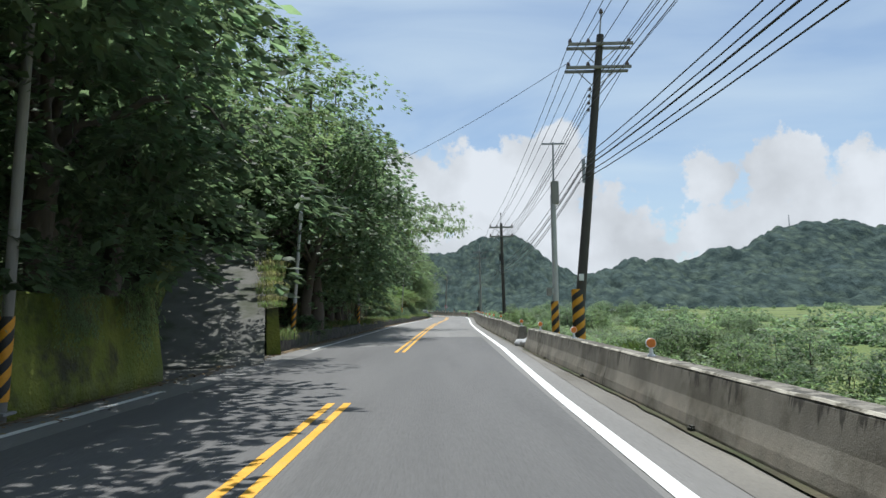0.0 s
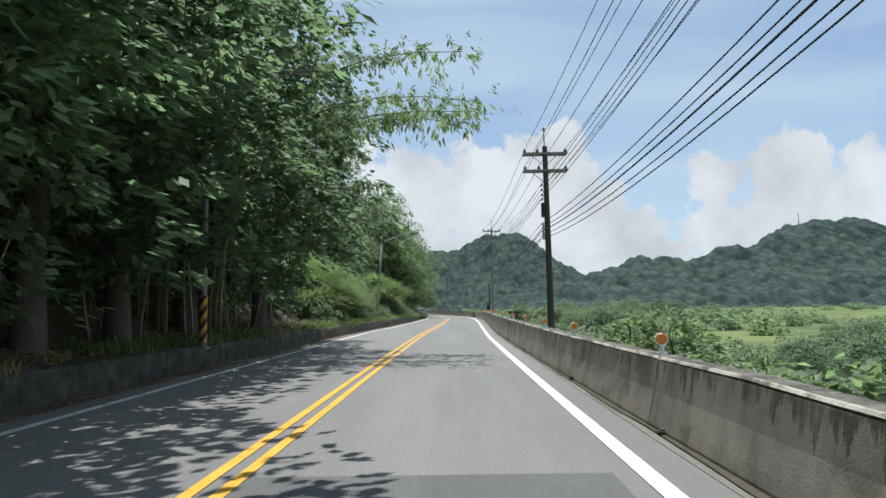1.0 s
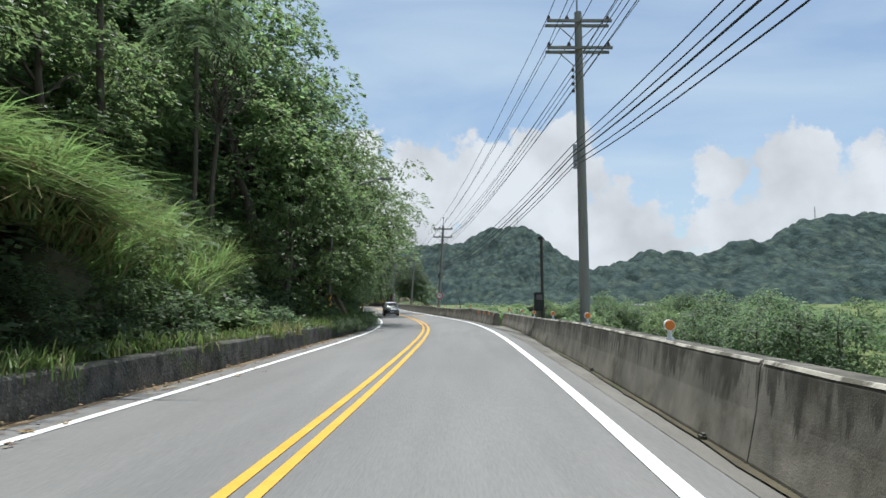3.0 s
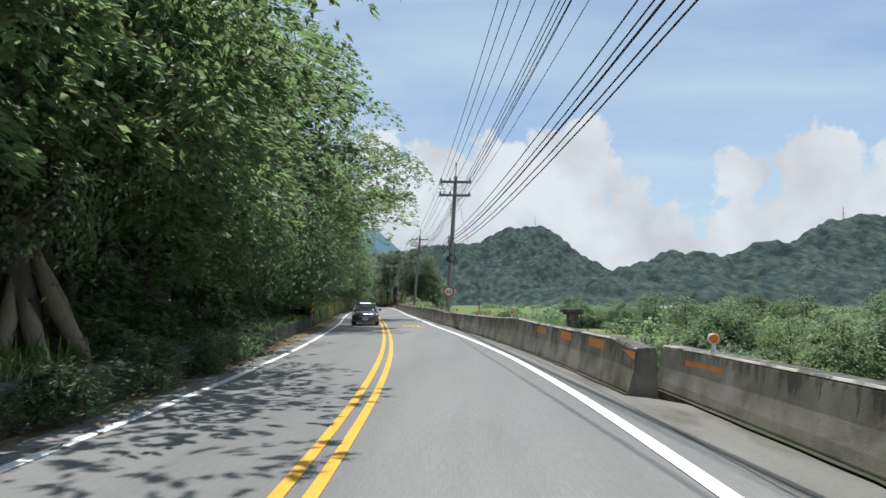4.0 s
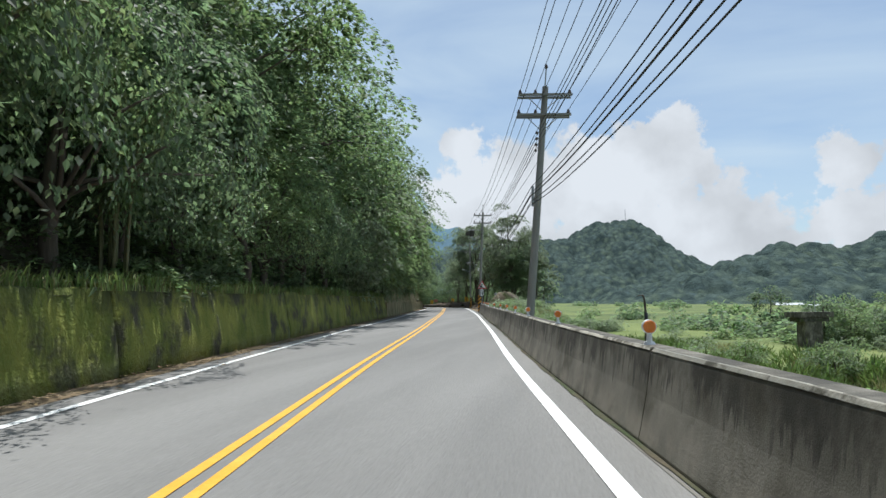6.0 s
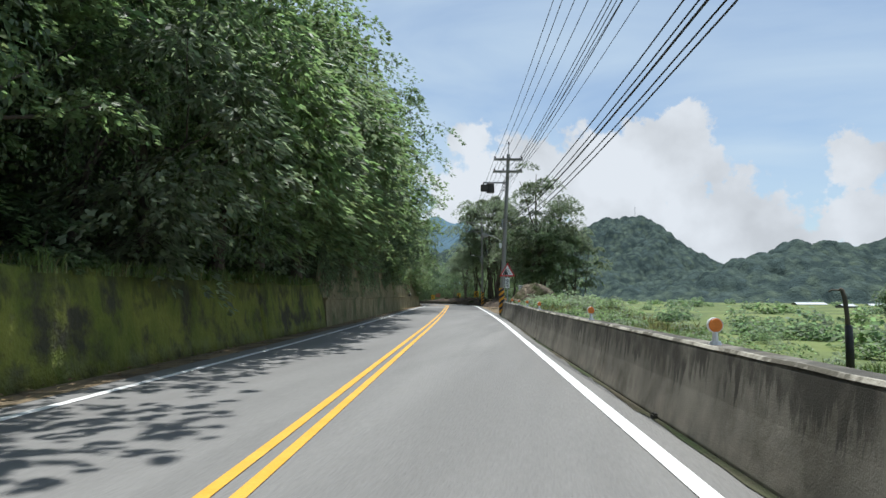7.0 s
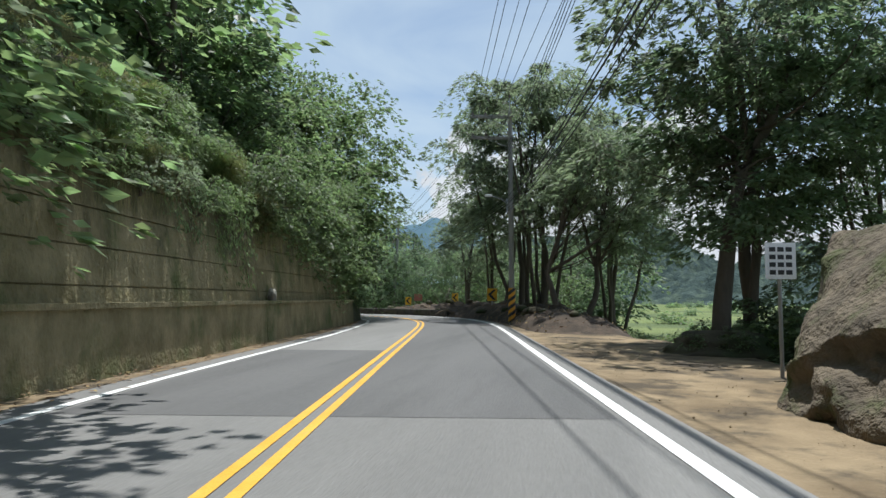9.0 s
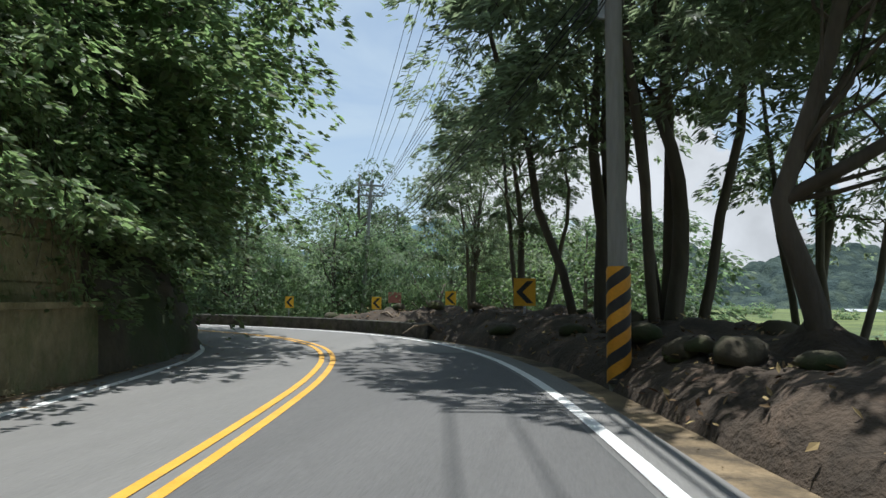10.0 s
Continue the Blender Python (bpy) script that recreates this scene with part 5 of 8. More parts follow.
for u, back_, k, s_ in ((112, 6.5, 0, 0.9), (120, 6.0, 1, 0.95), (129, 6.0, 1, 1.0), (140.5, 2.2, 1, 1.15), (144, 3.0, 1, 1.15), (186, 4.0, 1, 1.1), (196, 3.8, 0, 1.1), (205, 4.0, 1, 1.1), (213, 4.0, 1, 1.0), (224, 5.0, 1, 1.0), (232, 4.6, 1, 1.05), (239, 2.6, 0, 1.1), (246, 2.2, 1, 1.1)):
    x, y = road(u, table(u, WALL_L) - back_)
    place(BIG[k], x, y, land_at(x, y) - 0.3, rng.uniform(0, 360), s_)
for x, y, z_, k, s_ in ((-29.6, 278.6, 0.8, 3, 1.15), (-31.8, 283.4, 0.4, 2, 1.15), (-33.8, 288.5, 0.2, 3, 1.1)):
    place(FRONT[k], x, y, z_, x * 40, s_)
for u, o_, k, s_ in ((272, -14.0, 1, 0.9), (268, -10.5, 0, 0.95), (276, -10.0, 1, 1.1), (280, -12.5, 1, 1.0), (284, -6.4, 1, 1.1), (289, -6.0, 1, 1.05), (295, -6.5, 1, 1.0), (302, -6.5, 0, 1.0)):
    x, y = road(u, o_)
    place(BIG[k], x, y, 0.4, rng.uniform(0, 360), s_)
for u, back_, k, s_ in ((112.5, 2.0, 3, 0.75), (116.5, 3.0, 2, 0.9), (121, 2.4, 3, 0.85), (125.5, 2.6, 2, 0.85)):
    x, y = road(u, table(u, WALL_L) - back_)
    place(FRONT[k], x, y, land_at(x, y) - 0.5, rng.uniform(0, 360), s_)
for u, z_, k, s_ in ((262.5, 1.7, 2, 0.5), (265.5, 1.5, 3, 0.58), (268.5, 0.6, 2, 0.62), (271.5, 0.0, 3, 0.64), (274.2, -0.3, 2, 0.66), (277, -0.4, 3, 0.66), (280, -0.3, 2, 0.7), (283, -0.2, 3, 0.72)):
    x, y = road(u, -5.0)
    place(FRONT[k], x, y, z_, u * 53, s_)
for u, o_, k, s_ in ((266.5, -5.6, 3, 0.5), (270, -5.4, 2, 0.52), (273.5, -5.0, 3, 0.55), (277.5, -6.4, 2, 0.72), (281, -5.9, 3, 0.8), (285, -5.8, 3, 0.85), (289, -5.8, 2, 0.95)):
    x, y = road(u, o_)
    place(FRONT[k], x, y, 2.6 if u < 276 else 0.3, rng.uniform(0, 360), s_)
for _ in range(60):
    x, y = rng.uniform(-8.5, 5), rng.uniform(265, 276)
    scatter(pick(MASS_R), x, y, None, rng.uniform(0, 360), rng.uniform(0.9, 2.2))
for u, o_, z_, k, s_ in ((203.5, 0.9, 0.6, 1, 0.72), (207, 0.6, 0.7, 0, 0.85), (210.5, 0.8, 1.0, 1, 0.9), (214, 0.6, 1.0, 0, 0.95), (217.5, 0.9, 1.3, 0, 0.95), (221.5, 1.1, 1.6, 1, 0.95), (225.5, 1.3, 2.0, 0, 0.9)):
    x, y = road(u, table(u, WALL_L) - o_)
    place(SPRAYED[k], x, y, z_, u * 37, s_)
for u, b_, s_ in ((89, 12.0, 1.0), (95, 12.0, 1.1), (100, 13.0, 1.1)):
    x, y = road(u, table(u, WALL_L) - b_)
    place(BIG[int(u) % 2], x, y, land_at(x, y) - 0.3, u * 29, s_)
for x, y, s_ in ((-8.6, 99.0, 0.95), (-7.0, 104.0, 0.8)):
    place(BARE, x, y, land_at(x, y) - 0.2, x * 50, s_)
# a slender palm on the slope
pgen = np.random.default_rng(407)
px_, py_ = -7.4, 103.0
pz_ = land_at(px_, py_)
palm = empty("palm", pose(px_, py_, pz_), "slender palm with a tuft of drooping fronds on the slope", "palm tree")
v, f = tube(np.array([(0, 0, -0.3), (0.1, 0, 3.0), (0.05, 0.1, 6.0), (0, 0, 8.6)]), [0.1, 0.085, 0.08, 0.06], 9)
part("trunk", mesh_of("trunk", v, f, BARK, True), None, palm)
for k in range(12):
    a_, up_ = k * 2.4, 0.9 - 0.11 * k
    t_ = np.linspace(0, 1, 40)[:, None]
    ray_ = np.array([math.cos(a_), math.sin(a_), 0])
    rib_ = np.array([0, 0, 8.6]) + ray_ * t_ * 1.7 + np.array([0, 0, 1.0]) * (t_ * up_ * 1.6 - t_**2 * (1.1 + 0.4 * up_))
    out_ = np.repeat(rib_, 4, 0)
    way_ = np.cross(ray_, [0, 0, 1.0]) * np.tile([1, -1, 1, -1], 40)[:, None] + ray_ * 0.5
    v, f = leaf_mesh(out_, way_, 150, 0.42, 0.045, 0.45, 0.25, pgen)
    part("frond", mesh_of("frond", v, f, LEAF), None, palm)
# low crowns that hang over the walls, in front of the trunks
u = 107.0
while u < 217:
    b_ = rng.uniform(1.5, 2.0) if u > 143 else rng.uniform(2.0, 2.6)
    x, y = road(u, table(u, WALL_L) - b_)
    place(pick(DRAPED) if u > 116 and rng.random() < 0.8 else pick(FRONT[2:]), x, y, table(u, bank_top) + rng.uniform(-0.8, 0.3), rng.uniform(0, 360), rng.uniform(0.52, 0.8))
    u += rng.uniform(2.6, 4.0)
# leafy cover of the open slope
for _ in range(260):
    u, b_ = rng.uniform(59, 107), rng.uniform(2.0, 8.5)
    x, y = road(u, table(u, WALL_L) - b_)
    scatter(pick(MASS) if b_ > 5 else pick(NEAR), x, y, land_at(x, y) + 0.1, rng.uniform(0, 360), rng.uniform(0.8, 1.5))
# plants that hide the low wall below the rooted tree
for _ in range(70):
    u = rng.uniform(105, 126)
    x, y = road(u, table(u, WALL_L) - rng.uniform(-0.32, 0.5))
    scatter(pick(NEAR), x, y, rng.uniform(0.0, 0.25), rng.uniform(0, 360), rng.uniform(0.32, 0.6))
for _ in range(60):
    u, b_ = rng.uniform(118, 146), rng.uniform(1.3, 2.8)
    x, y = road(u, table(u, WALL_L) - b_)
    scatter(NEAR[1] if rng.random() < 0.6 else pick(NEAR), x, y, rng.uniform(0.4, 2.6) * (b_ / 2), rng.uniform(0, 360), rng.uniform(0.6, 1.0))
# verge grass
u = 23.0
while u < 146:
    x, y = road(u, table(u, WALL_L) - rng.uniform(0.4, 1.6))
    place(TUFT[0] if rng.random() < 0.85 else TUFT[1], x, y, 0.38, rng.uniform(0, 360), rng.uniform(0.7, 1.2) * (0.65 if u > 118 else 1.0))
    u += rng.uniform(0.5, 0.95) if 55 < u < 108 or 120 < u < 142 else rng.uniform(1.2, 2.4)
u = 147.0
while u < 217:
    x, y = road(u, table(u, WALL_L) - rng.uniform(0.35, 1.0))
    place(TUFT[0], x, y, table(u, bank_top) + 0.05, rng.uniform(0, 360), rng.uniform(0.6, 1.1))
    u += rng.uniform(0.8, 1.6)

# weeds and reeds behind the parapet, bushes on the plain
u = -6.0
while u < 236:
    tall = 1.25 if 24 < u < 52 else 0.8 if u < 60 else 0.5
    x, y = road(u + rng.uniform(-0.7, 0.7), table(u, WALL_R) + 0.75 + 0.75 * tall + rng.uniform(-0.1, 0.4))
    if rng.random() < (0.8 if tall > 1 else 0.45):
        place(pick(WEEDS), x, y, None, rng.uniform(0, 360), rng.uniform(0.55, 1.0) * tall)
    for o_ in (2.4, 4.8, 7.5):
        x, y = road(u + rng.uniform(-0.7, 0.7), table(u, WALL_R) + o_ + rng.uniform(-0.3, 0.8))
        if rng.random() < (0.55 if u < 60 else 0.2):
            scatter(pick(MASS_R), x, y, None, rng.uniform(0, 360), rng.uniform(0.7, 1.3) * tall)
    u += 2.1
u = 204.0
while u < 235:
    for o_ in (0.0, 0.9, 1.9, 3.2):
        s_ = table(u, [(204, 0.65), (220, 1.0), (234, 1.55)]) * rng.uniform(0.75, 1.1)
        x, y = road(u + rng.uniform(-0.3, 0.3), table(u, WALL_R) + 0.45 + 1.25 * s_ + o_)
        scatter(pick(MASS_R) if u > 225 or rng.random() < 0.45 else pick(SWARD), x, y, -0.2 + (0.25 if u > 224 else 0), rng.uniform(0, 360), s_ * rng.uniform(0.7, 1.1))
    u += 0.8
for _ in range(620):
    u, o_ = rng.uniform(-5, 330), 9 + 110 * rng.random() ** 1.5
    x, y = road(u, o_)
    if x < 4:
        continue
    if o_ < 34:
        if fbm(np.array([x / 12]), np.array([y / 12]), 49)[0] > 0.52:
            scatter(pick(MASS_R), x, y, None, rng.uniform(0, 360), rng.uniform(0.7, 1.6))
    elif fbm(np.array([x / 25]), np.array([y / 25]), 41)[0] > 0.44:
        scatter(pick(FAR_SHRUB), x, y, None, rng.uniform(0, 360), rng.uniform(0.9, 2.4) * (1.0 if o_ < 40 else 1.4))
for _ in range(120):
    k_ = rng.random()
    x, y = 24 + 30 * k_ + rng.normal(0, 2.5), 240 - 70 * k_ + rng.normal(0, 4)
    if k_ < 0.4:
        x, y = rng.uniform(24, 72), rng.uniform(234, 246)
    scatter(pick(MASS_R), x, y, None, rng.uniform(0, 360), rng.uniform(1.2, 2.6))
for _ in range(260):
    x, y = rng.uniform(20, 520), rng.uniform(250, 1000)
    if fbm(np.array([x / 70]), np.array([y / 70]), 43)[0] > 0.5:
        scatter(pick(FAR_SHRUB), x, y, None, rng.uniform(0, 360), rng.uniform(2.0, 5.5))

u = 55.0
while u < 232:
    for o_ in (3.0, 4.6, 6.5, 9, 12, 16, 21):
        x, y = road(u + rng.uniform(-1, 1), table(u, WALL_R) + o_ + rng.uniform(-0.3, 2.0))
        if fbm(np.array([x / 20]), np.array([y / 20]), 71)[0] > (0.32 if u < 125 else 0.52):
            scatter(pick(COVER), x, y, None, rng.uniform(0, 360), rng.uniform(0.8, 1.2) * (1 + o_ / 30))
        elif rng.random() < 0.7:
            x, y = road(u + rng.uniform(-1, 1), table(u, WALL_R) + o_ + rng.uniform(-0.5, 1.5))
            scatter(SWARD[0] if rng.random() < 0.8 else SWARD[1], x, y, None, rng.uniform(0, 360), rng.uniform(0.6, 1.1) * (0.9 + o_ / 25))
    u += 2.2
for _ in range(70):
    x, y = road(rng.uniform(136, 178), rng.uniform(13, 40))
    scatter(pick(COVER), x, y, None, rng.uniform(0, 360), rng.uniform(1.5, 2.6))
for _ in range(22):
    x, y = rng.uniform(26, 74), rng.uniform(240, 268)
    place(pick(BACK), x, y, land_at(x, y) - 0.6, rng.uniform(0, 360), rng.uniform(0.5, 0.78))
# rounded bush masses on the plain: middle, spread, how many, size
for x0, y0, sx, sy, many, s0 in ((18, 34, 3.5, 6, 12, 0.33), (21, 54, 4, 6, 12, 0.36), (25, 70, 4, 5, 6, 0.34), (24, 128, 4, 9, 11, 0.46), (29, 146, 5, 9, 11, 0.52), (23, 168, 4, 8, 8, 0.46),
                                 (28, 183, 5, 9, 10, 0.48), (29, 236, 5, 6, 8, 0.45), (13, 205, 3, 6, 5, 0.25), (46, 96, 8, 10, 8, 0.36), (60, 200, 14, 16, 9, 0.55)):
    for _ in range(many):
        x, y = x0 + rng.normal(0, sx * 0.6), y0 + rng.normal(0, sy * 0.6)
        scatter(pick(BACK), x, y, land_at(x, y) - 0.5, rng.uniform(0, 360), s0 * rng.uniform(0.75, 1.25))
place(BACK[1], 36, 152, land_at(36, 152) - 0.3, 40, 0.62)
# tall shrubs behind the parapet's end
for _ in range(18):
    x, y = road(rng.uniform(232, 239.5), rng.uniform(7.4, 11.5))
    scatter(pick(MASS_R), x, y, land_at(x, y) + 0.1, rng.uniform(0, 360), rng.uniform(1.0, 1.6))
# trees right of the road past the parapet's end
for x, y, k, t_, s_ in ((-11.8, 260.3, 4, 10, 1.0), (-10.2, 263.5, 0, 200, 1.2), (-6.6, 263.5, 5, 60, 0.9), (-16.0, 274.9, 2, -5, 0.85), (-14.6, 275.6, 3, 0, 0.8), (-16.9, 281.4, 5, 70, 1.25),
                        (-18.2, 283.8, 5, 10, 1.25), (-12.6, 284.5, 5, 200, 1.15), (-20.6, 289.5, 1, 310, 0.9), (-23.5, 297.0, 0, 40, 0.8)):
    place((OPEN + DENSE)[k], x, y, land_at(x, y) + (0.7 if y > 270 else 0.0), t_, s_)
# trees outside the bend
for _ in range(34):
    x, y = rng.uniform(-85, -8), rng.uniform(318, 356)
    scatter(BACK[int(rng.integers(0, 2))], x, y, land_at(x, y) - 0.4, rng.uniform(0, 360), rng.uniform(0.9, 1.35))
for x, y, k, s_ in ((-36.5, 314, 1, 1.1), (-41, 308, 1, 1.15), (-46, 308, 0, 1.0), (-52, 306, 1, 1.0), (-38, 324, 1, 1.6), (-26, 320, 2, 1.3), (-22, 307, 3, 1.0), (-48, 318, 2, 1.7), (-60, 306, 1, 1.2), (-18, 302, 2, 1.0), (-42, 334, 0, 1.6), (-29, 338, 1, 1.5), (-15, 312, 0, 1.2)):
    place(FRONT[k], x, y, land_at(x, y) - 0.3, rng.uniform(0, 360), s_)
for x, y, k, s_ in ((-27.4, 311, 0, 1.1), (-40.5, 309, 2, 1.1), (-46.5, 312, 0, 1.3), (-34, 318, 2, 1.2)):
    place(DRAPED[k], x, y, land_at(x, y) + 0.4, x * 30, s_)
for _ in range(30):
    x, y = rng.uniform(-36, -22), rng.uniform(303.5, 307)
    scatter(pick(MASS_R), x, y, None, rng.uniform(0, 360), rng.uniform(0.6, 1.2))
for _ in range(40):
    x, y = rng.uniform(-52, -20), rng.uniform(298.5, 305)
    scatter(pick(MASS), x, y, None, rng.uniform(0, 360), rng.uniform(0.6, 1.2))

# a big rooted tree on the bank
bz = empty("tree", pose(-5.05, 117.2, 0.3), "old thick-trunked tree with pale buttress roots on the bank", "tree")
gen = np.random.default_rng(101)
v, f = tube([(0, 0, -0.3), (-0.1, 0, 0.8), (-0.35, 0.1, 2.4), (-0.6, 0.2, 4.5), (-0.7, 0.3, 7.0)], [0.5, 0.34, 0.26, 0.2, 0.1], 12)
part("trunk", mesh_of("trunk", v, f, BARK, True), None, bz)
for k in range(8):
    a_ = k * 0.8 + gen.uniform(-0.2, 0.2)
    far_ = gen.uniform(0.8, 1.35)
    top_ = gen.uniform(0.9, 1.9)
    c = [(-0.15 + 0.22 * math.cos(a_), 0.22 * math.sin(a_), top_), (0.45 * math.cos(a_), 0.45 * math.sin(a_), top_ * 0.55), (0.75 * far_ * math.cos(a_ + 0.1), 0.75 * far_ * math.sin(a_ + 0.1), top_ * 0.22), (far_ * math.cos(a_ + 0.2), far_ * math.sin(a_ + 0.2), -0.15)]
    v, f = tube(c, [0.07, 0.14, 0.12, 0.05], 8)
    part("root", mesh_of("root", v, f, ROOT, True), None, bz, "pale root")
gen2 = np.random.default_rng(102)
p, o, tips = clumps(gen2, 90, np.array([0.6, 0.2, 7.2]), np.array([5.0, 5.0, 4.2]), 1.1, 0.4, 70)
v, f = leaf_mesh(p, o, 16000, 0.24, 0.10, 0.4, 0.7, gen2)
part("crown", mesh_of("crown", v, f, LEAF_LIGHT), None, bz)

# a betel palm above the bank
px_, py_ = -8.2, 107.0
pm = empty("palm", pose(px_, py_, land_at(px_, py_)), "slender palm with dark drooping fronds on the hillside", "palm")
hz = 14.2 - land_at(px_, py_)
v, f = tube([(0, 0, -0.3), (0.1, 0, hz * 0.5), (0.05, 0, hz)], [0.12, 0.09, 0.08], 8)
part("trunk", mesh_of("trunk", v, f, BARK, True), None, pm)
for k in range(11):
    a_ = k * 2 * math.pi / 11 + gen.uniform(-0.2, 0.2)
    lift = gen.uniform(0.2, 1.1)
    vs_, fs_ = [], []
    for t_ in np.linspace(0.08, 1, 22):
        q = np.array([math.cos(a_) * 1.9 * t_, math.sin(a_) * 1.9 * t_, hz + lift * t_ - 1.5 * t_**2])
        for sd in (-1, 1):
            w_ = np.array([-math.sin(a_) * sd, math.cos(a_) * sd, -0.45]) * 0.5 * math.sin(0.4 + 2.4 * t_)
            al = np.array([math.cos(a_), math.sin(a_), 0]) * 0.05
            n_ = len(vs_)
            vs_ += [q, q + w_ * 0.5 + al, q + w_ + al * 2.5, q + w_ * 0.5 - al]
            fs_ += [[n_, n_ + 1, n_ + 2, n_ + 3]]
    part("frond", mesh_of("frond", np.array(vs_), fs_, LEAF), None, pm)

# dead leaves on the verge
gen = np.random.default_rng(103)
n_ = 9000
uu = gen.uniform(-8, 290, n_)
oo = table(uu, WALL_L) + 0.05 + np.abs(gen.normal(0, 0.4, n_))
x, y = road(uu, oo)
cc = np.stack([x, y, np.full(n_, 0.022)], 1)
v, f = leaf_mesh(cc, np.zeros((n_, 3)), n_, 0.11, 0.06, 0.0, 1.0, gen)
v[:, 2] = 0.012 + np.abs(v[:, 2] - 0.022) * 0.25
thing_mesh("leaf_litter", (v, f), LITTER, "brown dead leaves scattered along the verge", "leaf litter", kind="stuff")

n_ = 5000
uu, bb = gen.uniform(22.5, 64, n_), gen.uniform(0.4, 4.6, n_)
x, y = road(uu, table(uu, WALL_L) - bb)
zz = 0.40 + np.interp(bb, [0.30, 1.2, 2.2, 3.4, 5.0], [-0.02, 0.10, 0.34, 1.3, 2.6]) + (fbm(x / 1.3, y / 1.3, 5) - 0.5) * 0.22 + 0.03
v, f = leaf_mesh(np.stack([x, y, zz], 1), np.zeros((n_, 3)), n_, 0.17, 0.06, 0.0, 1.0, gen)
thing_mesh("leaf_litter", (v, f), LITTER, "brown dead bamboo leaves covering the bank", "leaf litter", kind="stuff")

# vines hanging over the tall wall
def vine_curtain(seed, n=26, mat=None):
    gen = np.random.default_rng(seed)
    pts, out, pieces = [], [], []
    for _ in range(n):
        x0, ln = gen.uniform(-1.6, 1.6), gen.uniform(0.9, 3.0)
        t_ = np.linspace(0, 1, 9)
        c = np.stack([x0 + 0.15 * np.sin(t_ * 5 + x0), 0.55 * np.sin(np.clip(t_ * 3, 0, 1) * 1.57) + 0.08 * gen.normal(size=9), 0.55 * np.sin(t_ * 2.2) * (t_ < 0.4) - ln * t_], 1)
        pieces.append(tube(c, [0.012, 0.005], 4))
        for q in c:
            for _k in range(5):
                d = gen.normal(size=3) * 0.16
                pts.append(q + d)
                out.append(d * 4 + [0, 0.3, -0.4])
    v_, f_ = leaf_mesh(np.array(pts), np.array(out), n * 70, 0.19, 0.042, 1.3, 0.5, gen)
    root = empty("vine_curtain", Matrix(), "curtain of hanging vines over the retaining wall", "vine", "hanging vines")
    part("foliage", mesh_of("foliage", v_, f_, mat or LEAF_GREY), None, root)
    v_, f_ = joined(pieces)
    part("stem", mesh_of("stem", v_, f_, BARK), None, root)
    return root


VINES = [vine_curtain(81, 30, LEAF_LIGHT), vine_curtain(82, 30, LEAF), vine_curtain(83, 26, LEAF_LIGHT)]


def hanging_grass(seed, n=420, mat=None, drop=1.5, label="long grass hanging over the retaining wall"):
    """Blades that rise a little, arch out towards +y and hang."""
    gen = np.random.default_rng(seed)
    x0, y0 = gen.uniform(-1.3, 1.3, n), gen.uniform(-0.7, 0.1, n)
    out, ln, w_ = gen.uniform(0.35, 0.95, n), drop * gen.uniform(0.4, 1.2, n), gen.normal(0, 0.25, n)
    rows = []
    for t_, wf in ((0, 0.8), (0.15, 1.0), (0.35, 1.0), (0.6, 0.8), (0.85, 0.5), (1.0, 0.05)):
        c = np.stack([x0 + w_ * t_, y0 + out * math.sin(min(1, t_ * 1.6) * 1.57), 0.9 * out * math.sin(min(t_ * 3.2, 2.2)) - ln * t_**1.7], 1)
        rows += [c - [0.011 * wf, 0, 0], c + [0.011 * wf, 0.004, 0]]
    v_ = np.stack(rows, 1).reshape(-1, 3)
    i = (np.arange(n) * 12)[:, None]
    f_ = np.concatenate([i + np.array([[2 * k, 2 * k + 1, 2 * k + 3, 2 * k + 2]]) for k in range(5)])
    return tagged(new("hanging_grass", mesh_of("hanging_grass", v_, f_, mat or GRASS)), label, "grass", "hanging grass")


HANG = [hanging_grass(86), hanging_grass(87, 420, DRY, 1.8, "dry tan grass hanging over the retaining wall"), hanging_grass(88, 380, GRASS, 1.1)]
SPRAY = [shrub(96, 1.0, 1.0, 1500, (0.14, 0.055), LEAF_LIGHT, "bright leafy spray on top of the retaining wall", 0.5), shrub(97, 1.0, 1.1, 1400, (0.15, 0.06), LEAF_GREY, "grey-green spray on top of the retaining wall", 0.5)]
u = 217.6
while u < 276:
    for (back_, rise), many in zip(TALL_BANK[:4], (1.0, 0.8, 0.75, 0.6)):
        if rng.random() > many:
            continue
        v_ = u + rng.uniform(-0.5, 0.5)
        x, y = road(v_, table(v_, WALL_L) - back_ - 0.55)
        what = rng.random()
        thing = (VINES[1] if v_ < 243 else pick(VINES)) if what < (0.6 if v_ < 243 else 0.38) else pick(HANG) if what < 0.74 else pick(SPRAY)
        place(thing, x, y, 3.75 + rise + (0.15 if what < 0.74 else -0.1), heading(v_) - 90 + rng.uniform(-15, 15), rng.uniform(0.5, 0.95) if what < 0.74 else rng.uniform(0.6, 1.1))
    u += rng.uniform(1.0, 1.5)


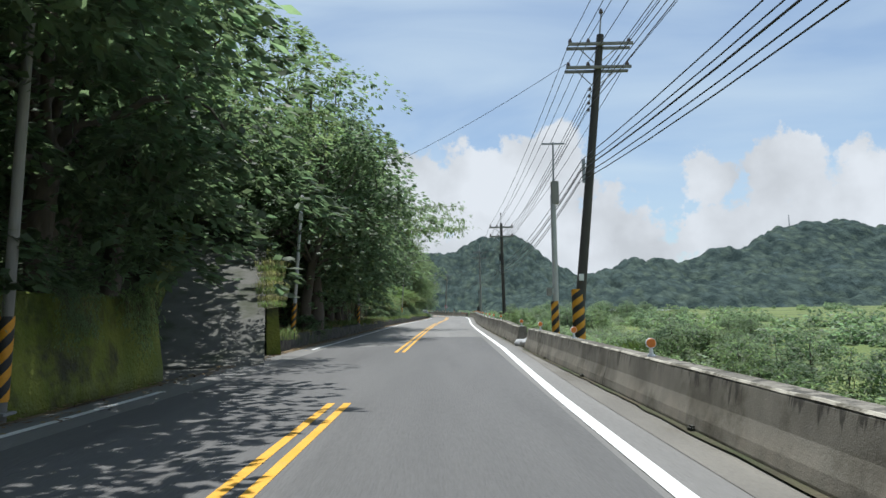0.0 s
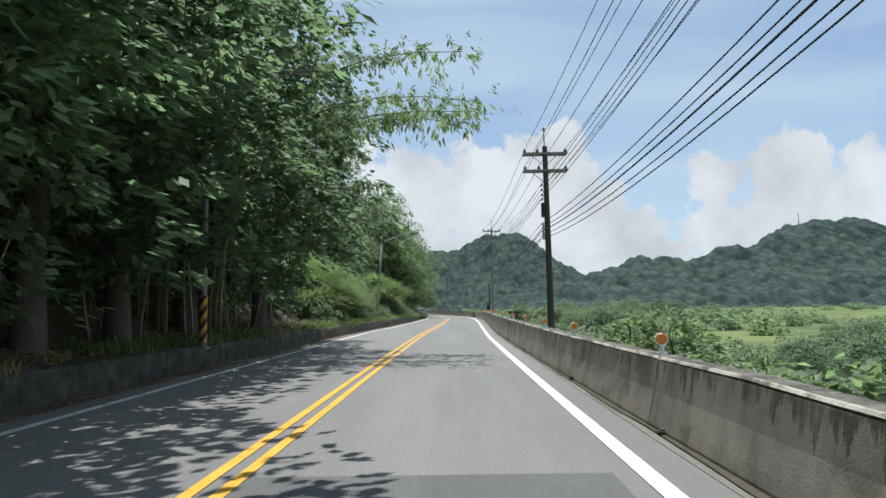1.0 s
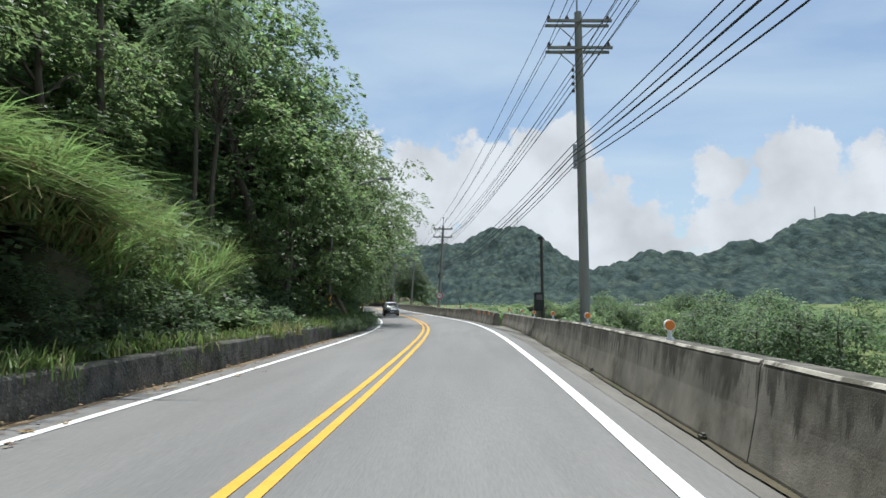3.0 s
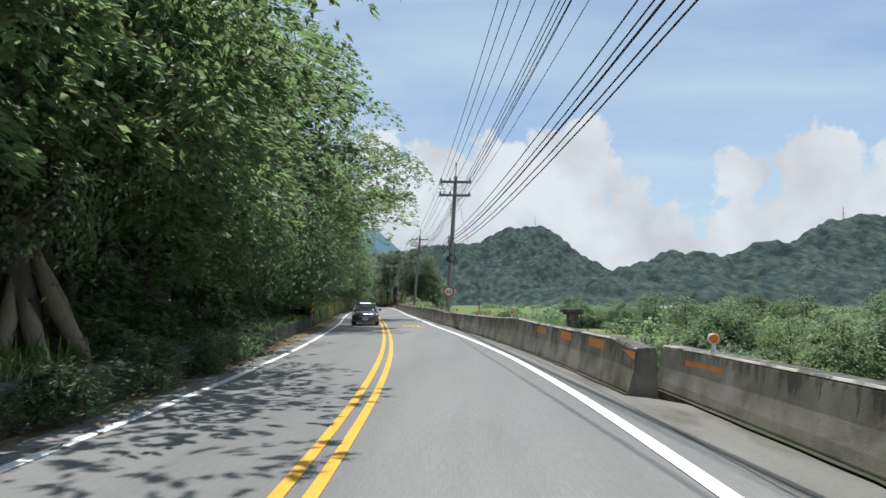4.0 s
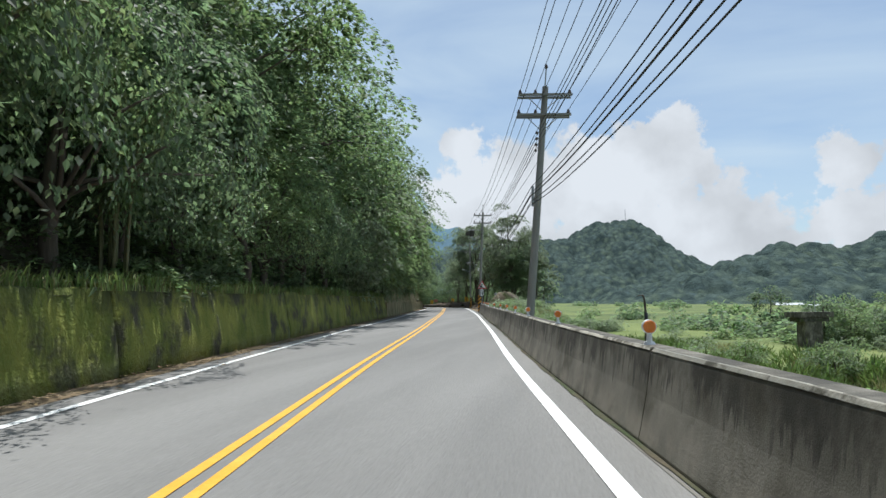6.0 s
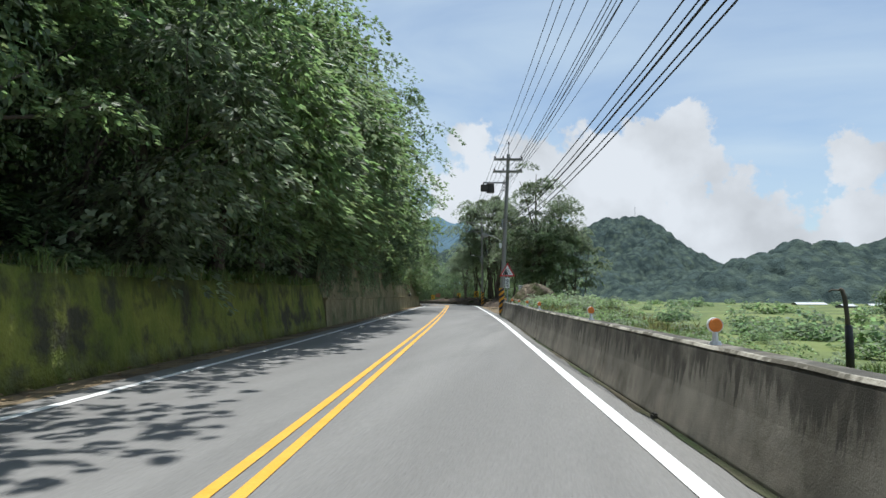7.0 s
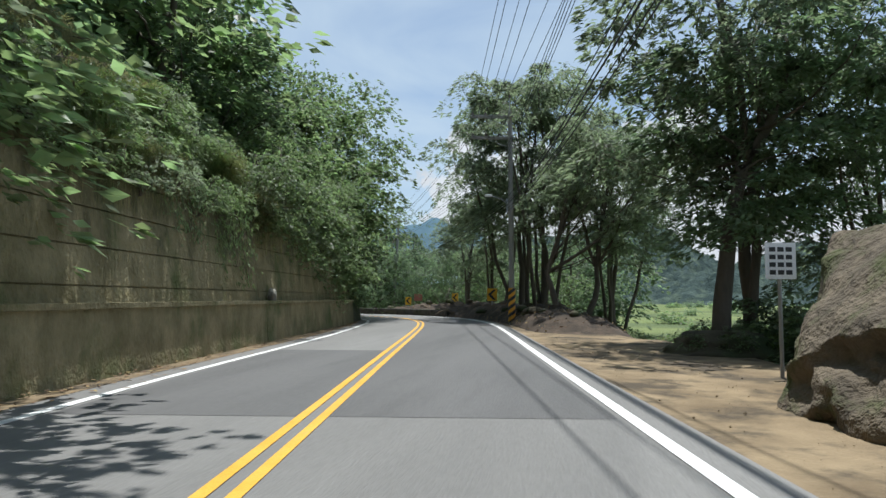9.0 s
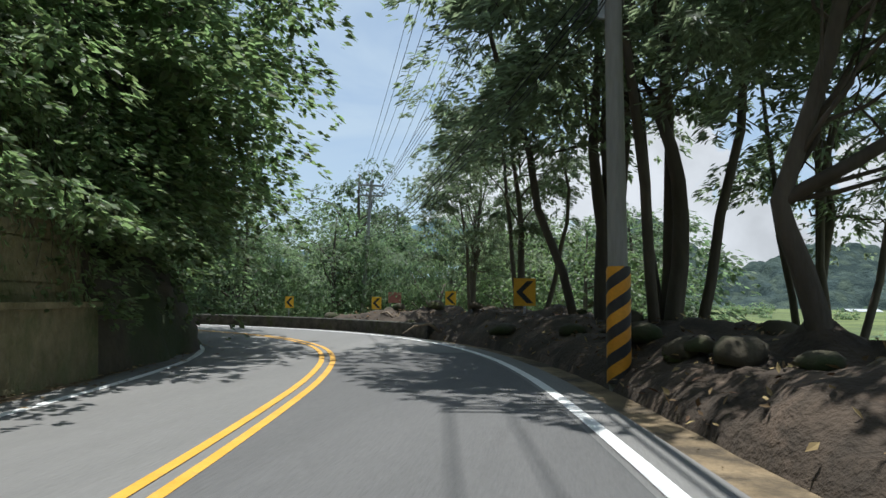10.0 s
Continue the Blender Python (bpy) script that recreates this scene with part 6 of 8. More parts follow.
cgen = np.random.default_rng(331)
for u in np.arange(245.5, 276, 1.35):
    z_ = cgen.uniform(3.9, 5.4)
    x, y = road(u, table(u, WALL_L) - 0.75 - (z_ - 3.8) * 0.45)
    place(HANG[int(cgen.integers(0, 3))], x, y, z_, heading(u) - 90 + cgen.uniform(-14, 14), cgen.uniform(0.6, 0.95))
    place(SPRAY[int(cgen.random() < 0.35)], x, y, z_ - 0.1, cgen.uniform(0, 360), cgen.uniform(0.6, 1.0))
    z_ = cgen.uniform(3.6, 4.3)
    x, y = road(u + 0.6, table(u, WALL_L) - 0.5)
    place(SPRAY[int(cgen.random() < 0.35)], x, y, z_ - 0.3, cgen.uniform(0, 360), cgen.uniform(0.45, 0.8))
# weeds on the hump at the dark tree's foot
for _ in range(16):
    x, y = -11.4 + rng.normal(0, 0.9), 260.4 + rng.normal(0, 0.7)
    scatter(pick(NEAR) if rng.random() < 0.6 else pick(SWARD), x, y, rng.uniform(0.0, 0.3), rng.uniform(0, 360), rng.uniform(0.3, 0.5))
# dark undergrowth behind the boulder
for _ in range(46):
    x, y = rng.uniform(-10.2, -5.0), rng.uniform(257.5, 264.0)
    scatter(pick(NEAR), x, y, land_at(x, y) + rng.uniform(-0.1, 0.9), rng.uniform(0, 360), rng.uniform(0.8, 1.4))
for _ in range(40):
    x, y = road(rng.uniform(262, 274), rng.uniform(9.6, 15.0))
    scatter(pick(MASS_R) if rng.random() < 0.6 else pick(SWARD), x, y, land_at(x, y) - 0.1, rng.uniform(0, 360), rng.uniform(0.6, 1.1))
for _ in range(34):
    x, y = road(rng.uniform(247, 268), rng.uniform(9.2, 13.0))
    scatter(pick(MASS_R), x, y, land_at(x, y) - 0.1, rng.uniform(0, 360), rng.uniform(0.35, 0.8))


def join_scatter(protos, name, label):
    """All scattered copies of some plants as one mesh of kind stuff, leaves and stems."""
    vs, fs, ms, n, mats = [], [], [], 0, []
    for p in protos:
        for ch in p.children:
            me_ = ch.data
            co = np.empty(len(me_.vertices) * 3)
            me_.vertices.foreach_get("co", co)
            co = np.c_[co.reshape(-1, 3), np.ones(len(me_.vertices))]
            me_.calc_loop_triangles()
            tri = np.empty(len(me_.loop_triangles) * 3, np.int32)
            me_.loop_triangles.foreach_get("vertices", tri)
            tri = tri.reshape(-1, 3)
            if me_.materials[0] not in mats:
                mats.append(me_.materials[0])
            for m in SCATTER.get(p, ()):
                vs.append(co @ np.array(m)[:3].T)
                fs.append(tri + n)
                ms.append(np.full(len(tri), mats.index(me_.materials[0]), np.int32))
                n += len(co)
    v_, f_, m_ = np.concatenate(vs), np.concatenate(fs), np.concatenate(ms)
    me_ = bpy.data.meshes.new(name)
    me_.vertices.add(len(v_))
    me_.vertices.foreach_set("co", v_.ravel())
    me_.loops.add(f_.size)
    me_.loops.foreach_set("vertex_index", f_.ravel().astype(np.int32))
    me_.polygons.add(len(f_))
    me_.polygons.foreach_set("loop_start", np.arange(0, f_.size, 3, dtype=np.int32))
    for m in mats:
        me_.materials.append(m)
    me_.polygons.foreach_set("material_index", m_)
    me_.update(calc_edges=True)
    return tagged(new(name, me_), label, "undergrowth", kind="stuff")


join_scatter(BACK, "hillside_trees", "dense wooded slope of broad-leaved trees")
join_scatter(NEAR, "bank_weeds", "leafy green weeds along the foot of the bank")
join_scatter(MASS, "undergrowth", "mass of green undergrowth along the bank and parapet")
join_scatter(MASS_R, "parapet_weeds", "tangled green weeds behind the concrete parapet")
join_scatter(COVER, "plain_weeds", "dense low weeds covering the edge of the river plain")
join_scatter(SWARD, "plain_grass", "tall grass across the river plain behind the parapet")
join_scatter(FAR_SHRUB, "plain_bushes", "scattered green bushes across the river plain")
u = -12.0
while u < 13.2:
    x, y = road(u, table(u, WALL_L) - 0.05)
    place(pick(VINES[:2]), x, y, 1.75, heading(u) - 90, rng.uniform(0.3, 0.5))
    u += rng.uniform(1.8, 3.0)
for ob in PROTOS + VINES + MASS + MASS_R + HANG + SPRAY + SWARD + COVER + NEAR + [SILVER_HANG]:
    remove_thing(ob)

# ---- side road up the hill ----
d_ = (RAMP_B - RAMP_A).normalized()
r_ = Vector((d_.y, -d_.x, 0))


def ramp_point(along, side, dz=0.0):
    p = RAMP_A + d_ * along + r_ * side
    return (p.x, p.y, max(0.0, along) * RAMP_SLOPE + dz)


def ramp_strip(s0, s1, dz0, dz1, a0, a1, n=20):
    ts = np.linspace(a0, a1, n)
    v_ = [ramp_point(t_, s0, dz0) for t_ in ts] + [ramp_point(t_, s1, dz1) for t_ in ts]
    return np.array(v_), [[i, n + i, n + i + 1, i + 1] for i in range(n - 1)]


thing_mesh("side_road", ramp_strip(-1.6, 1.6, 0.015, 0.015, -0.5, 17), ASPHALT_OLD, "steep old asphalt side road under the trees", "road", kind="structure")
v, f = ribbon(13.0, 21.8, -7.0, -3.9, -0.03, 0.002)
thing_mesh("side_road_mouth", (v, f), ASPHALT_OLD, "worn asphalt mouth of the side road", "road", kind="structure")


def ramp_wall(side, out, a0, a1, low, high, mat, label):
    ts = np.linspace(a0, a1, 16)
    v_, n = [], len(ts)
    for s_, z_, follow in ((side, low, 0), (side, high, 1), (side + out * 0.35, high + 0.02, 1), (side + out * 0.45, low, 0)):
        for t_ in ts:
            p = ramp_point(t_, s_)
            v_.append((p[0], p[1], (p[2] if follow else min(p[2], 0.0)) + z_))
    f_ = [[k * n + i, k * n + i + 1, (k + 1) * n + i + 1, (k + 1) * n + i] for k in range(3) for i in range(n - 1)] + [[0, n, 2 * n, 3 * n], [n - 1, 4 * n - 1, 3 * n - 1, 2 * n - 1]]
    return thing_mesh("ramp_wall", (np.array(v_), f_), mat, label, "wall", kind="structure")


ramp_wall(1.65, 1, 3.6, 16, -0.1, 0.14, MOSSY, "mossy retaining wall carrying the side road")
ramp_wall(-1.65, -1, -1.5, 16, -0.1, 0.75, MOSSY, "mossy bank wall along the side road")

# pipe rail at the corner
rail = empty("pipe_rail", pose(-6.2, 10.0, 0.0, 0, 0, 10), "short galvanised pipe rail at the road corner", "railing")
pc = np.array([(0, 0, -0.1), (0, 0, 0.52), (-0.04, 0, 0.60), (-0.12, 0, 0.64), (-1.0, -0.3, 0.64), (-1.9, -0.6, 0.62)], float)
v, f = tube(pc, [0.035], 10)
part("rail", mesh_of("rail", v, f, STEEL, True), None, rail)
bm = bmesh.new()
cyl(bm, 0.035, 0.035, (-1.85, -0.58, -0.1), (-1.85, -0.58, 0.6), 10)
part("post", bm, STEEL, rail)


# ---- utility poles ----
def insulator():
    bm_ = bmesh.new()
    cyl(bm_, 0.035, 0.03, (0, 0, 0), (0, 0, 0.09), 8)
    cyl(bm_, 0.075, 0.055, (0, 0, 0.06), (0, 0, 0.12), 10)
    cyl(bm_, 0.06, 0.035, (0, 0, 0.12), (0, 0, 0.19), 10)
    return bm_


def banded(root_, r0, z0, z1, turns=3.0, sides=28, at=Matrix()):
    """Slanting warning bands wrapped round a pole: two orange and two black helices, each a part."""
    pitch = (z1 - z0) / turns * 2.0
    for k in range(4):
        bm_ = bmesh.new()
        steps = int(sides * (turns / 2.0 + 1))
        pairs = []
        for i_ in range(-sides, steps + 1):
            a_ = 2 * math.pi * i_ / sides
            low_ = z0 + pitch * (i_ / sides + k * 0.25)
            za, zb = (min(max(z_, z0), z1) for z_ in (low_, low_ + pitch * 0.25))
            pairs.append([bm_.verts.new((r0 * math.cos(a_), r0 * math.sin(a_), z_)) for z_ in (za, zb)] if zb > za + 1e-5 else None)
        for A_, B_ in zip(pairs[:-1], pairs[1:]):
            if A_ and B_:
                bm_.faces.new([A_[0], B_[0], B_[1], A_[1]])
        for v_ in [v_ for v_ in bm_.verts if not v_.link_faces]:
            bm_.verts.remove(v_)
        band_ = part("warning_band", bm_, STRIPE_K if k % 2 else STRIPE_Y, root_, "black warning band" if k % 2 else "orange warning band", True)
        band_.matrix_basis = at


def utility_pole(x, y, top, lean_x, lean_y, arms, turn, mat, label, radius=0.155, bands=False, left_only=False):
    """A leaning concrete pole with double cross-arms; arms: heights of the arms. Returns the places where wires hang."""
    h_ = top + 0.25
    root = empty("utility_pole", pose(x, y, 0.0, 0, 0, turn), label, "utility pole", "utility poles")
    lean = Vector((lean_x, lean_y, 0))
    inv = Matrix.Rotation(radians(-turn), 3, "Z")

    def on(z_, dx=0.0, dy=0.0):
        q = inv @ (lean * (z_ / top))
        return Vector((q.x + dx, q.y + dy, z_))

    bm_ = bmesh.new()
    cyl(bm_, radius * 1.15, radius * 0.72, on(-4.0), on(h_), 18)
    part("shaft", bm_, mat, root)
    bm_ = bmesh.new()
    cyl(bm_, 0.03, 0.025, on(h_ - 0.4, 0.0, radius * 0.7), on(h_ + 0.75, 0.0, radius * 0.7), 8)
    part("top_pin", bm_, STEEL, root)
    ins = part("insulator", insulator(), PORCELAIN, root)
    ins.matrix_basis = Matrix.Translation(on(h_ + 0.72, 0, radius * 0.7))
    ends = {}
    for k, za in enumerate(arms):
        half = 1.0
        x0, x1 = (-2.1, 0.15) if left_only else (-half, half)
        for side_ in (-1, 1):
            bm_ = bmesh.new()
            box(bm_, (x1 - x0, 0.07, 0.09), on(za, (x0 + x1) / 2, side_ * (radius + 0.03)), 0.008)
            arm_ = part("cross_arm", bm_, POLE, root)
        for sx in (-1, 1):
            if left_only and sx > 0:
                continue
            bm_ = bmesh.new()
            cyl(bm_, 0.018, 0.018, on(za - 0.45, sx * radius * 0.6, radius + 0.05), on(za - 0.03, sx * (0.55 if not left_only else 1.2), radius + 0.05), 6)
            part("brace", bm_, STEEL, root)
        hooks = (-2.0, -1.3, -0.6) if left_only else ((-0.92, -0.35, 0.92) if k == 0 else (-0.92, -0.3, 0.92))
        for i, ox in enumerate(hooks):
            bm_ = insulator()
            o = part("insulator", bm_, PORCELAIN, arm_, "brown porcelain insulator")
            o.matrix_basis = Matrix.Translation(on(za + 0.05, ox, 0.0))
            ends[(k, i)] = root.matrix_basis @ on(za + 0.24, ox, 0)
    for i in range(4):
        zz = arms[-1] - 0.7 - 0.22 * i
        bm_ = bmesh.new()
        cyl(bm_, 0.045, 0.045, on(zz, -radius - 0.05, -0.05), on(zz + 0.09, -radius - 0.05, -0.05), 8)
        part("spool", bm_, PORCELAIN, root)
        ends[("mid", i)] = root.matrix_basis @ on(zz + 0.05, -radius - 0.1, 0)
    low = arms[-1] * 0.63 + 0.2
    bm_ = bmesh.new()
    box(bm_, (0.10, 0.06, 0.75), on(low - 0.2, -radius - 0.04, 0), 0.006)
    part("cable_bracket", bm_, STEEL, root)
    for i in range(5):
        ends[("low", i)] = root.matrix_basis @ on(low + 0.15 - 0.17 * i, -radius - 0.12 + 0.05 * (i % 2), 0)
    if bands:
        banded(root, radius * 1.13 + 0.012, 0.05, 1.85, 4.6, 28, Matrix.Translation(on(0.9) - Vector((0, 0, 0.9))))
    return root, ends, on


POLES = []
spec = [  # x, y, arm height, lean of the top in x, second arm below, turn, material, bands, left only
    (3.95, 19.9, 9.45, 1.1, 0.75, 0, POLE_DARK, True, False, "dark leaning concrete utility pole with banded foot behind the parapet"),
    (5.05, 55.5, 8.2, -0.05, 0.78, 0, POLE_DARK, False, False, "dark concrete utility pole with double cross-arms behind the parapet"),
    (5.6, 100.3, 9.9, 0.0, 0.85, 2, POLE, False, False, "grey concrete utility pole with double cross-arms behind the parapet"),
    (0.25, 148.7, 8.9, 0.55, 0.85, 8, POLE, False, False, "grey leaning utility pole with a coil of cable beside the parapet"),
    (-5.0, 186.9, 8.9, 0.75, 0.75, 9, POLE, False, False, "grey leaning utility pole behind the parapet"),
    (-12.2, 235.0, 10.75, 0.5, 0.85, 10, POLE, True, False, "grey utility pole with transformer and banded foot"),
    (-18.35, 276.6, 11.0, -0.1, 1.15, 12, POLE, True, True, "tall grey utility pole with one-sided cross-arms among trees"),
    (-34.6, 315.0, 10.1, 0.5, 0.8, 25, POLE, False, False, "grey utility pole outside the bend"),
]
for x, y, za, lx, gap_, turn, mat_, bands_, left_, label_ in spec:
    POLES.append(utility_pole(x, y, za + 0.1, lx, 0.0, (za, za - gap_), turn, mat_, label_, bands=bands_, left_only=left_))

# transformer, lamp and plate on the banded pole at the parapet's end
root, ends, on = POLES[5]
bm = bmesh.new()
box(bm, (1.7, 0.09, 0.10), on(9.15, -0.75, 0.18), 0.01)
part("transformer_arm", bm, STEEL, root)
bm = bmesh.new()
cyl(bm, 0.27, 0.27, (-0.73, 0.18, 8.45), (-0.73, 0.18, 9.05), 18)
cyl(bm, 0.29, 0.20, (-0.73, 0.18, 9.05), (-0.73, 0.18, 9.12), 18)
box(bm, (0.9, 0.42, 0.45), (-0.95, 0.18, 8.78), 0.04)
can_ = part("transformer", bm, POLE_DARK, root, "dark finned transformer can")
for i in range(3):
    o = part("bushing", insulator(), PORCELAIN, can_)
    o.matrix_basis = Matrix.Translation((-1.2 + 0.25 * i, 0.18, 9.0))
v, f = tube([(0.15, 0, 5.0), (-0.3, -0.1, 5.25), (-0.75, -0.2, 5.45), (-1.0, -0.25, 5.5)], [0.025], 8)
part("lamp_arm", mesh_of("lamp_arm", v, f, STEEL, True), None, root)
bm = bmesh.new()
bmesh.ops.create_uvsphere(bm, u_segments=16, v_segments=10, radius=0.2)
bmesh.ops.scale(bm, vec=(1.35, 0.9, 0.75), verts=bm.verts)
bmesh.ops.translate(bm, vec=(-1.15, -0.27, 5.44), verts=bm.verts)
part("lamp_head", bm, POLE, root, "rounded grey lamp head", True)
bm = bmesh.new()
box(bm, (0.17, 0.14, 0.36), (-0.06, -0.2, 4.75), 0.015)
part("meter_box", bm, SIGN_WHITE, root, "pale meter box")
# coil of cable on the pole beside the speed sign
root, ends, on = POLES[3]
ring = [(0.30 + 0.22 * math.cos(a_), -0.2, 4.05 + 0.24 * math.sin(a_)) for a_ in np.linspace(0, 2 * math.pi * 0.97, 22)]
v, f = tube(ring, [0.03], 7)
part("cable_coil", mesh_of("cable_coil", v, f, WIRE, True), None, root)
bm = bmesh.new()
box(bm, (0.16, 0.12, 0.34), (0.02, -0.24, 4.0), 0.02)
part("junction_box", bm, CAR_BLACK, root)
root, ends, on = POLES[1]
bm = bmesh.new()
cyl(bm, 0.09, 0.09, (-0.22, -0.1, 5.3), (-0.22, -0.1, 5.95), 12)
part("splice_case", bm, CAR_BLACK, root)
root, ends, on = POLES[6]
v, f = tube([(-0.15, 0, 6.2), (-0.6, -0.4, 6.5), (-1.2, -0.8, 6.6)], [0.025], 8)
part("lamp_arm", mesh_of("lamp_arm", v, f, STEEL, True), None, root)
bm = bmesh.new()
box(bm, (0.4, 0.2, 0.12), (-1.35, -0.9, 6.6), 0.04)
part("lamp_head", bm, SIGN_WHITE, root)


def wire(a_, b_, sag, r=0.011):
    t_ = np.linspace(0, 1, 15)[:, None]
    p = np.array(a_) + (np.array(b_) - np.array(a_)) * t_
    p[:, 2] -= 4 * sag * (t_ * (1 - t_))[:, 0]
    v_, f_ = tube(p, [r], 5)
    ob = new("overhead_wire", mesh_of("overhead_wire", v_, f_, WIRE, True))
    return tagged(ob, "thin black overhead wire between utility poles", "wire", "overhead wires")


first = {k: Vector((4.6 + (p.x - 5.1), -28.0, p.z)) for k, p in POLES[0][1].items()}
chain = [first] + [p[1] for p in POLES]
for n_, (A_, B_) in enumerate(zip(chain[:-1], chain[1:])):
    span = (list(B_.values())[0] - list(A_.values())[0]).length
    for k in A_:
        low_ = k[0] == "low"
        wire(A_[k], B_[k], span * (0.014 if not low_ else 0.017) + (0.05 * k[1] if low_ else 0), 0.011 if not low_ else (0.019 if k[1] == 2 else 0.013))
wire(POLES[0][1][(1, 0)], (-7.0, 36, 8.0), 0.5, 0.009)

gw = wire((0.85, 148.7, 8.3), (3.3, 148.9, -2.6), 0.0, 0.008)
gi_ = new("guy_insulator", bm_mesh("guy_insulator", cyl(bmesh.new(), 0.05, 0.05, (2.15, 148.8, 2.45), (2.2, 148.81, 2.25), 10), PORCELAIN))
tagged(gi_, "brown insulator on the guy wire", "insulator")

# small white plate on the first pole
root, ends, on = POLES[0]
bm = bmesh.new()
box(bm, (0.15, 0.012, 0.2), on(2.2, -0.06, -0.195), 0.003)
part("tag_plate", bm, SIGN_WHITE, root, "blank white plate")
# slim pole with a banded foot beside the first one
sp = empty("equipment_pole", pose(3.28, 19.5, 0), "slim grey steel pole with an equipment box and banded foot", "pole")
bm = bmesh.new()
cyl(bm, 0.10, 0.08, (0, 0, -3), (0.06, 0, 4.7), 14)
part("shaft", bm, PALE_STEEL, sp)
bm = bmesh.new()
cyl(bm, 0.03, 0.025, (0.08, 0, 4.6), (0.12, 0, 6.3), 8)
part("rod", bm, STEEL, sp)
bm = bmesh.new()
box(bm, (0.22, 0.2, 0.7), (0.12, 0, 4.75), 0.02)
part("equipment_box", bm, POLE, sp)
bm = bmesh.new()
box(bm, (0.7, 0.05, 0.05), (0.12, 0, 6.25), 0.01)
part("cross_bar", bm, STEEL, sp)
banded(sp, 0.115, 0.2, 1.5, 4.0)
bm = bmesh.new()
box(bm, (0.14, 0.12, 0.24), (-0.16, -0.02, 1.78), 0.012)
part("control_box", bm, POLE, sp, "small grey control box")
bm = bmesh.new()
box(bm, (0.05, 0.05, 0.2), (-0.055, -0.1, 1.8), 0.01)
part("meter", bm, PALE_STEEL, sp)

# enforcement camera box on its post
sb = empty("camera_box_post", pose(5.85, 112.0, 0, 0, 0, 2), "dark metal roadside camera box on a black post", "roadside camera")
bm = bmesh.new()
cyl(bm, 0.08, 0.07, (0.1, 0, -2), (0.1, 0, 4.4), 12)
part("post", bm, POLE_DARK, sb)
bm = bmesh.new()
box(bm, (0.42, 0.42, 0.86), (-0.08, 0, 1.3), 0.03)
part("cabinet", bm, CAR_BLACK, sb)
bm = bmesh.new()
box(bm, (0.28, 0.012, 0.24), (-0.08, -0.214, 1.5), 0.004)
part("window", bm, GLASS, sb)
bm = bmesh.new()
box(bm, (0.2, 0.2, 0.14), (0.02, -0.06, 4.33), 0.02)
part("sensor", bm, CAR_BLACK, sb)


# crooked dark post among the weeds
cp = empty("bent_post", pose(3.5, 219.8, -1.8), "dark crooked post wrapped in black sheeting behind the parapet", "post")
v, f = tube([(0, 0, -0.4), (0.02, 0, 1.0), (0.0, 0, 1.95), (0.0, 0, 2.0)], [0.17, 0.16, 0.15, 0.09], 12)
part("wrap", mesh_of("wrap", v, f, CAR_BLACK, True), None, cp, "black sheeting")
v, f = tube([(0, 0, 1.5), (-0.04, 0, 2.4), (-0.1, 0, 3.1), (-0.2, 0, 3.45), (-0.28, 0, 3.5)], [0.1, 0.09, 0.09, 0.08, 0.05], 10)
part("trunk", mesh_of("trunk", v, f, BARK, True), None, cp)
v, f = tube([(-0.1, 0, 3.42), (-0.55, 0.05, 3.45), (-0.7, 0.05, 3.36)], [0.04, 0.035, 0.02], 8)
part("arm", mesh_of("arm", v, f, BARK, True), None, cp)


# ---- street lamps on the left ----
def street_lamp(x, y, z, turn, arm=True, height=6.3, lean=0.0, bands=True):
    root_ = empty("street_lamp", pose(x, y, z, 0, lean, turn), "grey steel street lamp with curved arm and banded foot" if arm else "grey steel post with a banded foot on the verge", "street lamp" if arm else "post", "street lamps" if arm else "")
    if arm:
        t_ = np.linspace(0, 1, 9)
        top = np.stack([2.3 * t_, 0 * t_, height - 0.35 + 0.9 * np.sin(t_ * 1.35)], 1)
        pts = np.concatenate([[(0, 0, -0.5), (0, 0, height * 0.5)], top])
        v_, f_ = tube(pts, [0.075, 0.065, 0.05, 0.03], 10)
    else:
        v_, f_ = tube([(0, 0, -0.5), (0, 0, height * 0.5), (0, 0, height)], [0.075, 0.06], 10)
        bm_ = bmesh.new()
        box(bm_, (0.16, 0.14, 0.34), (0.02, -0.06, height * 0.84), 0.02)
        part("junction_box", bm_, PALE_STEEL, root_)
    part("post", mesh_of("post", v_, f_, PALE_STEEL if not arm else POLE, True), None, root_)
    if arm:
        bm_ = bmesh.new()
        box(bm_, (0.62, 0.22, 0.11), (2.5, 0, height + 0.55), 0.04)
        head_ = part("lamp_head", bm_, POLE, root_)
        bm_ = bmesh.new()
        box(bm_, (0.42, 0.16, 0.03), (2.52, 0, height + 0.485), 0.01)
        part("lens", bm_, PALE_STEEL, head_)
    bm_ = bmesh.new()
    box(bm_, (0.26, 0.26, 0.04), (0, 0, 0.0), 0.008)
    part("base_plate", bm_, STEEL, root_)
    if bands:
        banded(root_, 0.088, 0.15, 1.25, 3.5, 20)
    return root_


street_lamp(-5.75, 8.6, 0.1, 0, True, 7.0, 2.0)
street_lamp(-6.15, 26.7, 0.45, 0, False, 5.7, 4.0)
street_lamp(-5.5, 42.2, 0.45, 0, True, 6.3)
street_lamp(-5.0, 76.5, 0.45, 0, True, 6.3, 4.5)
street_lamp(-4.2, 111.6, 0.45, 2, True, 6.3, 1.5)
street_lamp(-6.85, 142.6, 0.45, 6, True, 6.1, 4.5)


